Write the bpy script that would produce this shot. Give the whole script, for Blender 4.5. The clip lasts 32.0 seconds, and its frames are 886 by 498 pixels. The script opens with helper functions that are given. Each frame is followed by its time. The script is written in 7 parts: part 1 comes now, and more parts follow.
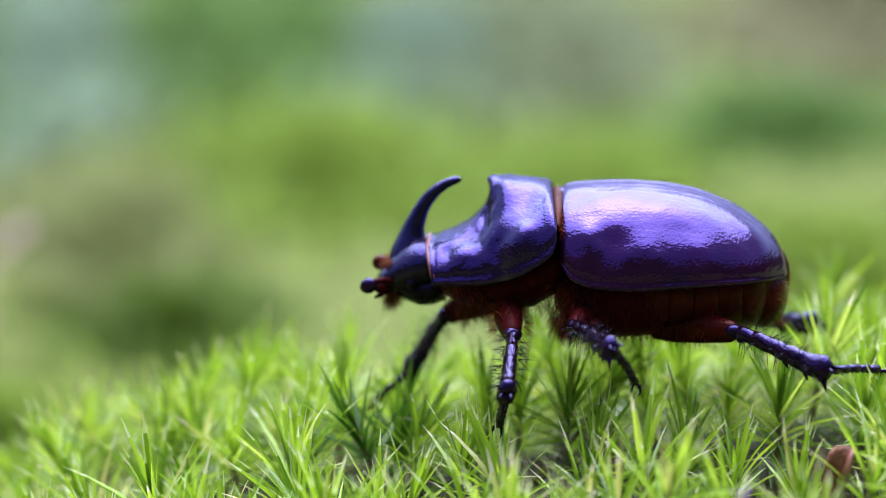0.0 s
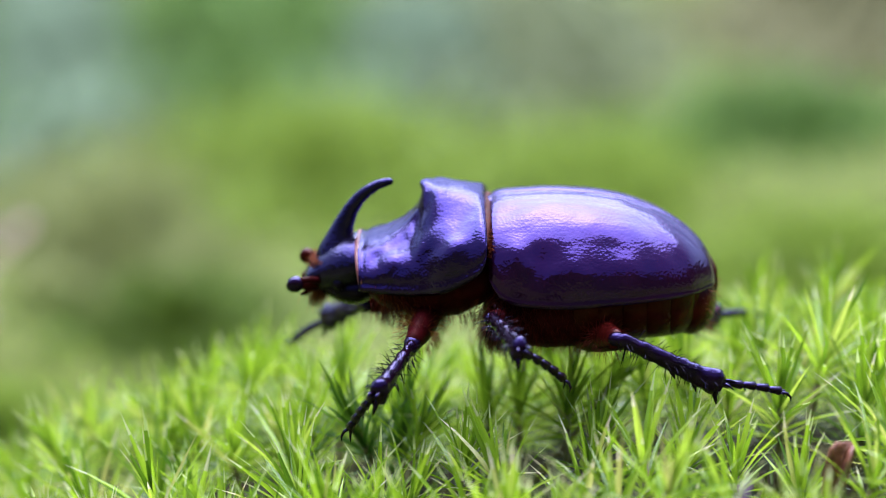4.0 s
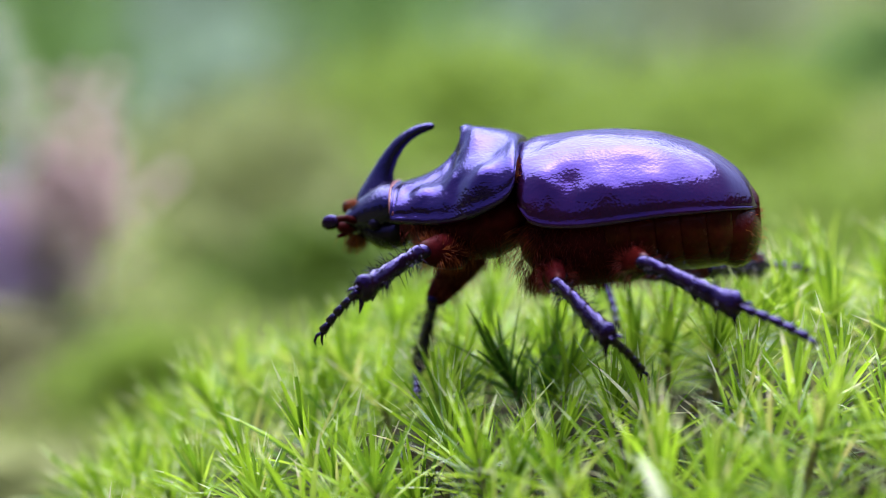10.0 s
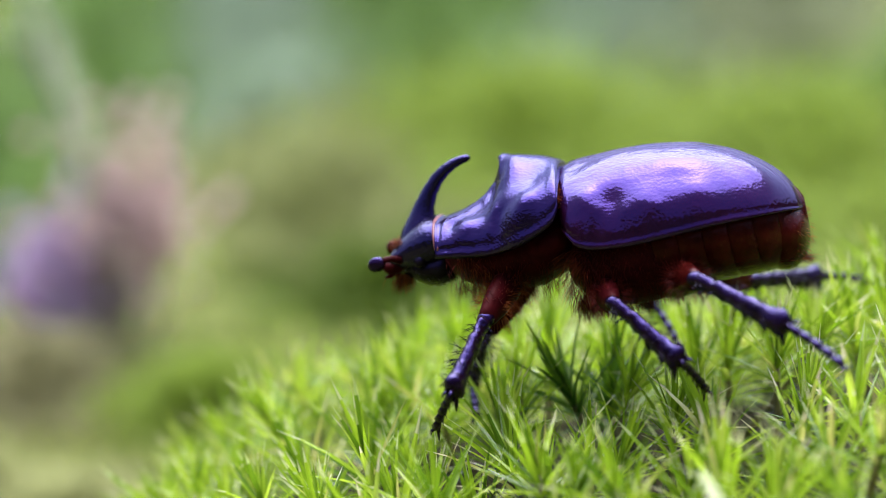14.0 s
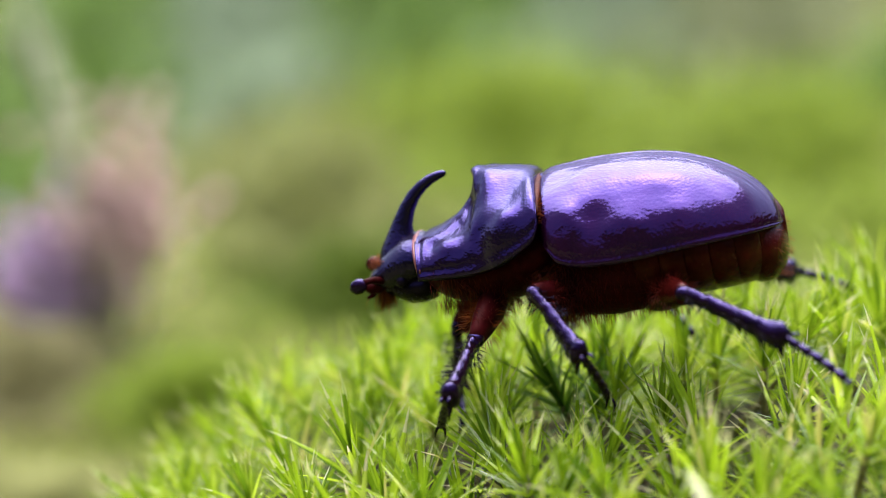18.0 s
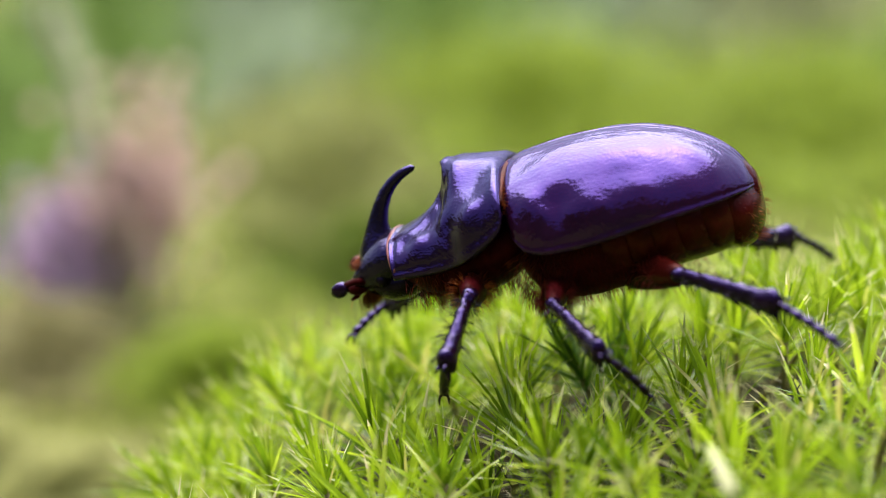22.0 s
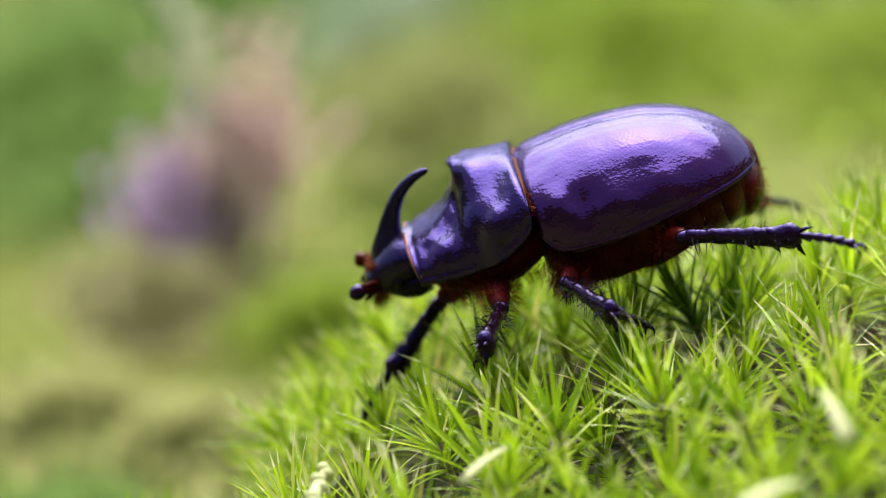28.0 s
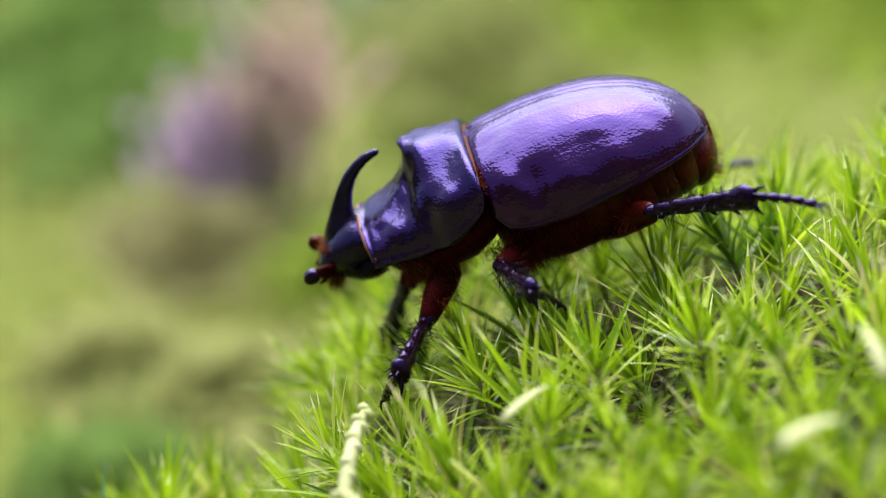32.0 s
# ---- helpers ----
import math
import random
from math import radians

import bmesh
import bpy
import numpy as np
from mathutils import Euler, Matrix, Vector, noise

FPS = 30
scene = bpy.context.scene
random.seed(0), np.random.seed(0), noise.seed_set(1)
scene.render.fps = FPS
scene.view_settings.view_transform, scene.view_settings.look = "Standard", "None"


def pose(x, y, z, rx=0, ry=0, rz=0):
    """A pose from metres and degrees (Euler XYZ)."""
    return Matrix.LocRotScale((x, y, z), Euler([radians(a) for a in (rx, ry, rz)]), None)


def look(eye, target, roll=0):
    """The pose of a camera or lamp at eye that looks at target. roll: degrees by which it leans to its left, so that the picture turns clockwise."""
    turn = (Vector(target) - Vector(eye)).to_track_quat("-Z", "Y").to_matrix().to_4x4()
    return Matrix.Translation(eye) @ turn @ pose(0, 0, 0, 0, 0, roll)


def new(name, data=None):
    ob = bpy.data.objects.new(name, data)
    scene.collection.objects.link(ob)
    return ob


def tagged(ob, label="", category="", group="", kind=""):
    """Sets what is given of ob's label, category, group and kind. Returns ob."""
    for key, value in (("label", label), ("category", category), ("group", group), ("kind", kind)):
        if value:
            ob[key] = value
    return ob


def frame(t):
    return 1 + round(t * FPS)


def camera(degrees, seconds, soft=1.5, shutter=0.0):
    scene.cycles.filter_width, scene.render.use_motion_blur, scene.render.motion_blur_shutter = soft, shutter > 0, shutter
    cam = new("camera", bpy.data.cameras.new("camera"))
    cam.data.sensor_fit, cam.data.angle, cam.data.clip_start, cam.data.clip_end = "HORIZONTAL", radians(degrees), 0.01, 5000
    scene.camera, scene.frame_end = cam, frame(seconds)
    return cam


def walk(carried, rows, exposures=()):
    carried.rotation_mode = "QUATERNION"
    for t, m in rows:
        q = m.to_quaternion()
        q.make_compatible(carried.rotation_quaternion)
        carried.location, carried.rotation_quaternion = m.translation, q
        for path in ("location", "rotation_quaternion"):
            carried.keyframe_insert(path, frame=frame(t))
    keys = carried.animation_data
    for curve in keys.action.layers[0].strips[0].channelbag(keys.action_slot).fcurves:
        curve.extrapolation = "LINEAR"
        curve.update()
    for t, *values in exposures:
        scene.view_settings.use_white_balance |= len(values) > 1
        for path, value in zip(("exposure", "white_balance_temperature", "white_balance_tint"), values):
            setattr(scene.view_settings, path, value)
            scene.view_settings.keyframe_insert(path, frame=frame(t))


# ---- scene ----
EYE = (0.0, -0.220, 0.058)


def aim(pan, tilt, roll):
    """The camera on its tripod: it turns, and stays where it is."""
    return pose(*EYE, 90 + tilt, 0, pan) @ pose(0, 0, 0, 0, 0, roll)


cam = camera(20, 32.0, soft=0.35)
cam.data.dof.use_dof, cam.data.dof.focus_distance, cam.data.dof.aperture_fstop = True, 0.2170, 14.5
walk(cam, [
    (0, aim(-1.221, -10.410, 0.828)),
    (0.5, aim(-1.187, -10.419, 0.837)),
    (1, aim(-1.229, -10.381, 0.822)),
    (1.5, aim(-1.284, -10.378, 0.826)),
    (2, aim(-1.338, -10.393, 0.862)),
    (2.5, aim(-1.318, -10.448, 0.811)),
    (4.5, aim(-1.165, -10.522, 0.596)),
    (5, aim(-0.924, -10.600, 0.581)),
    (5.5, aim(-0.536, -10.726, 0.314)),
    (6, aim(-0.000, -11.000, 0.000)),
    (6.5, aim(0.521, -11.275, -0.194)),
    (7, aim(0.733, -11.517, -0.365)),
    (7.5, aim(0.872, -11.408, -0.375)),
    (8, aim(0.915, -11.404, -0.379)),
    (8.5, aim(1.072, -11.529, -0.523)),
    (9, aim(1.409, -11.645, -0.707)),
    (9.5, aim(1.744, -11.668, -0.877)),
    (10, aim(2.171, -11.781, -1.116)),
    (10.5, aim(2.496, -11.774, -1.163)),
    (11, aim(2.816, -11.705, -1.480)),
    (11.5, aim(3.037, -11.528, -1.499)),
    (12, aim(3.228, -11.474, -1.452)),
    (12.5, aim(3.243, -11.475, -1.535)),
    (13, aim(3.366, -11.343, -1.731)),
    (13.5, aim(3.341, -11.320, -1.942)),
    (14, aim(3.513, -11.355, -2.074)),
    (14.5, aim(3.570, -11.334, -2.069)),
    (16.5, aim(3.461, -11.319, -1.914)),
    (17, aim(3.398, -11.339, -1.909)),
    (17.5, aim(3.317, -11.334, -1.886)),
    (18, aim(3.240, -11.382, -1.859)),
    (18.5, aim(3.090, -11.463, -1.853)),
    (19, aim(3.060, -11.597, -1.830)),
    (19.5, aim(3.109, -11.914, -1.944)),
    (20, aim(3.171, -11.923, -2.235)),
    (20.5, aim(3.425, -11.861, -2.458)),
    (21, aim(3.664, -11.849, -2.256)),
    (21.5, aim(3.678, -11.914, -2.012)),
    (22, aim(3.726, -11.952, -1.959)),
    (22.5, aim(3.825, -11.970, -1.996)),
    (23, aim(3.884, -12.036, -2.045)),
    (23.5, aim(3.741, -12.189, -1.955)),
    (24, aim(3.578, -12.262, -1.899)),
    (24.5, aim(3.454, -12.296, -1.848)),
    (26.5, aim(3.572, -12.472, -1.996)),
    (27, aim(3.980, -12.745, -2.162)),
    (27.5, aim(4.930, -12.912, -2.598)),
    (28, aim(6.347, -13.004, -3.501)),
    (28.5, aim(6.272, -13.250, -3.538)),
    (29, aim(6.233, -13.433, -3.343)),
    (29.5, aim(5.806, -13.478, -3.042)),
    (30, aim(5.622, -13.536, -3.076)),
    (30.5, aim(5.523, -13.537, -3.119)),
    (31, aim(5.355, -13.657, -3.241)),
    (31.5, aim(5.615, -13.620, -3.441)),
    (32, aim(7.324, -14.308, -4.398)),
], exposures=[(0, 1.62, 5200, 15), (10, 1.62, 5280, 16), (17, 1.63, 5950, 15), (24, 1.62, 6450, 12), (28, 1.58, 6350, 8), (32, 1.55, 6300, 5)])

# ---- light: thin bright cloud over a clearing in a wood ----
SUN_UP, SUN_TURN = 71.0, 2.0
world = bpy.data.worlds.new("sky")
scene.world = world
world.use_nodes = True
wn = world.node_tree
sky = wn.nodes.new("ShaderNodeTexSky")
sky.sky_type, sky.sun_disc = "NISHITA", False
sky.air_density, sky.dust_density, sky.ozone_density = 0.7, 6.0, 0.3
sky.sun_elevation, sky.sun_rotation = radians(SUN_UP), radians(SUN_TURN)
wn.links.new(sky.outputs[0], wn.nodes["Background"].inputs[0])
wn.nodes["Background"].inputs[1].default_value = 0.115
sun_data = bpy.data.lights.new("sun", "SUN")
sun_data.energy, sun_data.angle, sun_data.color = 3.2, radians(82), (1.0, 0.985, 0.965)
sun = new("sun", sun_data)
a, e = radians(SUN_TURN), radians(SUN_UP)
sun.matrix_world = look((math.sin(a) * math.cos(e) * 5, math.cos(a) * math.cos(e) * 5, math.sin(e) * 5), (0, 0, 0))


# ---- materials ----
def shader(name):
    m = bpy.data.materials.new(name)
    m.use_nodes = True
    nt = m.node_tree
    return m, nt, nt.nodes["Principled BSDF"]


def node(nt, kind, **values):
    n = nt.nodes.new("ShaderNode" + kind)
    for k, v in values.items():
        n.inputs[k].default_value = v
    return n


def ramp(nt, source, stops):
    r = nt.nodes.new("ShaderNodeValToRGB")
    els = r.color_ramp.elements
    while len(els) < len(stops):
        els.new(0.5)
    for el, (p, c) in zip(els, stops):
        el.position, el.color = p, (*c, 1)
    nt.links.new(source, r.inputs[0])
    return r.outputs[0]


def surface(name, stops, scale, rough=(0.3, 0.5), bump=(), metal=0.0, coat=0.0, tint=None, spec=0.5, ior=1.5):
    """A surface with colour from noise of that scale (per metre), rough between two values, and bumps: (scale, height, kind)."""
    m, nt, p = shader(name)
    co = nt.nodes.new("ShaderNodeTexCoord").outputs["Object"]
    n = node(nt, "TexNoise", Scale=scale, Detail=6.0, Roughness=0.6)
    nt.links.new(co, n.inputs["Vector"])
    nt.links.new(ramp(nt, n.outputs[0], stops), p.inputs["Base Color"])
    rn = node(nt, "TexNoise", Scale=scale * 2.7, Detail=4.0)
    nt.links.new(co, rn.inputs["Vector"])
    rm = node(nt, "MapRange")
    rm.inputs["From Min"].default_value, rm.inputs["From Max"].default_value = 0.3, 0.7
    rm.inputs["To Min"].default_value, rm.inputs["To Max"].default_value = rough
    nt.links.new(rn.outputs[0], rm.inputs["Value"])
    nt.links.new(rm.outputs[0], p.inputs["Roughness"])
    p.inputs["Metallic"].default_value, p.inputs["Coat Weight"].default_value = metal, coat
    p.inputs["Coat Roughness"].default_value = 0.12
    p.inputs["Specular IOR Level"].default_value = spec
    p.inputs["IOR"].default_value = ior
    if tint:
        p.inputs["Specular Tint"].default_value = (*tint, 1)
    last = None
    for s, h, kind in bump:
        if kind == "pits":
            t = nt.nodes.new("ShaderNodeTexVoronoi")
            t.inputs["Scale"].default_value = s
            out = t.outputs["Distance"]
        else:
            t = node(nt, "TexNoise", Scale=s, Detail=5.0)
            out = t.outputs[0]
        if kind == "streaks":
            mp = nt.nodes.new("ShaderNodeMapping")
            mp.inputs["Scale"].default_value = (0.07, 1.0, 0.6)
            nt.links.new(co, mp.inputs["Vector"])
            nt.links.new(mp.outputs[0], t.inputs["Vector"])
        else:
            nt.links.new(co, t.inputs["Vector"])
        b = node(nt, "Bump", Distance=h, Strength=1.0)
        nt.links.new(out, b.inputs["Height"])
        if last:
            nt.links.new(last, b.inputs["Normal"])
        last = b.outputs[0]
    if last:
        nt.links.new(last, p.inputs["Normal"])
    return m


def foliage(name, stops, through_light=0.45, rough=0.45, gloss=0.35):
    """Thin leaves: colour varied from leaf to leaf, light shining through."""
    m, nt, p = shader(name)
    geo = nt.nodes.new("ShaderNodeNewGeometry")
    info = nt.nodes.new("ShaderNodeObjectInfo")
    add = nt.nodes.new("ShaderNodeMath")
    add.operation = "ADD"
    nt.links.new(geo.outputs["Random Per Island"], add.inputs[0])
    nt.links.new(info.outputs["Random"], add.inputs[1])
    fr = nt.nodes.new("ShaderNodeMath")
    fr.operation = "FRACT"
    nt.links.new(add.outputs[0], fr.inputs[0])
    col = ramp(nt, fr.outputs[0], stops)
    co = nt.nodes.new("ShaderNodeTexCoord").outputs["Object"]
    n = node(nt, "TexNoise", Scale=900.0, Detail=3.0)
    nt.links.new(co, n.inputs["Vector"])
    mix = nt.nodes.new("ShaderNodeMix")
    mix.data_type, mix.blend_type = "RGBA", "MULTIPLY"
    mix.inputs[0].default_value = 0.45
    nt.links.new(col, mix.inputs[6])
    nt.links.new(ramp(nt, n.outputs[0], [(0.3, (0.6, 0.6, 0.5)), (0.7, (1, 1, 1))]), mix.inputs[7])
    nt.links.new(mix.outputs[2], p.inputs["Base Color"])
    p.inputs["Roughness"].default_value, p.inputs["Specular IOR Level"].default_value = rough, gloss
    tr = nt.nodes.new("ShaderNodeBsdfTranslucent")
    nt.links.new(mix.outputs[2], tr.inputs[0])
    ms = nt.nodes.new("ShaderNodeMixShader")
    ms.inputs[0].default_value = through_light
    nt.links.new(p.outputs[0], ms.inputs[1])
    nt.links.new(tr.outputs[0], ms.inputs[2])
    nt.links.new(ms.outputs[0], nt.nodes["Material Output"].inputs[0])
    return m


# gloss tint: the blue-violet of the reflected sky is put into the specular colour
VIOLET = (0.30, 0.22, 1.0)
RUST = (1.0, 0.42, 0.36)
WING = surface("glossy_wing_case", [(0.3, (0.010, 0.0016, 0.008)), (0.7, (0.023, 0.0030, 0.015))], 260, (0.09, 0.17),
               [(3600, 0.000016, "pits"), (1100, 0.000026, "noise"), (190, 0.00012, "noise"), (1700, 0.00003, "streaks"), (600, 0.00006, "streaks")], metal=0.25, tint=VIOLET, spec=0.85, ior=1.6)
SHIELD = surface("wrinkled_shield", [(0.3, (0.005, 0.0016, 0.007)), (0.7, (0.012, 0.0030, 0.013))], 300, (0.12, 0.22),
                 [(4200, 0.000020, "pits"), (1900, 0.000030, "noise"), (420, 0.00012, "noise")], metal=0.30, tint=VIOLET, spec=0.95, ior=1.6)
HORN = surface("black_horn", [(0.3, (0.003, 0.0022, 0.004)), (0.7, (0.007, 0.004, 0.007))], 500, (0.14, 0.26),
               [(3400, 0.000028, "pits"), (1200, 0.000030, "noise")], tint=VIOLET, spec=0.7)
SHELL_RED = surface("red_brown_shell", [(0.3, (0.016, 0.0013, 0.0011)), (0.7, (0.042, 0.0036, 0.0026))], 500, (0.14, 0.28),
                    [(2500, 0.00006, "noise")], spec=0.7, tint=RUST, ior=1.2)
SHELL_DARK = surface("dark_brown_shell", [(0.3, (0.013, 0.0012, 0.0016)), (0.7, (0.040, 0.0032, 0.0040))], 600, (0.35, 0.55),
                     [(2500, 0.00005, "noise")], spec=0.2, tint=RUST, ior=1.2)
LEG = surface("black_violet_leg", [(0.3, (0.004, 0.0012, 0.005)), (0.7, (0.010, 0.0025, 0.006))], 700, (0.09, 0.2),
              [(2200, 0.00005, "noise"), (800, 0.00016, "noise")], tint=VIOLET, spec=0.50, ior=1.5)
BLACK = surface("black_gloss", [(0.3, (0.004, 0.003, 0.003)), (0.7, (0.010, 0.006, 0.006))], 600, (0.16, 0.3), spec=0.2, tint=VIOLET)
SEAM = surface("orange_seam_skin", [(0.3, (0.022, 0.003, 0.0012)), (0.7, (0.075, 0.012, 0.003))], 900, (0.55, 0.7), [(3000, 0.00005, "noise")], spec=0.12)
SKIN = surface("pink_brown_skin", [(0.3, (0.09, 0.018, 0.016)), (0.7, (0.18, 0.045, 0.038))], 900, (0.35, 0.5), [(3000, 0.00005, "noise")])
HAIR = foliage("rust_hair", [(0.0, (0.07, 0.010, 0.003)), (0.6, (0.19, 0.036, 0.006)), (1.0, (0.40, 0.11, 0.018))], 0.35, 0.4, 0.15)
HAIR_DARK = foliage("dark_red_hair", [(0.0, (0.045, 0.004, 0.003)), (1.0, (0.17, 0.018, 0.011))], 0.3, 0.45, 0.1)
MOSS = foliage("moss_leaf", [(0.0, (0.08, 0.165, 0.005)), (0.35, (0.22, 0.35, 0.007)), (0.7, (0.36, 0.52, 0.014)), (0.93, (0.48, 0.60, 0.05)), (1.0, (0.52, 0.46, 0.14))], 0.5, 0.26, 0.65)
MOSS_TIP = foliage("moss_leaf_tip", [(0.0, (0.36, 0.44, 0.10)), (0.6, (0.56, 0.60, 0.24)), (1.0, (0.66, 0.56, 0.34))], 0.5, 0.3, 0.5)
# Darker moss copy: the beetle's shade on the shoots is put into the colour.
MOSS_SHADED = foliage("shade_toned_moss_leaf", [(0.0, (0.03, 0.085, 0.004)), (0.6, (0.075, 0.16, 0.007)), (1.0, (0.15, 0.25, 0.012))], 0.45, 0.3, 0.5)
MOSS_STEM = surface("moss_stem", [(0.3, (0.10, 0.07, 0.015)), (0.7, (0.18, 0.16, 0.03))], 1500, (0.5, 0.7))
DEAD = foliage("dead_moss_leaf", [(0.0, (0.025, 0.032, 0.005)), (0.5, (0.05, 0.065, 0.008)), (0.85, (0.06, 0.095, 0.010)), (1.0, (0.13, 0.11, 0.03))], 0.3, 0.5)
PALE = foliage("pale_shoot", [(0.0, (0.46, 0.50, 0.20)), (1.0, (0.66, 0.66, 0.40))], 0.4, 0.4)
DRY = surface("dry_leaf", [(0.3, (0.12, 0.04, 0.02)), (0.6, (0.28, 0.10, 0.05)), (0.8, (0.40, 0.20, 0.12))], 700, (0.4, 0.6), [(1800, 0.0002, "noise")])


def earth():
    m, nt, p = shader("forest_floor")
    co = nt.nodes.new("ShaderNodeTexCoord").outputs["Object"]
    big = node(nt, "TexNoise", Scale=5.0, Detail=4.0)
    fine = node(nt, "TexNoise", Scale=140.0, Detail=6.0)
    for n in (big, fine):
        nt.links.new(co, n.inputs["Vector"])
    c1 = ramp(nt, big.outputs[0], [(0.35, (0.082, 0.097, 0.014)), (0.5, (0.091, 0.111, 0.016)), (0.68, (0.099, 0.117, 0.023))])
    c2 = ramp(nt, fine.outputs[0], [(0.35, (0.6, 0.55, 0.45)), (0.65, (1, 1, 1))])
    mix = nt.nodes.new("ShaderNodeMix")
    mix.data_type, mix.blend_type = "RGBA", "MULTIPLY"
    mix.inputs[0].default_value = 0.8
    nt.links.new(c1, mix.inputs[6])
    nt.links.new(c2, mix.inputs[7])
    # dark brown soil colour under the moss of the mound, to darken the gaps
    xyz = nt.nodes.new("ShaderNodeSeparateXYZ")
    nt.links.new(co, xyz.inputs[0])
    rise = node(nt, "MapRange")
    rise.inputs["From Min"].default_value, rise.inputs["From Max"].default_value = -0.050, -0.035
    nt.links.new(xyz.outputs[2], rise.inputs["Value"])
    mound_soil = nt.nodes.new("ShaderNodeMix")
    mound_soil.data_type = "RGBA"
    nt.links.new(rise.outputs[0], mound_soil.inputs[0])
    nt.links.new(mix.outputs[2], mound_soil.inputs[6])
    nt.links.new(ramp(nt, fine.outputs[0], [(0.35, (0.018, 0.013, 0.006)), (0.65, (0.045, 0.034, 0.014))]), mound_soil.inputs[7])
    nt.links.new(mound_soil.outputs[2], p.inputs["Base Color"])
    p.inputs["Roughness"].default_value, p.inputs["Specular IOR Level"].default_value = 0.9, 0.1
    b = node(nt, "Bump", Distance=0.004)
    nt.links.new(fine.outputs[0], b.inputs["Height"])
    nt.links.new(b.outputs[0], p.inputs["Normal"])
    return m


EARTH = earth()
MM = 0.001
rng = np.random.default_rng(7)


# ---- mesh tools ----
def mesh(name, verts, faces, smooth=True):
    me = bpy.data.meshes.new(name)
    me.from_pydata([tuple(v) for v in verts], [], [tuple(f) for f in faces])
    me.polygons.foreach_set("use_smooth", [smooth] * len(me.polygons))
    me.update()
    return me


def part(name, me, material, parent, label=""):
    """One mesh object under a thing or a part."""
    if not me.materials:
        me.materials.append(material)
    ob = new(name, me)
    ob.parent = parent
    return tagged(ob, label)


def spline(xs, ys, q):
    """A smooth curve through (xs, ys) at q, with no overshoot."""
    xs, ys = np.asarray(xs, float), np.asarray(ys, float)
    h, d = np.diff(xs), np.diff(ys) / np.diff(xs)
    m = np.zeros(len(xs))
    m[0], m[-1] = d[0], d[-1]
    same = d[:-1] * d[1:] > 0
    m[1:-1] = np.where(same, 2 * d[:-1] * d[1:] / np.where(same, d[:-1] + d[1:], 1), 0)
    q = np.clip(np.asarray(q, float), xs[0], xs[-1])
    i = np.clip(np.searchsorted(xs, q) - 1, 0, len(xs) - 2)
    t = (q - xs[i]) / h[i]
    return ((2 * t**3 - 3 * t**2 + 1) * ys[i] + (t**3 - 2 * t**2 + t) * h[i] * m[i]
            + (3 * t**2 - 2 * t**3) * ys[i + 1] + (t**3 - t**2) * h[i] * m[i + 1])


def grid_faces(rows, cols, closed=False, flip=False):
    f = []
    for r in range(rows - 1):
        for c in range(cols if closed else cols - 1):
            d = (c + 1) % cols
            q = (r * cols + c, r * cols + d, (r + 1) * cols + d, (r + 1) * cols + c)
            f.append(q[::-1] if flip else q)
    return f


def tube(centres, radii, n=16, squash=1.0, cap=True):
    """A round bar along a line of centres, with its radius at each; squash flattens it sideways."""
    c = np.asarray(centres, float)
    t = np.gradient(c, axis=0)
    t /= np.linalg.norm(t, axis=1)[:, None]
    side = np.cross(t, (0.03, 1.0, 0.02))
    side /= np.linalg.norm(side, axis=1)[:, None]
    up = np.cross(t, side)
    ang = np.linspace(0, 2 * math.pi, n, endpoint=False)
    v = (c[:, None] + np.asarray(radii)[:, None, None] * (np.cos(ang)[None, :, None] * side[:, None] + squash * np.sin(ang)[None, :, None] * up[:, None])).reshape(-1, 3)
    f = grid_faces(len(c), n, True)
    if cap:
        f += [tuple(range(n))[::-1], tuple(range((len(c) - 1) * n, len(c) * n))]
    return v, f


def joined(pieces):
    vs, fs, k = [], [], 0
    for v, f in pieces:
        vs += [tuple(p) for p in v]
        fs += [tuple(i + k for i in q) for q in f]
        k += len(v)
    return vs, fs


def blob(centre, radii, n=14, rings=9):
    t = np.linspace(0.02, math.pi - 0.02, rings)
    a = np.linspace(0, 2 * math.pi, n, endpoint=False)
    v = np.stack([np.cos(t)[:, None] * np.ones(n), np.sin(t)[:, None] * np.cos(a), np.sin(t)[:, None] * np.sin(a)], -1).reshape(-1, 3)
    return v * radii + centre, grid_faces(rings, n, True) + [tuple(range(n))[::-1], tuple(range((rings - 1) * n, rings * n))]


def loft(stations, n=28, power=2.0):
    """A body of rounded sections: (x, z centre, half width, half height)."""
    a = np.linspace(0, 2 * math.pi, n, endpoint=False)
    c, s = np.cos(a), np.sin(a)
    e = 2 / power
    v = [(x, hy * np.sign(cc) * abs(cc)**e, z + hz * np.sign(ss) * abs(ss)**e) for x, z, hy, hz in stations for cc, ss in zip(c, s)]
    return np.array(v), grid_faces(len(stations), n, True, True) + [tuple(range(n)), tuple(range((len(stations) - 1) * n, len(stations) * n))[::-1]]


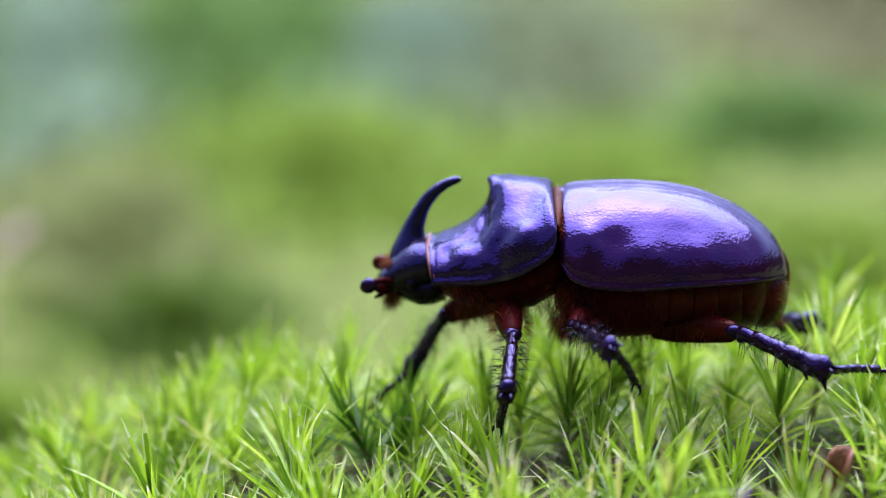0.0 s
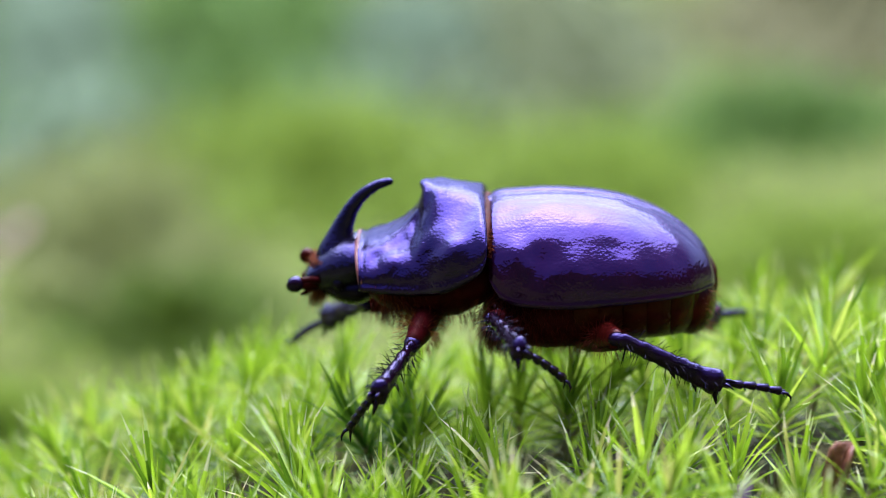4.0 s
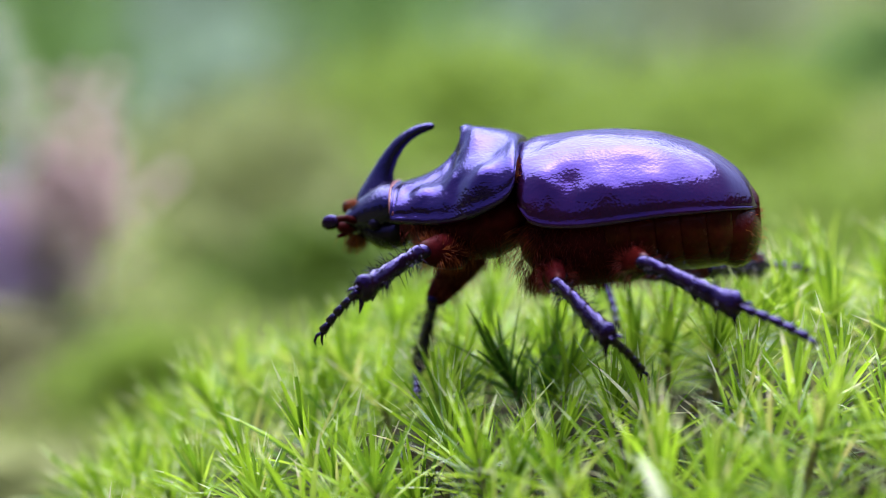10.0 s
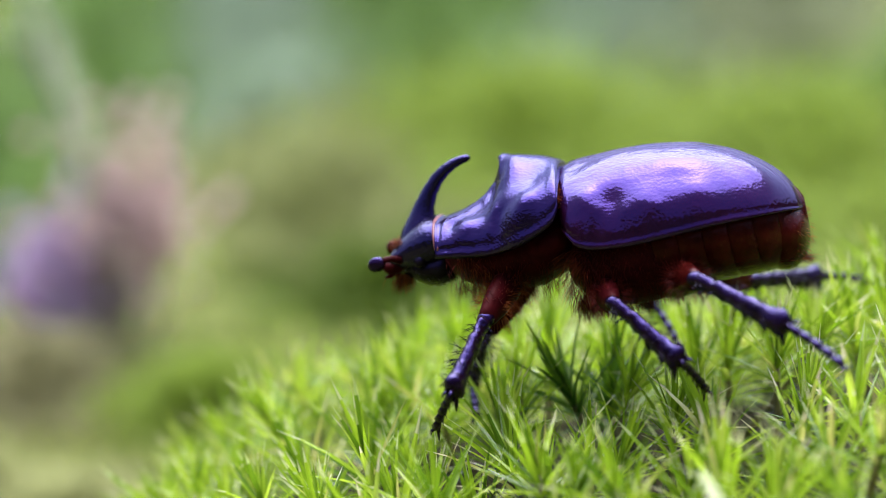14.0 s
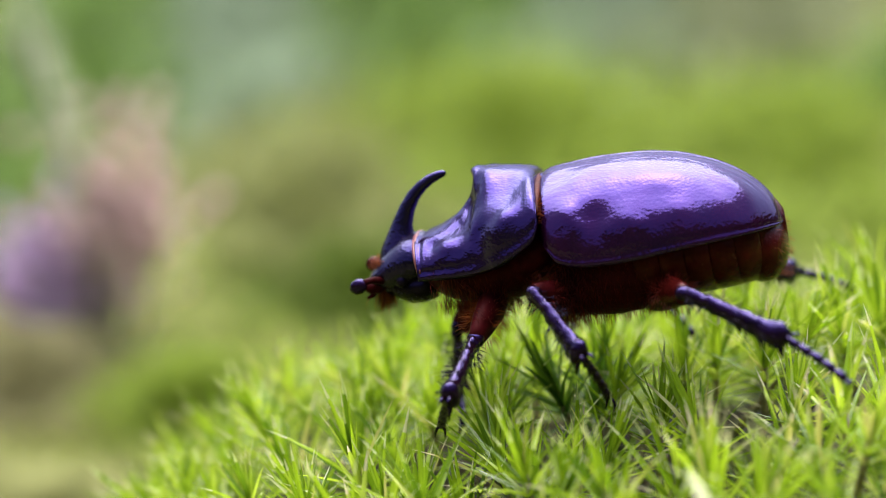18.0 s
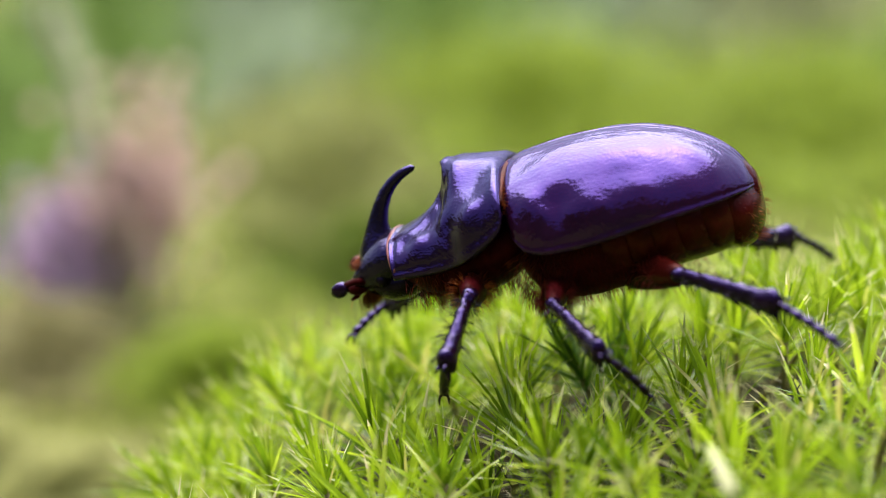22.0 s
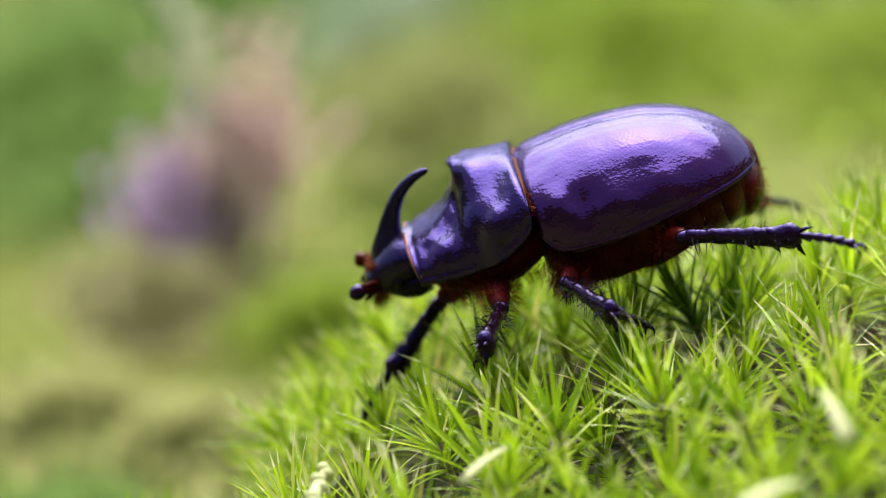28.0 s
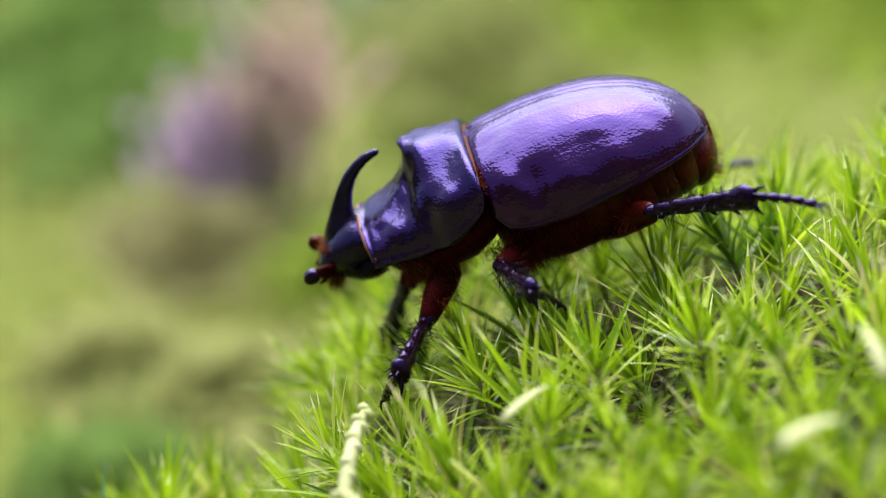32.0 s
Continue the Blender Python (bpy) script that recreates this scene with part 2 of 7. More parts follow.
def hairs(roots, ways, lengths, width, droop=0.15, seed=1):
    """Single tapering hairs, each a thin three-sided spike with a bend."""
    g = np.random.default_rng(seed)
    vs, fs = [], []
    for p, w, l in zip(np.asarray(roots, float), np.asarray(ways, float), lengths):
        w = w / np.linalg.norm(w) + g.normal(0, 0.18, 3)
        w /= np.linalg.norm(w)
        s = np.cross(w, g.normal(0, 1, 3))
        s /= np.linalg.norm(s)
        u = np.cross(w, s)
        k = len(vs)
        mid = p + w * l * 0.55
        tip = p + w * l + np.array((0, 0, -droop * l))
        for c, r in ((p, 1.0), (mid, 0.75)):
            for j in range(3):
                an = j * 2.094
                vs.append(c + width * r * (math.cos(an) * s + math.sin(an) * u))
        vs.append(tip)
        for j in range(3):
            d = (j + 1) % 3
            fs += [(k + j, k + d, k + 3 + d, k + 3 + j), (k + 3 + j, k + 3 + d, k + 6)]
    return vs, fs


def scaled(vf):
    return np.asarray(vf[0], float) * MM, vf[1]


# ---- the ground: one sheet, with the mound of moss on it ----
def canopy(x, y):
    """Height of the moss tips over the mound, in millimetres."""
    x, y = np.asarray(x, float), np.asarray(y, float)
    lobe = -18.2 - ((x + 55) / 10)**2 * 8 - ((y - 2) / 16)**2 * 8
    x = np.where(x < 0, x - 0.2 * np.clip(-12 - y, 0, 60), x)
    z = spline([-260, -100, -64, -54, -48.5, -45, -36, -24, -13, -3, 9, 20, 33, 45, 90, 150, 260],
               [-58, -58, -51, -40, -26, -16.7, -9.0, -1.6, 1.7, 4.3, 5.5, 7.0, 8.5, 10, 12, -10, -58], x)
    r = np.clip((y - 6) / 13, 0, 1)
    left = np.clip((5 - x) / 30, 0, 1)
    z = z + (0.6 + 3.6 * left) * r * r * (3 - 2 * r)
    z = z + 1.6 * np.exp(-((x + 10) / 11)**2 - ((y + 20) / 9)**2) + 1.8 * np.exp(-((x + 24) / 8)**2 - ((y + 17) / 8)**2)
    back = np.clip(y - 22, 0, None)
    z = z - 0.02 * back**2
    front = np.clip(-28 - y, 0, None)
    z = z - 0.12 * front - 0.0012 * front**2
    return np.maximum(np.maximum(z, lobe), -58)


def soil(x, y):
    z = canopy(x, y)
    flat = np.clip((z + 58) / 12, 0, 1)
    return z - 15.0 * flat


def build_ground():
    n = 150
    s = np.linspace(-1, 1, n)
    ax = np.sign(s) * (np.abs(s) * 330 + 60000 * np.abs(s)**9)
    X, Y = np.meshgrid(ax, ax)
    Z = soil(np.clip(X, -259, 259), Y)
    far = np.hypot(X, Y)
    wob = np.array([noise.noise((x * 0.006, y * 0.006, 0.3)) for x, y in zip(X.ravel(), Y.ravel())]).reshape(X.shape)
    Z = Z + wob * 9 * np.clip((far - 150) / 200, 0, 1)
    v = np.stack([X, Y, Z], -1).reshape(-1, 3) * MM
    ob = new("ground", mesh("ground", v, grid_faces(n, n)))
    ob.data.materials.append(EARTH)
    return tagged(ob, "mossy forest floor with a low rounded mound", "ground", kind="structure")


build_ground()


def build_woods():
    """Unseen wood round the clearing, far off, higher behind the camera to shape reflections."""
    n, r, m = 120, 12.0, 9
    v, f = [], []
    for i in range(n):
        a = 2 * math.pi * i / n
        h = 3.7 - 2.8 * math.sin(a)
        top = h * (1.0 + 0.3 * noise.noise((math.cos(a) * 4, math.sin(a) * 4, 1.7)) + 0.2 * noise.noise((math.cos(a) * 14, math.sin(a) * 14, 4.7)))
        for k in range(m):
            rr = r + 0.8 * noise.noise((math.cos(a) * 9, math.sin(a) * 9, k * 0.9))
            v.append((rr * math.cos(a), rr * math.sin(a), -0.2 + top * k / (m - 1)))
    for i in range(n):
        j = (i + 1) % n
        for k in range(m - 1):
            f.append((i * m + k, j * m + k, j * m + k + 1, i * m + k + 1))
    ob = new("backdrop", mesh("woods", v, f))
    ob.data.materials.append(surface("far_leaves", [(0.3, (0.010, 0.02, 0.006)), (0.7, (0.05, 0.08, 0.02))], 1.2, (0.7, 0.9)))
    return tagged(ob, "dark green wood round the clearing, unseen, set for the reflections", "woods", kind="structure")


build_woods()


# ---- the moss ----
LEAF_RINGS = [(5, 84, 4, 6.2), (7, 71, 10, 7.2), (8, 56, 18, 7.3), (7, 39, 22, 6.6), (5, 20, 20, 5.2)]  # leaves, rise and outward bend in degrees, length
OLD_RINGS = [(4, 6, 4.6, 5.2), (4, -14, 4.2, 7.4)]  # withered leaves lower on the stem: leaves, rise, length, depth
LEAF_TIPS = (0, 0, 0, 0, 0, 0, 1, 1)


def leaf_shape(length, rise, bend, width):
    """One keeled, lance-shaped leaf along +x that tapers to a fine point, as cross rows of three points."""
    rows = []
    x = z = last = 0.0
    for s, w in ((0.0, 0.8), (0.22, 1.0), (0.5, 0.82), (0.78, 0.45)):
        a = radians(rise - bend * s)
        x, z = x + (s - last) * length * math.cos(a), z + (s - last) * length * math.sin(a)
        last = s
        h = width * w / 2
        up = h * 0.6
        rows += [(x - up * math.sin(a), -h, z + up * math.cos(a)), (x, 0, z), (x - up * math.sin(a), h, z + up * math.cos(a))]
    a = radians(rise - bend)
    rows.append((x + 0.22 * length * math.cos(a), 0, z + 0.22 * length * math.sin(a)))
    faces = [(0, 1, 4, 3), (1, 2, 5, 4), (3, 4, 7, 6), (4, 5, 8, 7), (6, 7, 10, 9), (7, 8, 11, 10), (9, 10, 12), (10, 11, 12)]
    return np.array(rows), faces


def shoot_leaves(g, size):
    """Poses of a shoot's leaves: turn, rise, bend, length, height on the stem."""
    out = []
    level = 0.0
    for count, rise, bend, length in LEAF_RINGS:
        a0 = g.uniform(0, 360)
        for k in range(count):
            out.append((a0 + 360 * k / count + g.normal(0, 10), rise + g.normal(0, 7), bend + g.uniform(-8, 12), length * size * g.uniform(0.75, 1.18), -level * size))
        level += 0.8
    return out


def shoot_places():
    g = np.random.default_rng(11)
    out = []
    step = 6.7
    for i, y in enumerate(np.arange(-88, 66, step)):
        for x in np.arange(-128, 84, step):
            px, py = x + (i % 2) * step / 2 + g.normal(0, 1.3), y + g.normal(0, 1.3)
            z = float(canopy(px, py))
            if z > -50 and not (px > 6 and -24 < py < 12 and g.uniform() < 0.2):
                out.append((px, py, z - 7.0 - (0.4 if py < -6 else 0.0) + (1.2 if -3 < py < 18 else 0.0) + g.normal(0, 1.8), g.uniform(0.8, 1.25), g.normal(0, 12), g.normal(0, 12)))
    return out


def slope_lean(px, py):
    dx = float(canopy(px + 3, py) - canopy(px - 3, py)) / 6
    dy = float(canopy(px, py + 3) - canopy(px, py - 3)) / 6
    return math.degrees(math.atan(dy)) * 0.5, -math.degrees(math.atan(dx)) * 0.5


NEAR_MOSS = lambda px, py: -50 < px < 46 and -36 < py < 14


def build_moss():
    vs, fs, k = [], [], 0
    g = np.random.default_rng(5)
    near = []
    for px, py, pz, size, lx, ly in shoot_places():
        sx, sy = slope_lean(px, py)
        m = pose(px, py, pz, lx + sx, ly + sy, 0)
        if NEAR_MOSS(px, py):
            # some shoots under the beetle's belly take the leaves with shade in their colour
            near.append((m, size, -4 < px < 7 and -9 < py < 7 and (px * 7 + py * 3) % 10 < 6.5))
            continue
        for turn, rise, bend, length, level in shoot_leaves(g, size):
            lv, lf = leaf_shape(length * 1.05, rise, bend, 0.5 * size)
            c, s = math.cos(radians(turn)), math.sin(radians(turn))
            w = np.stack([lv[:, 0] * c - lv[:, 1] * s, lv[:, 0] * s + lv[:, 1] * c, lv[:, 2] + level], -1)
            mm = np.array(m)
            vs.append((w @ mm[:3, :3].T + mm[:3, 3]) * MM)
            fs += [tuple(i + k for i in q) for q in lf]
            k += len(lv)
    ob = new("moss", mesh("moss", np.concatenate(vs), fs, False))
    ob.data.materials.append(MOSS)
    ob.data.materials.append(MOSS_TIP)
    tip = np.tile(LEAF_TIPS + (0,) * 16, len(fs) // 24 + 1)[:len(fs)]
    ob.data.polygons.foreach_set("material_index", tip.astype(np.int32))
    tagged(ob, "cushion of bright green star moss on the mound", "moss", kind="stuff")
    # dead leaves and stalks between the shoots, toned dark to deepen the gaps
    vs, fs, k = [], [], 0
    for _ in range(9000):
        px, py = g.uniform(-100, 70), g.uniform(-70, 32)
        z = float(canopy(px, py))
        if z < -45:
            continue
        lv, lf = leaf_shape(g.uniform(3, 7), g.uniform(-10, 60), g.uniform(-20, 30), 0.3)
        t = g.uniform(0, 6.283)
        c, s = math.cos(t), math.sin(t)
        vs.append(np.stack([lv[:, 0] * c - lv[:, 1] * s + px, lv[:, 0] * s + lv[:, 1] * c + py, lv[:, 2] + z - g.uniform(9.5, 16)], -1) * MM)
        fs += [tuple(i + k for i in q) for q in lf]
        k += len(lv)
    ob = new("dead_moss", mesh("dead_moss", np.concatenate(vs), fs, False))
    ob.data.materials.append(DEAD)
    tagged(ob, "dark dead moss leaves that deepen the gaps under the green shoots", "moss", kind="stuff")
    # the shoots round the beetle's path, leaf by leaf
    green, deep, old = [], [], []
    for _, rise, bend, length in LEAF_RINGS:
        for d in (-6, 0, 6):
            lv, lf = leaf_shape(length * (1.05 + d * 0.015), rise + d, bend + d, 0.5 + 0.01 * d)
            me = mesh("moss_leaf", lv * MM, lf, False)
            me.materials.append(MOSS)
            me.materials.append(MOSS_TIP)
            if d >= 0:
                me.polygons.foreach_set("material_index", LEAF_TIPS)
            green.append(me)
            me = mesh("shaded_moss_leaf", lv * MM, lf, False)
            me.materials.append(MOSS_SHADED)
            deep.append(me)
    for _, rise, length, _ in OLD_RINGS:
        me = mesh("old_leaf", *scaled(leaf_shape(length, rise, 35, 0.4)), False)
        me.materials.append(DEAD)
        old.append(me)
    stem = mesh("stem", *scaled(tube([(0, 0, -16), (0.25, 0, -8), (0, 0, 0.2)], [0.42, 0.36, 0.25], 6)))
    stem.materials.append(MOSS_STEM)

    def leaf(name, me, root, depth, turn):
        ob = new(name, me)
        ob.parent = root
        ob.matrix_basis = Matrix.LocRotScale((0, 0, -depth * MM), Euler((g.normal(0, 0.12), g.normal(0, 0.12), radians(turn + g.normal(0, 10)))), (g.uniform(0.75, 1.2),) * 3)

    for m, size, shaded in near:
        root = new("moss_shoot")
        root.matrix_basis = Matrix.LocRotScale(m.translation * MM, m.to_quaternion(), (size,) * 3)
        tagged(root, "star-shaped moss shoot darkened for the shade under the beetle" if shaded else "bright green star-shaped moss shoot in the cushion", "moss", "moss shoots round the beetle's path")
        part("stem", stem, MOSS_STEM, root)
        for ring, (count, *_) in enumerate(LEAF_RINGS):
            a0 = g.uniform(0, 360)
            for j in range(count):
                leaf("leaf", (deep if shaded else green)[ring * 3 + int(g.integers(3))], root, ring * 0.8, a0 + 360 * j / count)
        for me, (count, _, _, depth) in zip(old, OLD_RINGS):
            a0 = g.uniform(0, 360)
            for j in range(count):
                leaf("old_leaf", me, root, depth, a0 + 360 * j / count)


build_moss()


# ---- the beetle: head towards -x, its top line's seam at the origin, in millimetres until scaled ----
beetle = new("beetle")
tagged(beetle, "glossy dark violet-brown horned rhinoceros beetle walking on moss", "beetle")
fore_parts = []
WX = [0, 0.8, 3, 8, 12, 15, 17.5, 19, 19.8, 20.2]
WY = [8.4, 9.1, 9.6, 9.8, 9.4, 8.3, 6.5, 4.5, 3.0, 1.5]
TX = [0, 0.6, 1.9, 5.4, 8.4, 11.4, 14.5, 17, 18.7, 19.7, 20.2]
TZ = [-0.2, 0.28, 0.5, 0.6, 0.42, -0.08, -1.15, -2.6, -4.1, -5.6, -7.1]
MX = [0, 1.1, 3.4, 5.9, 9.4, 13, 16.5, 18.5, 20.2]
MZ = [-5.3, -6.9, -7.55, -7.7, -7.6, -7.45, -7.5, -7.6, -7.7]


def bulge(x, y, cx, cy, rx, ry, h):
    return h * np.exp(-((x - cx) / rx)**2 - ((y - cy) / ry)**2)


def wing_case(side):
    nu, nv = 88, 52
    u = np.linspace(0, 1, nu)
    xs = 20.2 * (1 - (1 - u)**1.9)
    w, top, rim = spline(WX, WY, xs), spline(TX, TZ, xs), spline(MX, MZ, xs)
    v = np.linspace(0, 1, nv)**1.25
    a = v * math.pi / 2
    rows = []
    for i, x in enumerate(xs):
        y = w[i] * np.sin(a)**0.97
        z = rim[i] + (top[i] - rim[i]) * np.cos(a)**0.93
        out = bulge(x, y, 2.6, 8.3, 1.2, 0.9, 0.42) + bulge(x, y, 4.6, 8.7, 1.2, 0.9, -0.34) + bulge(x, y, 17.2, 4.8, 1.4, 1.3, 0.22)
        out += bulge(x, y, 7.4, 9.2, 1.1, 0.7, 0.26) + bulge(x, y, 10, 7.9, 3.0, 0.9, -0.16) + bulge(x, y, 12.6, 8.6, 1.3, 0.6, 0.14) + bulge(x, y, 1.6, 4.6, 1.2, 1.6, -0.14)
        out += bulge(x, y, 3.4, 8.9, 0.5, 0.3, 0.16) + bulge(x, y, 5.7, 9.2, 0.5, 0.28, 0.15) + bulge(x, y, 8.6, 9.3, 0.6, 0.26, 0.13)
        out += 0.07 * np.array([noise.noise((x * 0.45, yy * 0.6, side * 3.0)) for yy in y])
        out -= 0.14 * np.exp(-((y - 0.0) / 0.18)**2) + 0.06 * np.exp(-((y - 1.0) / 0.14)**2)
        for groove in (2.0, 2.9):
            out -= 0.025 * np.exp(-((y - groove) / 0.16)**2)
        out += 0.16 * np.exp(-((v - 1.0) / 0.014)**2) - 0.05 * np.exp(-((v - 0.955) / 0.018)**2)
        y = y + out * np.sin(a)
        z = z + out * np.cos(a)
        y = np.maximum(y, 0.03)
        xx = np.full(nv, x)
        row = np.stack([xx, y, z], -1)
        # the edge turned in under the case
        lip = np.array([(x, y[-1] * 0.97, z[-1] - 0.13), (x, y[-1] * 0.82, z[-1] - 0.05)])
        rows.append(np.concatenate([row, lip]))
    mid = np.array((0, 0, -5.0))
    first = rows[0]
    front = [(first - mid) * (1, s, s) + mid + (d, 0, 0) for s, d in ((0.72, 1.3), (0.88, 0.35), (0.96, 0.06))]
    rows = front + rows
    V = np.concatenate(rows) * (1, side, 1)
    return V, grid_faces(len(rows), nv + 2, flip=side < 0)


for side in (-1, 1):
    part("wing_case", mesh("wing_case", *scaled(wing_case(side))), WING, beetle, "glossy violet-brown wing case")

sv, sf = blob((0.6, 0, -0.35), (1.1, 1.5, 0.5))
part("scutellum", mesh("scutellum", sv * MM, sf), WING, beetle)

# neck shield
PS = [0, 0.06, 0.15, 0.3, 0.42, 0.475, 0.515, 0.6, 0.7, 0.8, 0.92, 1.0]
PMX = [-0.4, -0.6, -1.35, -3.2, -5.2, -5.95, -6.2, -6.6, -7.6, -9.0, -10.8, -11.9]
PMZ = [-0.9, 0.15, 0.75, 1.1, 1.2, 1.1, 0.4, -0.9, -2.2, -3.15, -3.85, -4.1]
PLZ = [-0.9, 0.1, 0.5, 0.25, -0.35, -0.75, -1.15, -1.8, -2.5, -3.1, -3.7, -4.1]
PEX = [-0.2, -0.3, -0.7, -2.5, -4.2, -5.2, -6.0, -7.0, -8.3, -9.5, -10.8, -11.4]
PEY = [8.6, 9.0, 9.1, 8.9, 8.4, 8.0, 7.8, 7.4, 7.0, 6.7, 6.4, 6.2]
PEZ = [-3.2, -3.6, -4.5, -5.8, -6.6, -6.9, -7.1, -7.25, -7.3, -7.3, -7.3, -7.3]


def neck_shield():
    nu, nv = 84, 72
    s = np.linspace(0, 1, nu)
    v = np.linspace(-1, 1, nv)
    a = v * math.pi / 2
    sa = np.sin(a)**2
    flank = np.clip((np.abs(np.sin(a)) - 0.22) / 0.42, 0, 1)
    flank = flank**2 * (3 - 2 * flank)
    rows = []
    for si in s:
        hollow = np.clip((si - 0.40) / 0.1, 0, 1) * np.clip((1.0 - si) / 0.2, 0, 1)
        se = np.clip(si - 0.035 * hollow * np.abs(np.sin(a))**1.5, 0, 1)
        mx, mz = spline(PS, PMX, np.full(nv, si)), spline(PS, PMZ, se)
        mz = mz + (spline(PS, PLZ, se) - mz) * flank
        ex, ey, ez = (float(spline(PS, c, si)) for c in (PEX, PEY, PEZ))
        x = mx + (ex - mx) * sa
        y = ey * np.sin(a)
        x = x - 0.5 * np.exp(-((si - 0.478) / 0.03)**2 - (y / 1.0)**2)
        z = ez + (mz - ez) * np.abs(np.cos(a))**0.84
        ay = np.abs(y)
        out = bulge(x, ay, -5.9, 0.7, 0.4, 0.45, 0.20) + bulge(x, ay, -6.2, 2.9, 0.75, 1.1, -0.75) + bulge(x, ay, -7.4, 4.9, 1.5, 1.7, -0.60)
        out += bulge(x, ay, -4.7, 3.4, 0.7, 2.0, 0.24) + bulge(x, ay, -2.7, 5.4, 0.9, 2.2, -0.24) + bulge(x, ay, -0.9, 5.0, 0.5, 3.0, 0.16) + bulge(x, ay, -3.4, 8.0, 1.3, 0.8, 0.62)
        out += bulge(x, ay, -5.6, 7.4, 0.9, 0.7, -0.42) + bulge(x, ay, -8.6, 5.9, 1.2, 0.8, 0.35) + bulge(x, ay, -10.0, 5.4, 0.9, 0.9, -0.30)
        rough = 0.03 + 0.05 * hollow
        out += rough * np.array([noise.noise((xx * 1.1, yy * 1.1, zz * 1.1)) for xx, yy, zz in zip(x, y, z)])
        edge = np.minimum((1 - np.abs(v)) / 0.03, min(si, 1 - si) / 0.02)
        out += 0.16 * np.exp(-edge**2) - 0.10 * np.exp(-(edge - 2.2)**2)
        y = y + out * np.sin(a) * 0.9
        z = z + out * np.abs(np.cos(a))**0.5
        row = np.stack([x, y, z], -1)
        lip = lambda r, k, d: np.array([(r[0] + 0.0, r[1] * k, r[2] + d)])
        rows.append(np.concatenate([lip(row[0], 0.80, 0.1), lip(row[0], 0.97, -0.3), row, lip(row[-1], 0.97, -0.3), lip(row[-1], 0.80, 0.1)]))
    mid = np.array((0.3, 0, -4.5))
    rows = [(rows[0] - mid) * (1, 0.86, 0.86) + mid + (-0.5, 0, 0)] + rows
    mid = np.array((-11.5, 0, -6.5))
    rows = rows + [(rows[-1] - mid) * (1, 0.9, 0.88) + mid + (0.5, 0, 0)]
    return np.concatenate(rows), grid_faces(len(rows), nv + 4, flip=True)


shield = part("neck_shield", mesh("neck_shield", *scaled(neck_shield())), SHIELD, beetle, "dark glossy hollowed neck shield with knobs")
fore_parts.append(shield)
rim = [(-11.85 + 0.45 * (abs(t) / 1.25)**2, 6.0 * math.sin(t), -7.3 + 3.15 * max(math.cos(t), 0)**0.84) for t in np.linspace(-1.5, 1.5, 40)]
part("collar", mesh("collar", *scaled(tube(rim, [0.25] * 40, 8))), SKIN, shield, "pinkish brown collar skin")
# rusty hair in the seam
g = np.random.default_rng(3)
roots, ways = [], []
for k in range(420):
    t = g.uniform(-1.35, 1.35)
    roots.append((0.15 + g.normal(0, 0.12), 8.5 * math.sin(t), -4.4 + 3.9 * math.cos(t)**0.85))
    ways.append((g.normal(0.6, 0.4), math.sin(t), math.cos(t)))
part("seam_hair", mesh("seam_hair", *scaled(hairs(roots, ways, g.uniform(0.25, 0.5, 420), 0.035))), HAIR, beetle, "rusty hair in the seam behind the shield")
band = [(-0.15, 8.4 * math.sin(t), -4.6 + 4.1 * math.cos(t)**0.85) for t in np.linspace(-1.1, 1.1, 40)]
part("seam_skin", mesh("seam_skin", *scaled(tube(band, [0.55 * max(math.cos(t), 0.3)**0.5 for t in np.linspace(-1.45, 1.45, 40)], 8))), SEAM, beetle, "orange-brown skin between shield and wing cases")

# underside
chest = part("chest", mesh("chest", *scaled(loft([(-11.0, -7.6, 3.4, 1.4), (-9.5, -8.0, 5.2, 2.0), (-7.5, -8.1, 6.2, 2.5), (-5, -7.9, 7.0, 3.0), (-2.5, -7.2, 7.6, 3.3), (-0.6, -6.4, 7.4, 3.0), (0.6, -6.0, 6.4, 2.4)], 36))), SHELL_DARK, beetle, "dark red-brown hairy chest")
fore_parts.append(chest)
breast = part("breast", mesh("breast", *scaled(loft([(-0.6, -8.0, 4.5, 2.6), (0.6, -8.4, 7.0, 3.6), (2.5, -8.8, 8.3, 4.1), (5, -9.0, 8.8, 4.2), (7.5, -9.0, 8.9, 4.1), (9.5, -8.8, 8.6, 3.6)], 40, 2.3))), SHELL_DARK, beetle, "dark brown breast plate with red hair")
for k in range(6):
    x0 = 7.2 + k * 2.15
    xs = [x0, x0 + 0.25, x0 + 1.2, x0 + 2.1, x0 + 2.45]
    st = []
    for j, x in enumerate(xs):
        end = np.clip((x - 16.2) / 4.2, 0, 1)
        w = float(spline(WX, WY, min(x, 20.1))) - 0.75
        hz = 4.1 * math.sqrt(max(1 - end**3.0, 0.10))
        st.append((min(x, 20.6), -8.55 + 0.5 * end, max(w, 1.2) * (0.965 if j in (0, 4) else 1.0), hz * (0.955 if j in (0, 4) else 1.0)))
    part("belly_ring", mesh("belly_ring", *scaled(loft(st, 40, 2.2))), SHELL_RED, beetle, "red-brown belly ring")
ev, ef = blob((17.9, 0, -9.4), (2.5, 4.9, 3.5), 32, 20)
part("tail_plate", mesh("tail_plate", ev * MM, ef), SHELL_RED, beetle, "rounded red-brown tail plate with fine hair")


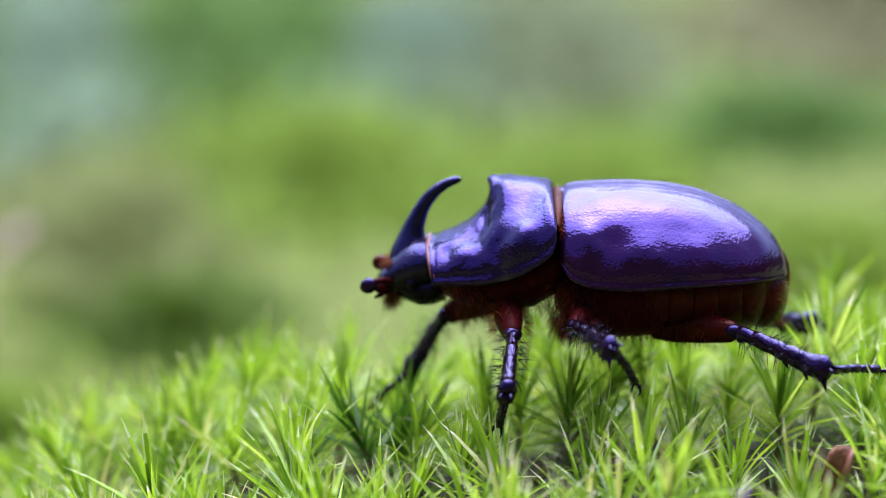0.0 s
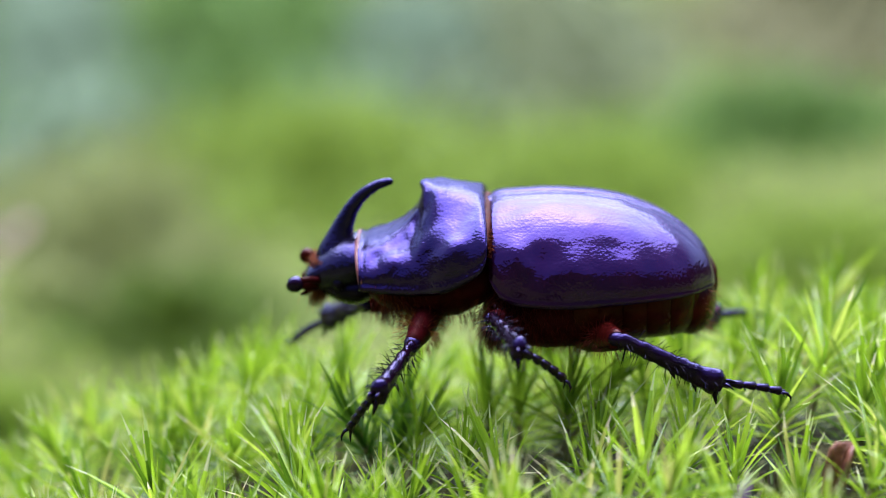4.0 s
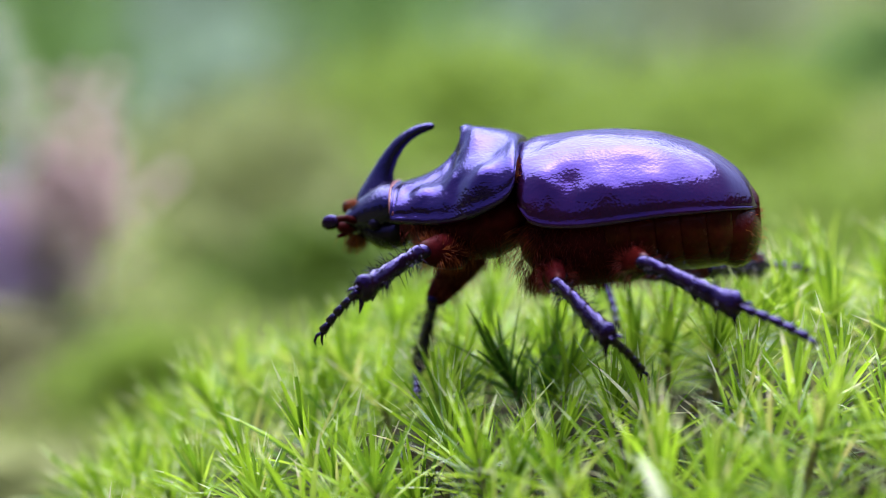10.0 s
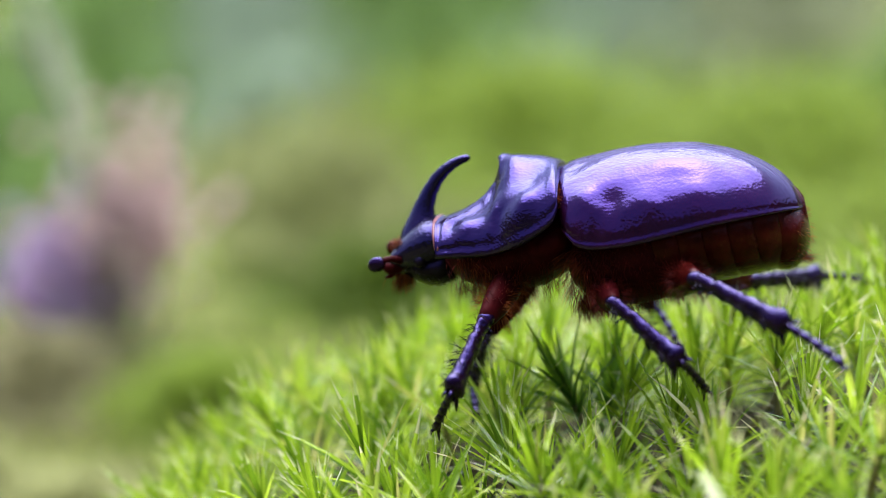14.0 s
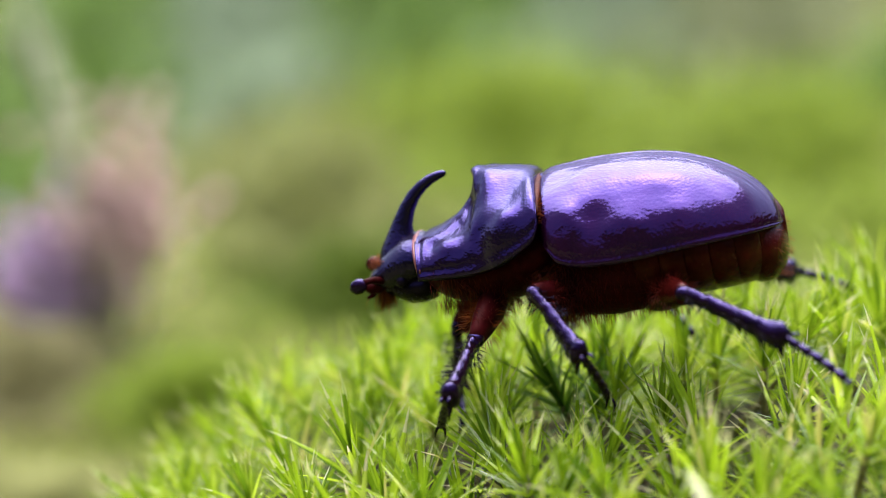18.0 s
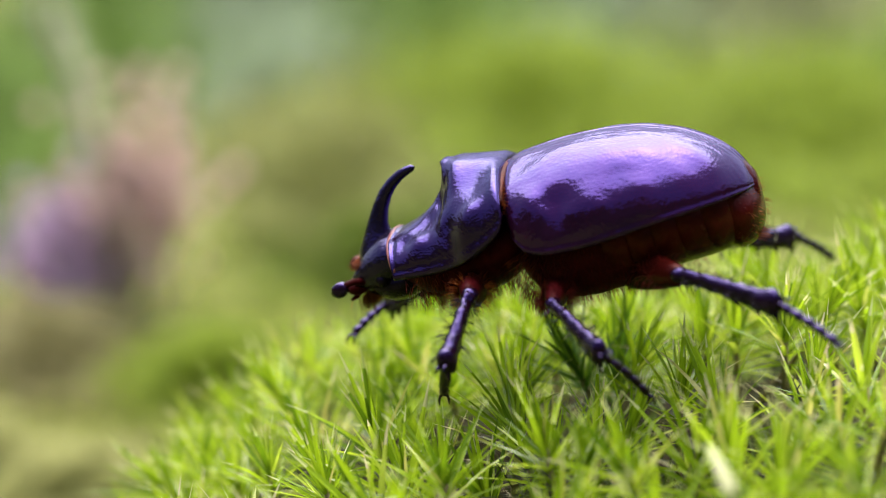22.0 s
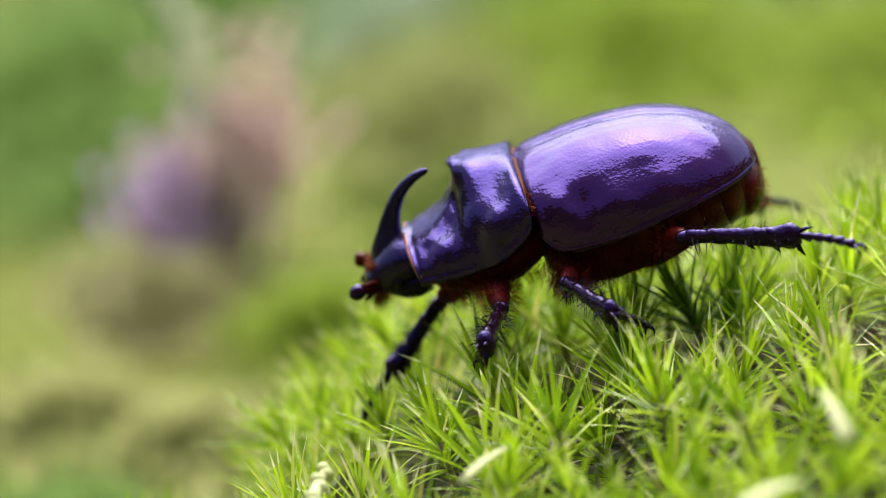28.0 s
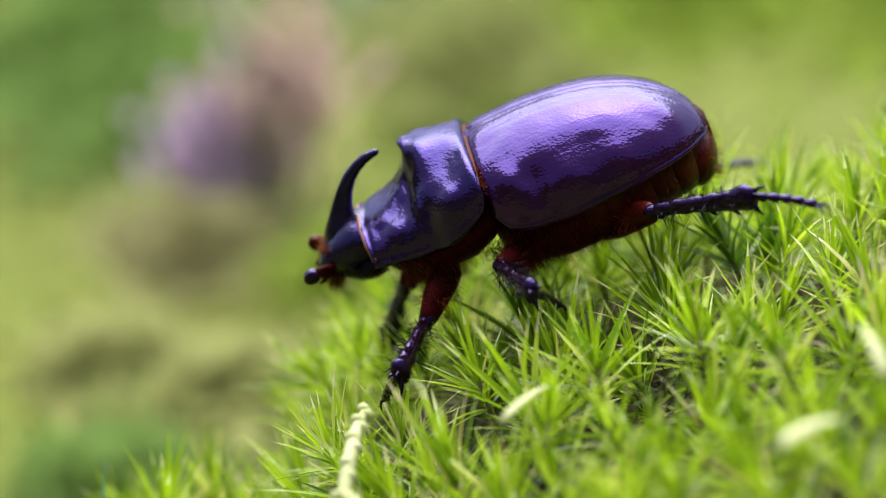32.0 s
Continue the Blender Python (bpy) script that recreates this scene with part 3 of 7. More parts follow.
def hair_on(name, count, place, length, parent, material, label, seed):
    gg = np.random.default_rng(seed)
    r, w = zip(*[place(gg) for _ in range(count)])
    return part(name, mesh(name, *scaled(hairs(r, w, gg.uniform(*length, count), 0.024, 0.12, seed))), material, parent, label)


def under(xa, xb, zc, hy, hz, lean):
    def place(gg):
        x, t = gg.uniform(xa, xb), gg.uniform(0.15, 2.0) * gg.choice((-1, 1))
        n = (0, math.sin(t), -math.cos(t))
        return (x, hy * math.sin(t), zc - hz * math.cos(t)), (lean + gg.normal(0, 0.25), n[1], n[2] - 0.5)
    return place


hair_on("breast_hair", 2200, under(-0.4, 8.5, -8.8, 8.3, 4.0, 0.1), (0.7, 1.7), breast, HAIR_DARK, "dark red breast hair", 21)
hair_on("breast_fringe", 800, under(-0.8, 1.8, -8.6, 6.8, 3.6, -0.5), (1.2, 2.3), breast, HAIR, "rusty fringe", 22)
hair_on("chest_hair", 800, under(-10.5, -1.0, -7.9, 6.2, 2.6, 0.2), (0.8, 1.9), chest, HAIR_DARK, "dark red chest hair", 23)
hair_on("chest_fringe", 700, under(-9.5, -3.5, -8.0, 5.6, 2.7, 0.3), (1.2, 2.2), chest, HAIR, "rusty chest fringe", 24)


def tail_spot(gg):
    t, q = gg.uniform(-1.4, 1.4), gg.uniform(-1.2, 0.6)
    return (18.6 + 1.9 * math.cos(t) * math.cos(q), 4.3 * math.sin(t) * math.cos(q), -9.3 + 3.1 * math.sin(q)), (1.0, math.sin(t), math.sin(q) - 0.3)


hair_on("tail_hair", 110, tail_spot, (0.35, 0.7), beetle, HAIR, "fine golden tail hair", 25)
hair_on("tail_tuft", 90, lambda gg: ((18.9 + gg.normal(0, 0.3), gg.normal(0, 1.2), -12.0), (0.9, gg.normal(0, 0.2), -0.35)), (0.8, 1.5), beetle, HAIR, "orange tuft under the tail", 26)

# head
head = part("head", mesh("head", *scaled(loft([(-10.8, -6.2, 3.6, 2.1), (-11.9, -6.3, 3.7, 2.4), (-13.0, -6.5, 3.5, 2.45), (-14.2, -6.9, 3.0, 2.15), (-15.3, -7.3, 2.5, 1.6), (-16.1, -7.65, 2.1, 1.0), (-16.6, -7.8, 1.5, 0.5)], 32))), HORN, beetle, "small black head")
hc = [(-13.3, 0, -7.2), (-13.6, 0, -6.2), (-13.6, 0, -5.2), (-13.4, 0, -4.1), (-13.08, 0, -2.95), (-12.5, 0, -1.72), (-11.8, 0, -0.68), (-11.0, 0, 0.06), (-10.15, 0, 0.6), (-9.4, 0, 0.87), (-8.9, 0, 0.98), (-8.65, 0, 0.99)]
hr = [2.6, 2.32, 1.76, 1.26, 0.92, 0.72, 0.61, 0.53, 0.46, 0.39, 0.31, 0.12]
part("horn", mesh("horn", *scaled(tube(hc, hr, 22, 0.9))), HORN, head, "long curved black horn")
part("throat", mesh("throat", *scaled(loft([(-10.6, -8.2, 3.2, 1.7), (-11.8, -8.6, 3.3, 1.7), (-13.0, -8.7, 2.9, 1.6), (-14.2, -8.6, 2.3, 1.2), (-15.2, -8.4, 1.5, 0.7)], 28))), BLACK, head, "black polished throat")
for s in (-1, 1):
    ev, ef = blob((-13.4, s * 2.75, -7.9), (0.6, 0.5, 0.6))
    part("eye", mesh("eye", ev * MM, ef), BLACK, head)
    ev, ef = blob((-16.1, s * 1.4, -8.3), (1.0, 0.75, 0.65))
    part("jaw", mesh("jaw", ev * MM, ef), SHELL_DARK, head)
    # the near feeler hangs, the far one points ahead
    end = np.array((-16.5, 2.4, -6.75) if s > 0 else (-17.1, -3.1, -7.8))
    way = np.array((-0.9, 0.0, 0.35) if s > 0 else (-1.05, 0.0, -0.35))
    root = np.array((-15.2, s * 2.3, -7.7))
    stalk = [root, root * 0.65 + end * 0.35 + (0, s * 0.3, 0.3), root * 0.3 + end * 0.7 + (0, 0, 0.25), end - way * 0.35]
    ant = part("antenna", mesh("antenna", *scaled(tube(stalk, [0.36, 0.30, 0.30, 0.32], 8))), SHELL_DARK, head)
    pieces = [tube([end + way * k + (0, 0.27 * q, 0) for k in (-0.5, -0.3, 0.1, 0.55, 0.85)], [0.20, 0.55, 0.70, 0.60, 0.22], 12, 0.5) for q in (-1, 0, 1)]
    part("antenna_club", mesh("antenna_club", *scaled(joined(pieces))), SHELL_RED if s > 0 else LEG, ant, "three-leaved brown antenna club")
    palp = [(-15.8, s * 1.3, -8.6), (-16.4, s * 1.6, -9.0), (-16.9, s * 1.7, -9.2)]
    part("palp", mesh("palp", *scaled(tube(palp, [0.2, 0.24, 0.12], 8))), SHELL_DARK, head)
hair_on("brow_hair", 700, lambda gg: ((-15.15 + gg.normal(0, 0.32), gg.uniform(-2.0, 2.0), -6.5 + gg.normal(0, 0.15)), (-0.6, gg.normal(0, 0.3), 0.5)), (0.5, 1.15), head, HAIR, "orange brow hair", 27)
hair_on("chin_hair", 360, lambda gg: ((-15.3 + gg.normal(0, 0.4), gg.uniform(-1.8, 1.8), -9.0), (-0.25, gg.normal(0, 0.2), -1.0)), (1.0, 1.9), head, HAIR, "rusty chin hair", 28)


# legs: each bar lies along +x from its joint
def femur_shape(length, r):
    x = np.linspace(0, 1, 14)
    rad = r * np.interp(x, [0, 0.08, 0.3, 0.6, 0.85, 0.97, 1], [0.6, 0.95, 1.0, 0.85, 0.62, 0.5, 0.22])
    return tube([(t * length * 1.03, 0, 0.12 * math.sin(t * 3)) for t in x], rad, 18, 0.72)


def tibia_shape(length, r, flare):
    x = np.linspace(-0.03, 1.0, 34)
    rad = r * np.interp(x, [-0.03, 0.02, 0.12, 0.5, 0.8, 0.93, 1.0], [0.35, 0.85, 0.78, 0.9, 1.05 * flare, 1.32 * flare, 0.9])
    v, f = tube([(t * length, 0, 0.10 * math.sin(t * 6)) for t in x], rad, 14, 0.7)
    v = np.array([p + 0.16 * r * np.array(noise.noise_vector(Vector(p) * 1.5)) + 0.10 * r * np.array(noise.noise_vector(Vector(p) * 3.5)) for p in np.asarray(v)])
    pieces = [(v, f)]
    for t, s in ((0.52, 0.75), (0.74, 0.95), (0.95, 1.15)):
        pieces.append(tube([(t * length, 0, -0.2 * r), (t * length + 0.3, 0, -r * 1.25 * s), (t * length + 0.75, 0.0, -r * 1.9 * s)], [0.34, 0.24, 0.05], 8))
    pieces.append(tube([(0.97 * length, 0.2, 0.2), (length + 0.5, 0.3, 0.5), (length + 1.1, 0.3, 0.6)], [0.22, 0.16, 0.03], 8))
    pieces.append(tube([(0.97 * length, -0.2, 0.1), (length + 0.4, -0.5, 0.2), (length + 0.9, -0.6, 0.1)], [0.2, 0.14, 0.03], 8))
    return joined(pieces)


def foot_joint(step):
    """One bead of the foot with its two spines."""
    pieces = [tube([(-0.06, 0, 0), (0.25 * step, 0, 0), (step - 0.12, 0, 0), (step + 0.06, 0, 0)], [0.20, 0.32, 0.43, 0.22], 10)]
    for s in (-1, 1):
        pieces.append(tube([(step - 0.2, s * 0.2, 0), (step + 0.2, s * 0.40, -0.25), (step + 0.36, s * 0.44, -0.40)], [0.07, 0.05, 0.012], 5))
    return joined(pieces)


def claw_shape(s):
    return tube([(0, s * 0.1, 0), (0.5, s * 0.32, 0.05), (0.9, s * 0.42, -0.2), (1.05, s * 0.42, -0.6)], [0.16, 0.15, 0.11, 0.03], 8)


legs = {}
SIZES = {"fore": (6.5, 8.2, 6.2, 1.7, 0.92, 1.05), "mid": (7.5, 8.2, 7.0, 1.5, 0.80, 1.08), "hind": (9.0, 10.0, 7.4, 1.75, 0.84, 1.1)}
for kind, (lf, lt, ls, rf, rt, flare) in SIZES.items():
    fm = mesh("femur", *scaled(femur_shape(lf, rf)))
    kv, kf = blob((lf * 0.95, 0, 0.1), (0.85, rf * 0.46, rf * 0.42), 14, 9)
    km = mesh("knee", kv * MM, kf)
    tm = mesh("tibia", *scaled(tibia_shape(lt, rt, flare)))
    step = ls * 0.86 / 5
    sm = mesh("tarsus", *scaled(foot_joint(step)))
    cm = [mesh("claw", *scaled(claw_shape(q))) for q in (-1, 1)]
    gg = np.random.default_rng(31)
    r, w = [], []
    for _ in range(420):
        t, q = gg.uniform(0.05, 0.8), gg.uniform(0, 6.283)
        r.append((t * lf, rf * 0.8 * math.cos(q), rf * 0.62 * math.sin(q)))
        w.append((0.5, math.cos(q), math.sin(q)))
    hm = mesh("femur_hair", *scaled(hairs(r, w, gg.uniform(0.6, 1.5, 420), 0.022)))
    r, w = [], []
    for _ in range(110):
        t, q = gg.uniform(0.05, 0.95), gg.uniform(0, 6.283)
        r.append((t * lt, rt * 0.8 * math.cos(q), rt * 0.6 * math.sin(q)))
        w.append((0.4 + gg.normal(0, 0.2), math.cos(q), math.sin(q)))
    bm = mesh("bristles", *scaled(hairs(r, w, gg.uniform(0.8, 1.7, 110), 0.045)))
    for side in ("near", "far"):
        femur = part("femur", fm, SHELL_RED if kind == "hind" else SHELL_DARK, beetle, "dark red-brown hairy thigh")
        part("knee", km, LEG, femur, "polished violet-black knee")
        part("femur_hair", hm, HAIR if kind == "fore" else HAIR_DARK, femur)
        tibia = part("tibia", tm, LEG, beetle, "black-violet toothed shin")
        part("bristles", bm, BLACK, tibia, "short stiff black bristles")
        tarsus = part("tarsus", sm, LEG, beetle, "thin jointed foot with two claws")
        for k in range(1, 5):
            joint = part("foot_joint", sm, LEG, tarsus)
            joint.location = (step * k * MM, 0, 0.18 * math.sin(math.pi * k / 5) * MM)
        for c in cm:
            part("claw", c, LEG, tarsus).location = (step * 5 * MM, 0, 0)
        legs[kind + "_" + side] = (femur, tibia, tarsus)


# ---- the floor of the clearing behind the mound ----
def spot(az, el, level=-58.0):
    """The place on level ground seen from the tripod at that turn to the left and that rise, in millimetres."""
    d = (level - EYE[2] * 1000) / math.tan(radians(el))
    return -math.sin(radians(az)) * d, EYE[1] * 1000 + math.cos(radians(az)) * d


def on_moss(az, el):
    """The place on the mound's moss seen from the tripod in that direction, in millimetres."""
    w = np.array((-math.sin(radians(az)) * math.cos(radians(el)), math.cos(radians(az)) * math.cos(radians(el)), math.sin(radians(el))))
    e = np.array(EYE) * 1000
    for d in np.arange(120, 330, 0.5):
        p = e + w * d
        if p[2] < float(canopy(p[0], p[1])):
            break
    return p


def blades(g, places, height, width, lean, rise=70):
    vs, fs, k = [], [], 0
    for x, y, z in places:
        lv, lf = leaf_shape(height * g.uniform(0.6, 1.2), rise + g.normal(0, lean), g.uniform(5, 40), width)
        t = g.uniform(0, 6.283)
        c, s = math.cos(t), math.sin(t)
        vs.append(np.stack([lv[:, 0] * c - lv[:, 1] * s + x, lv[:, 0] * s + lv[:, 1] * c + y, lv[:, 2] + z], -1))
        fs += [tuple(i + k for i in q) for q in lf]
        k += len(lv)
    return np.concatenate(vs), fs


def clump(name, az, el, wide, high, stops, label, category, seed, blade=(13, 3.6)):
    """A low, loose patch of moss, grass or litter on the clearing's floor: its turn, rise and half sizes are in degrees from the tripod."""
    g = np.random.default_rng(seed)
    x0, y0 = spot(az, el)
    (_, ya), (_, yb) = spot(az, el - high), spot(az, el + high)
    d = math.hypot(x0, y0 - EYE[1] * 1000)
    rx, ry, height = d * radians(wide) * 0.75, (yb - ya) * 0.36, 9 * d / 700
    root = new(name)
    root.location = (x0 * MM, y0 * MM, -60 * MM)
    tagged(root, label, category, "tufts on the clearing's floor")
    m = foliage(name + "_leaf", stops, 0.25, 0.7, 0.1)
    n, rings = 26, 7
    v = [(0, 0, height)]
    for k in range(1, rings + 1):
        t = k / rings
        for i in range(n):
            a = 2 * math.pi * i / n
            q = 1 + 0.5 * noise.noise((math.cos(a) * 1.6, math.sin(a) * 1.6, seed * 1.3))
            v.append((rx * t * q * math.cos(a), ry * t * q * math.sin(a), height * (1 - t * t) - 3 * (k == rings)))
    f = [(0, 1 + i, 1 + (i + 1) % n) for i in range(n)]
    for k in range(rings - 1):
        for i in range(n):
            j = (i + 1) % n
            f.append((1 + k * n + i, 1 + (k + 1) * n + i, 1 + (k + 1) * n + j, 1 + k * n + j))
    part("pad", mesh("pad", np.array(v) * MM, f), m, root)
    p = []
    for _ in range(1500):
        px, py = spot(az + g.normal(0, wide * 0.62), min(el + g.normal(0, high * 0.62), -3.6))
        q = ((px - x0) / rx)**2 + ((py - y0) / ry)**2
        p.append((px - x0, py - y0, max(height * (1 - q), 0) + 1))
    lv, lf = blades(g, p, blade[0] * d / 600, blade[1] * d / 600, 14, 28)
    tagged(part("leaves", mesh("leaves", lv * MM, lf, False), m, root), kind="stuff")


def tones(r, g, b):
    return [(0.0, (r * 0.8, g * 0.8, b * 0.8)), (0.6, (r, g, b)), (1.0, (r * 1.18, g * 1.18, b * 1.18))]


LIME, FRESH, DEEP = tones(0.185, 0.255, 0.026), tones(0.120, 0.195, 0.040), tones(0.090, 0.135, 0.014)
PALE_BLUE, GREYED, BROWN, STRAW = tones(0.210, 0.270, 0.170), tones(0.200, 0.225, 0.110), tones(0.200, 0.190, 0.088), tones(0.275, 0.285, 0.100)
OLIVE, TAN = tones(0.205, 0.225, 0.070), tones(0.245, 0.230, 0.105)
clump("lichen_clump", 7.8, -6.0, 1.6, 1.5, PALE_BLUE, "pale blue-grey clump of lichen on the forest floor", "lichen", 1)
clump("lichen_clump", -0.6, -6.0, 1.5, 0.9, PALE_BLUE, "pale blue-grey clump of lichen on the forest floor", "lichen", 2)
clump("litter_heap", 6.3, -10.0, 1.6, 1.3, OLIVE, "grey-brown heap of fallen needles and leaves", "litter", 3)
clump("litter_heap", -3.4, -5.8, 2.0, 1.1, GREYED, "grey-brown heap of dry heath and needles", "litter", 4)
clump("litter_heap", -10.6, -5.0, 2.4, 0.9, BROWN, "grey-brown heap of dry heath and needles", "litter", 5)
clump("litter_heap", 12.9, -14.0, 1.6, 1.0, TAN, "grey-brown heap of fallen needles and leaves", "litter", 6)
clump("moss_clump", 5.0, -12.4, 1.9, 0.9, DEEP, "dark green clump of moss on the forest floor", "moss", 7)
clump("moss_clump", -9.0, -7.8, 1.9, 0.7, FRESH, "dark green clump of moss on the forest floor", "moss", 8)
clump("moss_clump", 1.6, -8.6, 2.6, 1.3, LIME, "lime green clump of moss on the forest floor", "moss", 9)
clump("moss_clump", -4.6, -9.2, 2.8, 1.4, LIME, "lime green clump of moss on the forest floor", "moss", 10)
clump("moss_clump", -10.4, -10.8, 2.6, 1.3, LIME, "lime green clump of moss on the forest floor", "moss", 11)
clump("moss_clump", 9.2, -14.8, 1.8, 0.9, LIME, "lime green clump of moss on the forest floor", "moss", 12)
clump("grass_tuft", 3.4, -5.6, 1.8, 1.2, FRESH, "fresh green tuft of grass", "grass", 13, (20, 2.2))
clump("grass_tuft", 14.8, -8.8, 2.0, 2.2, FRESH, "fresh green tuft of grass", "grass", 14, (20, 2.2))
clump("grass_tuft", 11.0, -6.4, 1.4, 1.3, FRESH, "fresh green tuft of grass", "grass", 15, (20, 2.2))
clump("grass_tuft", 15.6, -19.2, 1.4, 0.9, FRESH, "fresh green tuft of grass", "grass", 16, (20, 2.2))
clump("dry_grass", 12.7, -17.2, 1.5, 1.0, STRAW, "straw-yellow tuft of dry grass", "grass", 17)
clump("dry_grass", 15.4, -16.4, 1.2, 0.8, STRAW, "straw-yellow tuft of dry grass", "grass", 18)


# ---- heather in bloom behind the mound ----
def build_heather():
    g = np.random.default_rng(41)
    root = new("heather")
    d = 0.49
    a = radians(11.4)
    root.location = (-math.sin(a) * d, EYE[1] + math.cos(a) * d, -0.060)
    tagged(root, "heather with purple and pink flower spikes", "heather")
    twig = foliage("heather_twig", [(0.0, (0.48, 0.52, 0.36)), (1.0, (0.60, 0.62, 0.46))], 0.7, 0.7)
    purple = foliage("heather_flower", [(0.0, (0.60, 0.45, 0.66)), (0.6, (0.70, 0.57, 0.74)), (1.0, (0.78, 0.66, 0.80))], 0.65, 0.5)
    pink = foliage("pink_flower", [(0.0, (0.64, 0.48, 0.48)), (0.6, (0.72, 0.57, 0.55)), (1.0, (0.78, 0.64, 0.61))], 0.65, 0.5)
    sprigs = [(-18, 0, 20, 0, purple, 8), (-10, 4, 17, -2, purple, 7), (-24, 3, 23, 1, purple, 7), (8, 0, 32, 2, pink, 8), (2, -3, 36, 3, pink, 7), (16, 4, 28, 2, pink, 7),
              (0, 1, 86, -16, twig, 0), (4, 2, 66, -14, twig, 0)]
    for x, y, h, lean, m, size in sprigs:
        line = [(x * 0.5 + lean * t * t, y, h * t) for t in np.linspace(0, 1, 7)]
        stalk = part("stalk", mesh("stalk", *scaled(tube(line, [1.0, 0.9, 0.9, 0.8, 0.7, 0.6, 0.4] if size else [1.2, 1.2, 1.1, 1.0, 0.9, 0.8, 0.5], 7))), twig, root)
        if not size:
            p = [(x * 0.5 + lean * t * t, y, h * t) for t in g.uniform(0.35, 1, 90)]
            lv, lf = blades(g, p, 7, 1.4, 20, 40)
            tagged(part("twig_leaf", mesh("twig_leaf", lv * MM, lf, False), twig, stalk), kind="stuff")
            continue
        bells = []
        for _ in range(60):
            t = min(max(g.normal(0.88, 0.3 if m is pink else 0.24), 0.3), 1.6)
            an = g.uniform(0, 6.283)
            r = size * 0.95 * abs(g.normal(0, 1))
            bells.append(blob((x * 0.5 + lean * t * t + r * math.cos(an), y + r * math.sin(an), h * t), (1.8, 1.5, 1.6), 6, 5))
        ob = part("blossom", mesh("blossom", *scaled(joined(bells))), m, stalk, "small crowded bells")
        tagged(ob, kind="stuff")


build_heather()


# ---- odd things lying in the moss ----
def pale_leaf(az, el, length, width, turn, rise, label):
    p = on_moss(az, el)
    lv, lf = leaf_shape(length, rise, 30, width)
    ob = new("pale_leaf", mesh("pale_leaf", lv * MM, lf))
    ob.data.materials.append(PALE)
    s = ob.modifiers.new("thickness", "SOLIDIFY")
    s.thickness = 0.0002
    ob.matrix_basis = pose(p[0] * MM, p[1] * MM, (p[2] - 1.5) * MM, 0, 0, turn)
    tagged(ob, label, "leaf")


pale_leaf(-2.9, -17.4, 5.5, 1.3, 110, 55, "pale cream dead leaf standing in the moss")
pale_leaf(-0.4, -18.9, 5.0, 1.8, 20, 40, "pale yellow-green blunt leaf in the moss")
pale_leaf(6.2, -18.0, 5.5, 1.1, 40, 42, "pale silvery leaf sticking out of the moss")


def grass_sprout():
    lv, lf = leaf_shape(24, 84, 10, 1.4)
    ob = new("grass_sprout", mesh("grass_sprout", lv * MM, lf))
    ob.data.materials.append(foliage("blue_green_blade", [(0.0, (0.14, 0.30, 0.16)), (1.0, (0.20, 0.36, 0.22))], 0.5, 0.5, 0.3))
    s = ob.modifiers.new("thickness", "SOLIDIFY")
    s.thickness = 0.0002
    x, y = -63.5, -4.0
    ob.matrix_basis = pose(x * MM, y * MM, (float(soil(x, y)) - 1.0) * MM, 0, 0, 75)
    tagged(ob, "single blue-green blade of grass beside the mound", "grass")


grass_sprout()


def feather_tip(az, el, az2, el2):
    """A pale cord-like moss tip with scale leaves."""
    a, b = on_moss(az2, el2), on_moss(az, el)
    root = new("moss_tip")
    root.location = a * MM
    tagged(root, "pale cord-like moss tip among the green shoots", "moss")
    d = b - a + np.array((0, -2, 1.5))
    line = [d * t + np.array((0, 0, 1.8 * math.sin(3.14 * t))) for t in np.linspace(0, 1, 9)]
    part("cord", mesh("cord", *scaled(tube(line, [0.5, 0.6, 0.65, 0.65, 0.6, 0.55, 0.5, 0.4, 0.15], 10))), PALE, root)
    for k in range(14):
        t = (k + 1) / 15
        c = d * t + np.array((0, 0, 1.8 * math.sin(3.14 * t)))
        ev, ef = blob(c + np.array((0.35 * math.cos(k * 2.1), -0.3, 0.35 * math.sin(k * 2.1))), (0.55, 0.4, 0.6), 7, 5)
        part("scale_leaf", mesh("scale_leaf", ev * MM, ef), PALE, root)


feather_tip(9.3, -18.0, 10.3, -20.3)
feather_tip(10.2, -20.0, 9.6, -21.0)


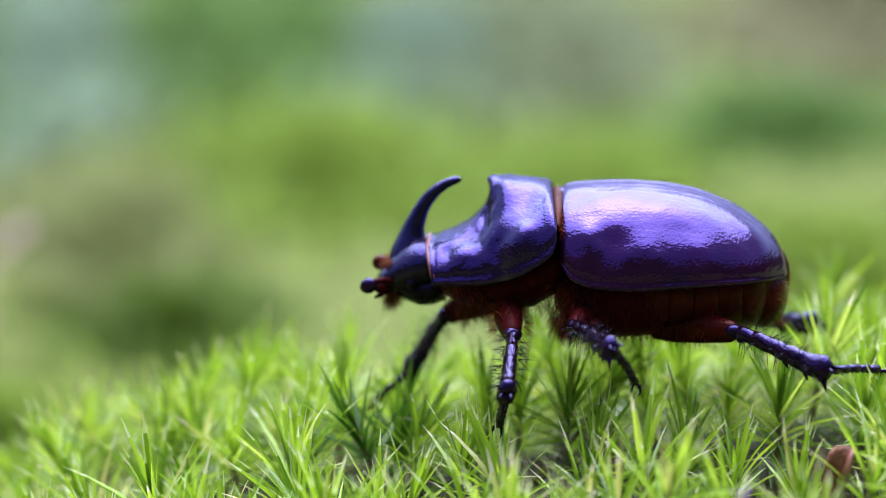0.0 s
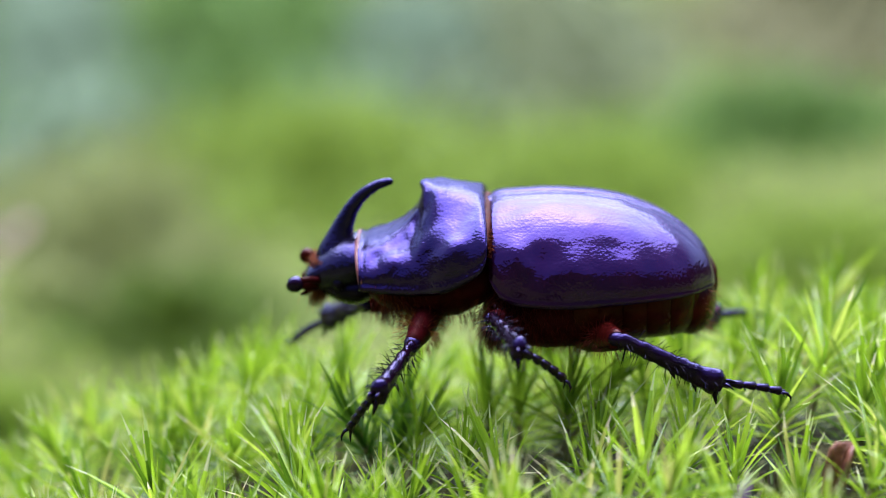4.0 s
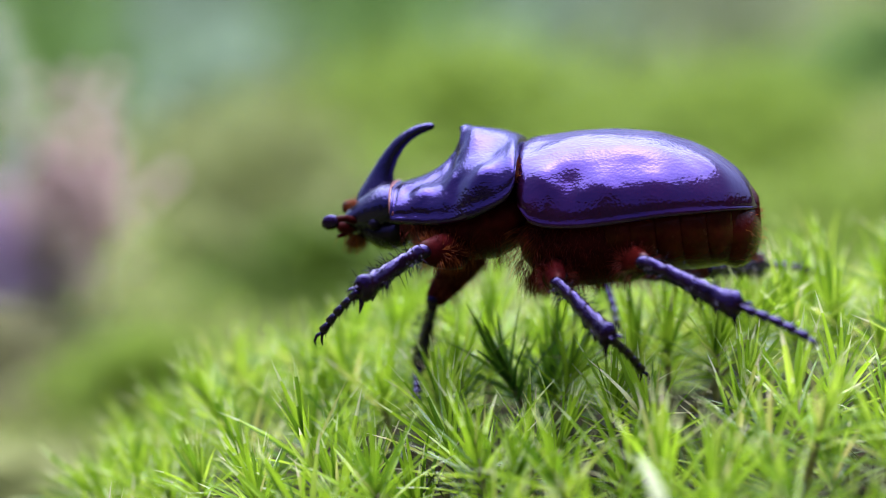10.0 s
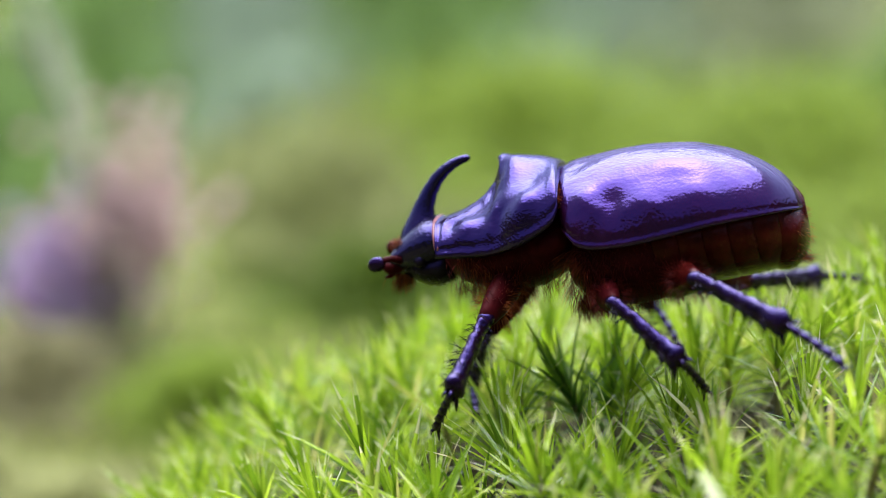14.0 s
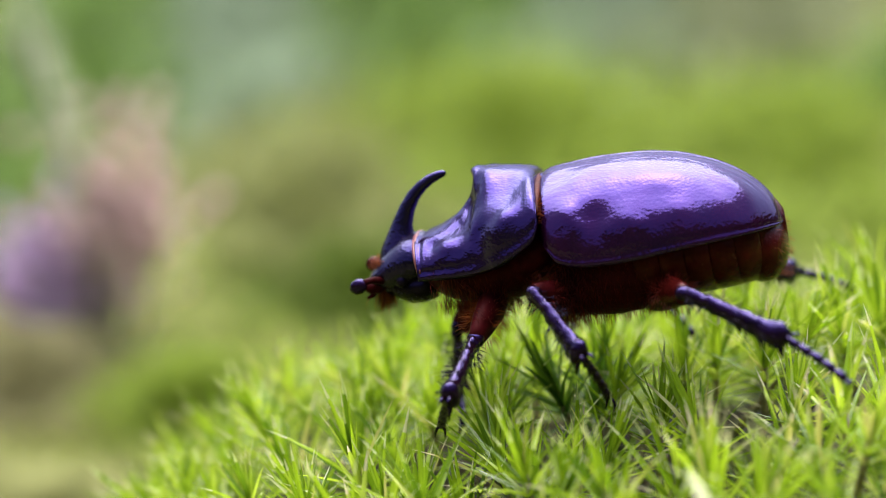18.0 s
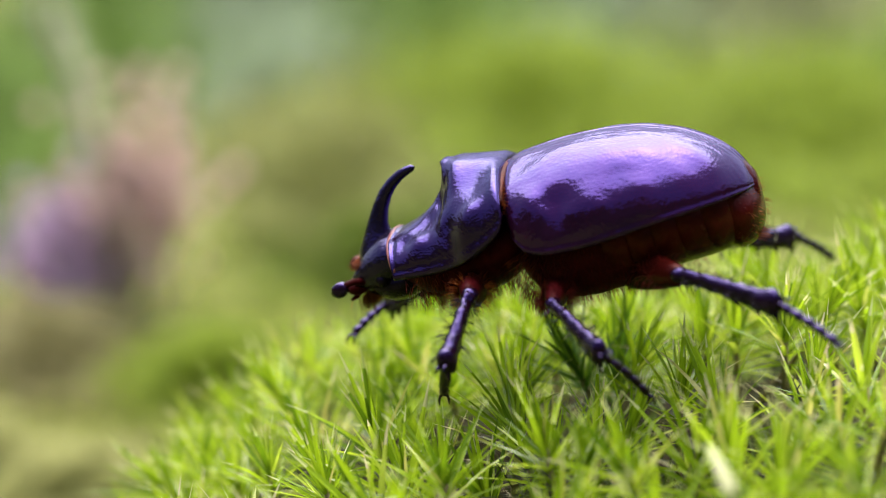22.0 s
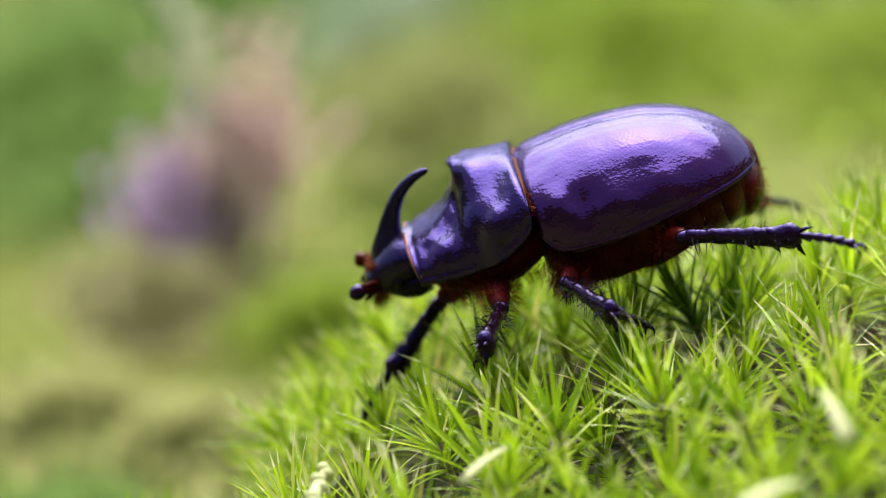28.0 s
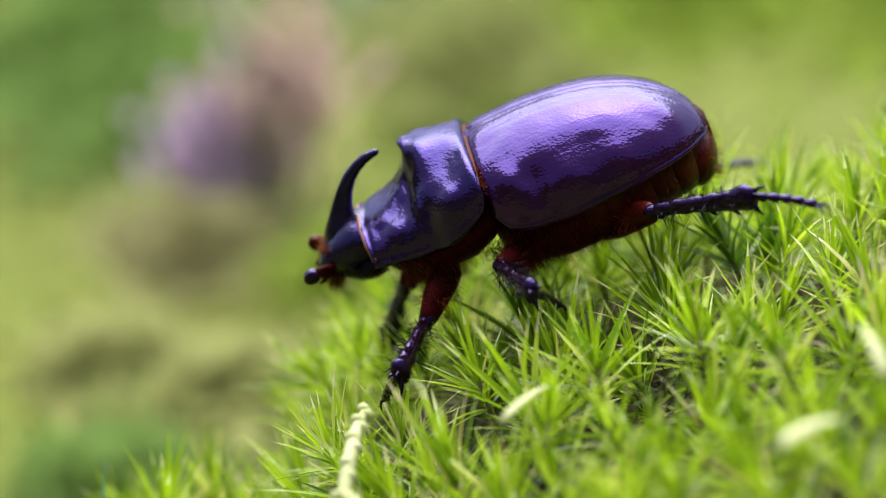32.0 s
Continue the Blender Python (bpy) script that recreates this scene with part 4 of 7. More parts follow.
def build_dry_leaf():
    p = on_moss(-10.7, -14.9)
    p = p + (p - np.array(EYE) * 1000) * 0.07
    n = 9
    v = []
    for i in range(n):
        for j in range(n):
            u, w = i / (n - 1) - 0.5, j / (n - 1) - 0.5
            wid = math.cos(u * 2.9)
            v.append((u * 5.4, w * 2.4 * wid, 1.6 * math.sin(u * 5) + 3.2 * abs(w) * wid + 0.5 * noise.noise((u * 5, w * 5, 2))))
    ob = new("dry_leaf", mesh("dry_leaf", np.array(v) * MM, grid_faces(n, n)))
    ob.data.materials.append(DRY)
    ob.modifiers.new("thickness", "SOLIDIFY").thickness = 0.00025
    ob.matrix_basis = pose(p[0] * MM, (p[1] + 3) * MM, (p[2] - 2.6) * MM, 20, -38, 40)
    tagged(ob, "curled red-brown dry leaf in the moss", "leaf")
    p = on_moss(-8.3, -16.0)
    ob = new("fallen_petal", mesh("fallen_petal", *scaled(tube([(0, 0, -2), (0.2, 0, -0.8), (0.1, 0, 0.4), (0.5, 0, 1.4)], [0.15, 0.28, 0.32, 0.1], 8, 0.6))))
    ob.data.materials.append(surface("petal", [(0.3, (0.22, 0.09, 0.24)), (0.7, (0.34, 0.18, 0.36))], 900, (0.5, 0.7)))
    ob.location = p * MM
    tagged(ob, "purple fallen heather petal in the moss", "petal")


build_dry_leaf()


# ---- what moves ----
def body_pose(x, y, z, rx, ry, rz):
    return pose(x * MM, y * MM, z * MM, rx, ry, rz)


def nod(angle):
    """Head and neck shield turn up and down together at the seam."""
    seam = Vector((0.5 * MM, 0, -5.0 * MM))
    return Matrix.Translation(seam) @ pose(0, 0, 0, 0, angle, 0) @ Matrix.Translation(-seam)


def tilt(angle):
    """The head turns on its neck."""
    neck = Vector((-11.2 * MM, 0, -6.6 * MM))
    return Matrix.Translation(neck) @ pose(0, 0, 0, 0, angle, 0) @ Matrix.Translation(-neck)


def limb(ax, ay, az, bx, by, bz):
    """A leg's bar from joint a towards joint b."""
    a, b = Vector((ax, ay, az)) * MM, Vector((bx, by, bz)) * MM
    x = (b - a).normalized()
    side = 1 if ay > 0 else -1
    y = Vector((0.25, 0, 1)).cross(x) if abs(x.z) < 0.92 else Vector((0, side, 0)).cross(x).cross(x) * -1
    y.normalize()
    z = x.cross(y)
    m = Matrix((x, y, z)).transposed().to_4x4()
    m.translation = a
    return m


def motions():
    walk(beetle, [(0, body_pose(15.20, 2.74, 22.77, -0.96, -2.03, -4.36)), (1, body_pose(13.27, 1.68, 21.63, 4.48, -3.54, -3.48)), (1.5, body_pose(12.10, 1.22, 21.17, 6.11, -3.92, -3.48)), (2, body_pose(10.85, 0.84, 21.09, 7.21, -3.50, -3.99)), (2.5, body_pose(9.85, 0.91, 21.30, 7.10, -4.25, -3.29)), (4.5, body_pose(8.07, 2.27, 21.68, 3.37, -1.41, -2.84)), (5, body_pose(6.96, 2.28, 21.60, 2.10, -1.38, -3.43)), (6, body_pose(5.46, 2.56, 21.33, -0.26, -1.77, -2.88)), (7, body_pose(2.62, 2.13, 21.44, -3.62, -3.90, -3.64)), (7.5, body_pose(1.59, 1.92, 21.38, -5.49, -3.64, -4.70)), (8, body_pose(0.72, 1.92, 21.32, -7.54, -3.85, -5.98)), (9, body_pose(0.23, 1.83, 21.38, -8.65, -4.25, -6.96)), (10, body_pose(-1.13, 1.70, 21.31, -8.91, -6.19, -5.68)), (11, body_pose(-1.74, 1.41, 21.23, -8.92, -7.95, -5.82)), (12, body_pose(-2.27, 1.12, 21.15, -8.43, -8.93, -5.57)), (13, body_pose(-2.49, 1.50, 20.62, -9.13, -10.77, -5.49)), (14, body_pose(-2.81, 0.34, 20.76, -8.79, -11.43, -4.43)), (14.5, body_pose(-2.87, 0.05, 20.75, -8.57, -11.99, -4.08)), (16.5, body_pose(-3.06, -0.63, 20.67, -4.84, -9.07, -3.57)), (17, body_pose(-3.03, -0.73, 20.58, -4.49, -9.03, -3.95)), (18, body_pose(-3.57, -1.12, 20.44, -3.45, -9.87, -4.02)), (19, body_pose(-4.23, -1.47, 20.74, -4.47, -11.01, -5.15)), (20, body_pose(-4.72, -2.15, 21.05, -4.80, -11.15, -4.97)), (21, body_pose(-5.46, -3.04, 21.46, -3.92, -11.06, -5.34)), (22, body_pose(-8.11, -3.13, 19.81, -0.49, -16.31, -8.04)), (22.5, body_pose(-9.05, -3.03, 19.45, -0.17, -16.74, -8.96)), (23, body_pose(-10.44, -2.96, 18.82, 0.67, -20.00, -8.48)), (24, body_pose(-10.41, -2.36, 19.05, 1.10, -16.02, -5.31)), (24.5, body_pose(-10.49, -1.74, 19.33, 0.55, -14.39, -5.00)), (26.5, body_pose(-12.90, 2.23, 17.79, 4.19, -15.04, 2.17)), (27, body_pose(-14.53, 2.82, 17.00, 4.58, -15.95, 3.91)), (27.5, body_pose(-16.69, 3.16, 15.72, 3.08, -17.02, 5.46)), (28, body_pose(-17.72, 1.38, 15.02, 5.88, -17.67, 4.95)), (28.5, body_pose(-20.81, -0.68, 13.37, 7.51, -21.04, 4.61)), (29, body_pose(-21.78, -2.21, 13.42, 6.47, -20.87, 2.96)), (29.5, body_pose(-22.73, -2.93, 13.18, 5.16, -21.66, 3.27)), (30, body_pose(-23.42, -3.14, 12.98, 4.15, -21.51, 4.26)), (30.5, body_pose(-23.54, -2.72, 13.07, 4.70, -20.99, 4.14)), (31, body_pose(-24.03, -2.57, 13.13, 4.66, -20.20, 4.23)), (31.5, body_pose(-24.61, -2.29, 13.05, 5.87, -19.72, 4.09)), (32, body_pose(-25.38, -1.56, 12.42, 5.89, -18.97, 6.50))])
    for part_ in fore_parts:
        walk(part_, [(0, nod(-0.79)), (1, nod(-0.33)), (1.5, nod(1.61)), (2, nod(3.42)), (2.5, nod(3.70)), (4.5, nod(3.11)), (5, nod(3.01)), (6, nod(2.59)), (7, nod(4.10)), (7.5, nod(5.36)), (8, nod(6.89)), (9, nod(7.73)), (10, nod(8.53)), (11, nod(9.07)), (12, nod(8.89)), (13, nod(9.57)), (14, nod(9.83)), (14.5, nod(9.78)), (16.5, nod(3.96)), (17, nod(3.60)), (18, nod(3.96)), (19, nod(2.93)), (20, nod(2.15)), (21, nod(1.39)), (22, nod(4.68)), (22.5, nod(5.13)), (23, nod(5.81)), (24, nod(6.66)), (24.5, nod(6.21)), (26.5, nod(5.43)), (27, nod(5.71)), (27.5, nod(3.54)), (28, nod(4.61)), (28.5, nod(4.29)), (29, nod(4.97)), (29.5, nod(4.06)), (30, nod(4.42)), (30.5, nod(4.16)), (31, nod(4.30)), (31.5, nod(4.40)), (32, nod(5.00))])
    walk(head, [(0, nod(-0.79) @ tilt(-0.92)), (1, nod(-0.33) @ tilt(-0.60)), (1.5, nod(1.61) @ tilt(-0.86)), (2, nod(3.42) @ tilt(-1.18)), (2.5, nod(3.70) @ tilt(-0.79)), (4.5, nod(3.11) @ tilt(-1.82)), (5, nod(3.01) @ tilt(-2.14)), (6, nod(2.59) @ tilt(-2.32)), (7, nod(4.10) @ tilt(-1.60)), (7.5, nod(5.36) @ tilt(-1.84)), (8, nod(6.89) @ tilt(-1.08)), (9, nod(7.73) @ tilt(-2.20)), (10, nod(8.53) @ tilt(-0.61)), (11, nod(9.07) @ tilt(-0.83)), (12, nod(8.89) @ tilt(-0.84)), (13, nod(9.57) @ tilt(-2.01)), (14, nod(9.83) @ tilt(-2.03)), (14.5, nod(9.78) @ tilt(-1.95)), (16.5, nod(3.96) @ tilt(-1.67)), (17, nod(3.60) @ tilt(-0.74)), (18, nod(3.96) @ tilt(-0.24)), (19, nod(2.93) @ tilt(-0.11)), (20, nod(2.15) @ tilt(-0.08)), (21, nod(1.39) @ tilt(0.05)), (22, nod(4.68) @ tilt(-1.22)), (22.5, nod(5.13) @ tilt(-1.00)), (23, nod(5.81) @ tilt(-0.12)), (24, nod(6.66) @ tilt(1.43)), (24.5, nod(6.21) @ tilt(1.48)), (26.5, nod(5.43) @ tilt(2.49)), (27, nod(5.71) @ tilt(3.04)), (27.5, nod(3.54) @ tilt(3.61)), (28, nod(4.61) @ tilt(3.52)), (28.5, nod(4.29) @ tilt(2.27)), (29, nod(4.97) @ tilt(2.51)), (29.5, nod(4.06) @ tilt(2.62)), (30, nod(4.42) @ tilt(3.32)), (30.5, nod(4.16) @ tilt(3.06)), (31, nod(4.30) @ tilt(3.08)), (31.5, nod(4.40) @ tilt(2.85)), (32, nod(5.00) @ tilt(3.42))])
    walk(legs["fore_near"][0], [(0, limb(-4.9, -4.2, -10.0, -4.1, -10.4, -11.5)), (1, limb(-5.1, -4.2, -9.8, -3.2, -10.5, -9.0)), (1.5, limb(-5.1, -4.2, -9.7, -3.1, -10.3, -8.0)), (2, limb(-5.3, -4.2, -9.5, -4.9, -10.4, -7.7)), (2.5, limb(-5.4, -4.2, -9.4, -8.2, -10.1, -9.2)), (4.5, limb(-5.3, -4.2, -9.5, -5.8, -10.5, -10.8)), (5, limb(-5.3, -4.2, -9.5, -5.0, -10.6, -10.7)), (6, limb(-5.2, -4.2, -9.6, -4.7, -10.6, -10.5)), (7, limb(-5.4, -4.2, -9.4, -3.3, -10.2, -8.3)), (7.5, limb(-5.5, -4.2, -9.3, -3.0, -10.0, -7.6)), (8, limb(-5.6, -4.2, -9.2, -3.5, -10.3, -7.9)), (9, limb(-5.7, -4.2, -9.1, -6.3, -10.6, -7.8)), (10, limb(-5.7, -4.2, -9.0, -8.5, -10.0, -8.5)), (11, limb(-5.7, -4.2, -8.9, -8.3, -9.9, -10.7)), (12, limb(-5.7, -4.2, -8.9, -7.9, -9.8, -11.3)), (13, limb(-5.7, -4.2, -8.8, -7.7, -9.9, -11.2)), (14, limb(-5.7, -4.2, -8.7, -8.0, -9.5, -11.6)), (14.5, limb(-5.7, -4.2, -8.7, -8.0, -9.6, -11.5)), (16.5, limb(-5.3, -4.2, -9.3, -7.5, -9.4, -12.7)), (17, limb(-5.2, -4.2, -9.4, -7.5, -9.4, -12.6)), (18, limb(-5.2, -4.2, -9.4, -7.2, -9.7, -12.3)), (19, limb(-5.2, -4.2, -9.6, -6.7, -9.8, -12.4)), (20, limb(-5.1, -4.2, -9.6, -6.5, -10.0, -12.3)), (21, limb(-5.1, -4.2, -9.8, -6.0, -10.1, -12.2)), (22, limb(-5.4, -4.2, -9.3, -4.4, -10.7, -9.0)), (22.5, limb(-5.4, -4.2, -9.3, -4.2, -10.6, -8.2)), (23, limb(-5.5, -4.2, -9.2, -8.0, -10.1, -9.1)), (24, limb(-5.5, -4.2, -9.1, -8.3, -9.9, -10.6)), (24.5, limb(-5.5, -4.2, -9.2, -8.0, -10.0, -11.0)), (26.5, limb(-5.4, -4.2, -9.2, -7.8, -9.8, -11.4)), (27, limb(-5.5, -4.2, -9.2, -7.2, -10.0, -11.4)), (27.5, limb(-5.4, -4.2, -9.4, -6.3, -10.4, -11.1)), (28, limb(-5.4, -4.2, -9.3, -5.4, -10.8, -9.7)), (28.5, limb(-5.4, -4.2, -9.3, -3.8, -10.4, -7.9)), (29, limb(-5.4, -4.2, -9.4, -3.0, -10.2, -8.1)), (29.5, limb(-5.4, -4.2, -9.5, -7.3, -10.2, -8.2)), (30, limb(-5.4, -4.2, -9.3, -9.7, -9.0, -10.2)), (30.5, limb(-5.4, -4.2, -9.4, -9.6, -9.1, -10.5)), (31, limb(-5.4, -4.2, -9.4, -10.1, -8.0, -11.6)), (31.5, limb(-5.4, -4.2, -9.4, -9.7, -8.7, -11.4)), (32, limb(-5.4, -4.2, -9.3, -9.2, -8.5, -12.1))])
    walk(legs["fore_near"][1], [(0, limb(-4.1, -10.4, -11.5, -4.5, -17.8, -15.1)), (1, limb(-3.2, -10.5, -9.0, -5.3, -17.7, -12.1)), (1.5, limb(-3.1, -10.3, -8.0, -7.6, -17.1, -8.6)), (2, limb(-4.9, -10.4, -7.7, -12.4, -13.6, -9.0)), (2.5, limb(-8.2, -10.1, -9.2, -15.0, -14.0, -11.6)), (4.5, limb(-5.8, -10.5, -10.8, -7.5, -18.4, -12.6)), (5, limb(-5.0, -10.6, -10.7, -6.3, -18.5, -12.7)), (6, limb(-4.7, -10.6, -10.5, -5.7, -18.3, -13.2)), (7, limb(-3.3, -10.2, -8.3, -5.8, -17.0, -12.1)), (7.5, limb(-3.0, -10.0, -7.6, -7.0, -16.4, -10.7)), (8, limb(-3.5, -10.3, -7.9, -9.1, -16.2, -8.8)), (9, limb(-6.3, -10.6, -7.8, -10.1, -17.7, -8.9)), (10, limb(-8.5, -10.0, -8.5, -13.1, -16.4, -10.9)), (11, limb(-8.3, -9.9, -10.7, -12.3, -15.1, -15.6)), (12, limb(-7.9, -9.8, -11.3, -12.0, -14.2, -16.8)), (13, limb(-7.7, -9.9, -11.2, -10.4, -16.2, -15.7)), (14, limb(-8.0, -9.5, -11.6, -11.1, -15.3, -16.6)), (14.5, limb(-8.0, -9.6, -11.5, -11.2, -15.1, -16.7)), (16.5, limb(-7.5, -9.4, -12.7, -9.7, -16.3, -16.4)), (17, limb(-7.5, -9.4, -12.6, -9.5, -16.5, -16.3)), (18, limb(-7.2, -9.7, -12.3, -9.2, -17.0, -15.5)), (19, limb(-6.7, -9.8, -12.4, -8.8, -16.8, -16.0)), (20, limb(-6.5, -10.0, -12.3, -8.5, -16.9, -16.0)), (21, limb(-6.0, -10.1, -12.2, -7.7, -17.2, -16.0)), (22, limb(-4.4, -10.7, -9.0, -6.5, -17.5, -12.9)), (22.5, limb(-4.2, -10.6, -8.2, -9.6, -16.8, -8.6)), (23, limb(-8.0, -10.1, -9.1, -13.3, -16.3, -9.9)), (24, limb(-8.3, -9.9, -10.6, -11.2, -17.2, -12.9)), (24.5, limb(-8.0, -10.0, -11.0, -10.2, -17.4, -13.2)), (26.5, limb(-7.8, -9.8, -11.4, -9.8, -17.7, -12.5)), (27, limb(-7.2, -10.0, -11.4, -9.1, -18.0, -12.0)), (27.5, limb(-6.3, -10.4, -11.1, -7.7, -18.5, -11.1)), (28, limb(-5.4, -10.8, -9.7, -7.2, -18.7, -9.3)), (28.5, limb(-3.8, -10.4, -7.9, -9.3, -16.6, -7.6)), (29, limb(-3.0, -10.2, -8.1, -9.8, -14.4, -6.3)), (29.5, limb(-7.3, -10.2, -8.2, -14.9, -13.4, -7.8)), (30, limb(-9.7, -9.0, -10.2, -16.7, -11.2, -13.7)), (30.5, limb(-9.6, -9.1, -10.5, -15.8, -13.6, -13.3)), (31, limb(-10.1, -8.0, -11.6, -15.3, -13.9, -14.0)), (31.5, limb(-9.7, -8.7, -11.4, -13.8, -15.5, -13.3)), (32, limb(-9.2, -8.5, -12.1, -12.5, -16.1, -12.7))])
    walk(legs["fore_near"][2], [(0, limb(-4.5, -17.8, -15.1, -5.5, -13.2, -19.1)), (1, limb(-5.3, -17.7, -12.1, -6.5, -13.1, -16.0)), (1.5, limb(-7.6, -17.1, -8.6, -7.3, -17.5, -14.8)), (2, limb(-12.4, -13.6, -9.0, -17.0, -11.7, -12.9)), (2.5, limb(-15.0, -14.0, -11.6, -19.9, -13.0, -15.2)), (4.5, limb(-7.5, -18.4, -12.6, -9.7, -15.0, -17.6)), (5, limb(-6.3, -18.5, -12.7, -8.4, -15.0, -17.5)), (6, limb(-5.7, -18.3, -13.2, -7.1, -15.2, -18.3)), (7, limb(-5.8, -17.0, -12.1, -8.3, -14.3, -17.2)), (7.5, limb(-7.0, -16.4, -10.7, -9.8, -14.6, -15.8)), (8, limb(-9.1, -16.2, -8.8, -13.8, -14.2, -12.4)), (9, limb(-10.1, -17.7, -8.9, -14.7, -15.1, -12.2)), (10, limb(-13.1, -16.4, -10.9, -17.6, -14.2, -14.9)), (11, limb(-12.3, -15.1, -15.6, -15.6, -13.6, -20.6)), (12, limb(-12.0, -14.2, -16.8, -15.5, -10.8, -20.7)), (13, limb(-10.4, -16.2, -15.7, -13.5, -12.9, -19.9)), (14, limb(-11.1, -15.3, -16.6, -14.1, -11.1, -20.1)), (14.5, limb(-11.2, -15.1, -16.7, -14.1, -10.8, -20.1)), (16.5, limb(-9.7, -16.3, -16.4, -11.5, -11.4, -19.5)), (17, limb(-9.5, -16.5, -16.3, -11.4, -11.5, -19.4)), (18, limb(-9.2, -17.0, -15.5, -11.2, -12.2, -18.9)), (19, limb(-8.8, -16.8, -16.0, -10.6, -11.9, -19.1)), (20, limb(-8.5, -16.9, -16.0, -10.2, -12.0, -19.1)), (21, limb(-7.7, -17.2, -16.0, -9.3, -12.0, -19.1)), (22, limb(-6.5, -17.5, -12.9, -8.7, -12.9, -16.4)), (22.5, limb(-9.6, -16.8, -8.6, -14.2, -14.9, -12.3)), (23, limb(-13.3, -16.3, -9.9, -17.5, -13.8, -13.7)), (24, limb(-11.2, -17.2, -12.9, -15.8, -14.8, -16.2)), (24.5, limb(-10.2, -17.4, -13.2, -13.0, -12.7, -15.7)), (26.5, limb(-9.8, -17.7, -12.5, -11.6, -12.5, -15.5)), (27, limb(-9.1, -18.0, -12.0, -10.8, -12.8, -15.0)), (27.5, limb(-7.7, -18.5, -11.1, -9.1, -13.1, -13.7)), (28, limb(-7.2, -18.7, -9.3, -8.7, -13.5, -12.4)), (28.5, limb(-9.3, -16.6, -7.6, -11.9, -12.2, -11.2)), (29, limb(-9.8, -14.4, -6.3, -15.4, -14.9, -8.7)), (29.5, limb(-14.9, -13.4, -7.8, -20.6, -12.1, -9.8)), (30, limb(-16.7, -11.2, -13.7, -22.0, -8.1, -15.2)), (30.5, limb(-15.8, -13.6, -13.3, -20.0, -9.7, -15.6)), (31, limb(-15.3, -13.9, -14.0, -19.4, -10.1, -16.6)), (31.5, limb(-13.8, -15.5, -13.3, -16.2, -10.9, -17.1)), (32, limb(-12.5, -16.1, -12.7, -15.2, -11.8, -16.3))])
    walk(legs["mid_near"][0], [(0, limb(2.0, -4.6, -11.0, 1.2, -12.0, -10.4)), (1, limb(2.0, -4.6, -11.0, -1.2, -10.6, -7.9)), (1.5, limb(2.0, -4.6, -11.0, -0.5, -11.3, -8.9)), (2, limb(2.0, -4.6, -11.0, 0.6, -11.8, -9.6)), (2.5, limb(2.0, -4.6, -11.0, 1.2, -12.0, -10.1)), (4.5, limb(2.0, -4.6, -11.0, -0.7, -10.8, -7.7)), (5, limb(2.0, -4.6, -11.0, -1.5, -10.6, -8.2)), (6, limb(2.0, -4.6, -11.0, -0.6, -11.4, -9.2)), (7, limb(2.0, -4.6, -11.0, 1.0, -11.9, -10.4)), (7.5, limb(2.0, -4.6, -11.0, 1.6, -12.1, -11.2)), (8, limb(2.0, -4.6, -11.0, 2.3, -12.1, -11.6)), (9, limb(2.0, -4.6, -11.0, 2.9, -12.0, -12.0)), (10, limb(2.0, -4.6, -11.0, 3.2, -11.9, -12.3)), (11, limb(2.0, -4.6, -11.0, 3.6, -11.8, -12.4)), (12, limb(2.0, -4.6, -11.0, 3.6, -11.9, -12.4)), (13, limb(2.0, -4.6, -11.0, 3.4, -11.9, -12.4)), (14, limb(2.0, -4.6, -11.0, 3.4, -11.9, -12.2)), (14.5, limb(2.0, -4.6, -11.0, 3.2, -11.9, -12.3)), (16.5, limb(2.0, -4.6, -11.0, -0.8, -10.9, -8.1)), (17, limb(2.0, -4.6, -11.0, -1.2, -10.7, -8.0)), (18, limb(2.0, -4.6, -11.0, -1.4, -10.9, -8.8)), (19, limb(2.0, -4.6, -11.0, -0.5, -11.6, -9.9)), (20, limb(2.0, -4.6, -11.0, 0.1, -11.8, -10.5)), (21, limb(2.0, -4.6, -11.0, 0.5, -11.8, -11.4)), (22, limb(2.0, -4.6, -11.0, 2.5, -12.1, -11.4)), (22.5, limb(2.0, -4.6, -11.0, 2.8, -12.0, -11.4)), (23, limb(2.0, -4.6, -11.0, 3.3, -11.9, -11.9)), (24, limb(2.0, -4.6, -11.0, 3.4, -12.0, -11.9)), (24.5, limb(2.0, -4.6, -11.0, 3.7, -11.9, -12.0)), (26.5, limb(2.0, -4.6, -11.0, -0.9, -10.8, -8.0)), (27, limb(2.0, -4.6, -11.0, -0.5, -11.3, -8.5)), (27.5, limb(2.0, -4.6, -11.0, 0.5, -11.7, -9.1)), (28, limb(2.0, -4.6, -11.0, 0.7, -11.7, -9.1)), (28.5, limb(2.0, -4.6, -11.0, 1.5, -11.9, -9.5)), (29, limb(2.0, -4.6, -11.0, 2.4, -12.1, -9.9)), (29.5, limb(2.0, -4.6, -11.0, 2.9, -12.1, -10.0)), (30, limb(2.0, -4.6, -11.0, 3.7, -11.9, -10.5)), (30.5, limb(2.0, -4.6, -11.0, 3.4, -12.0, -10.0)), (31, limb(2.0, -4.6, -11.0, 2.0, -11.8, -8.5)), (31.5, limb(2.0, -4.6, -11.0, -0.7, -10.7, -7.5)), (32, limb(2.0, -4.6, -11.0, -1.2, -11.1, -9.0))])
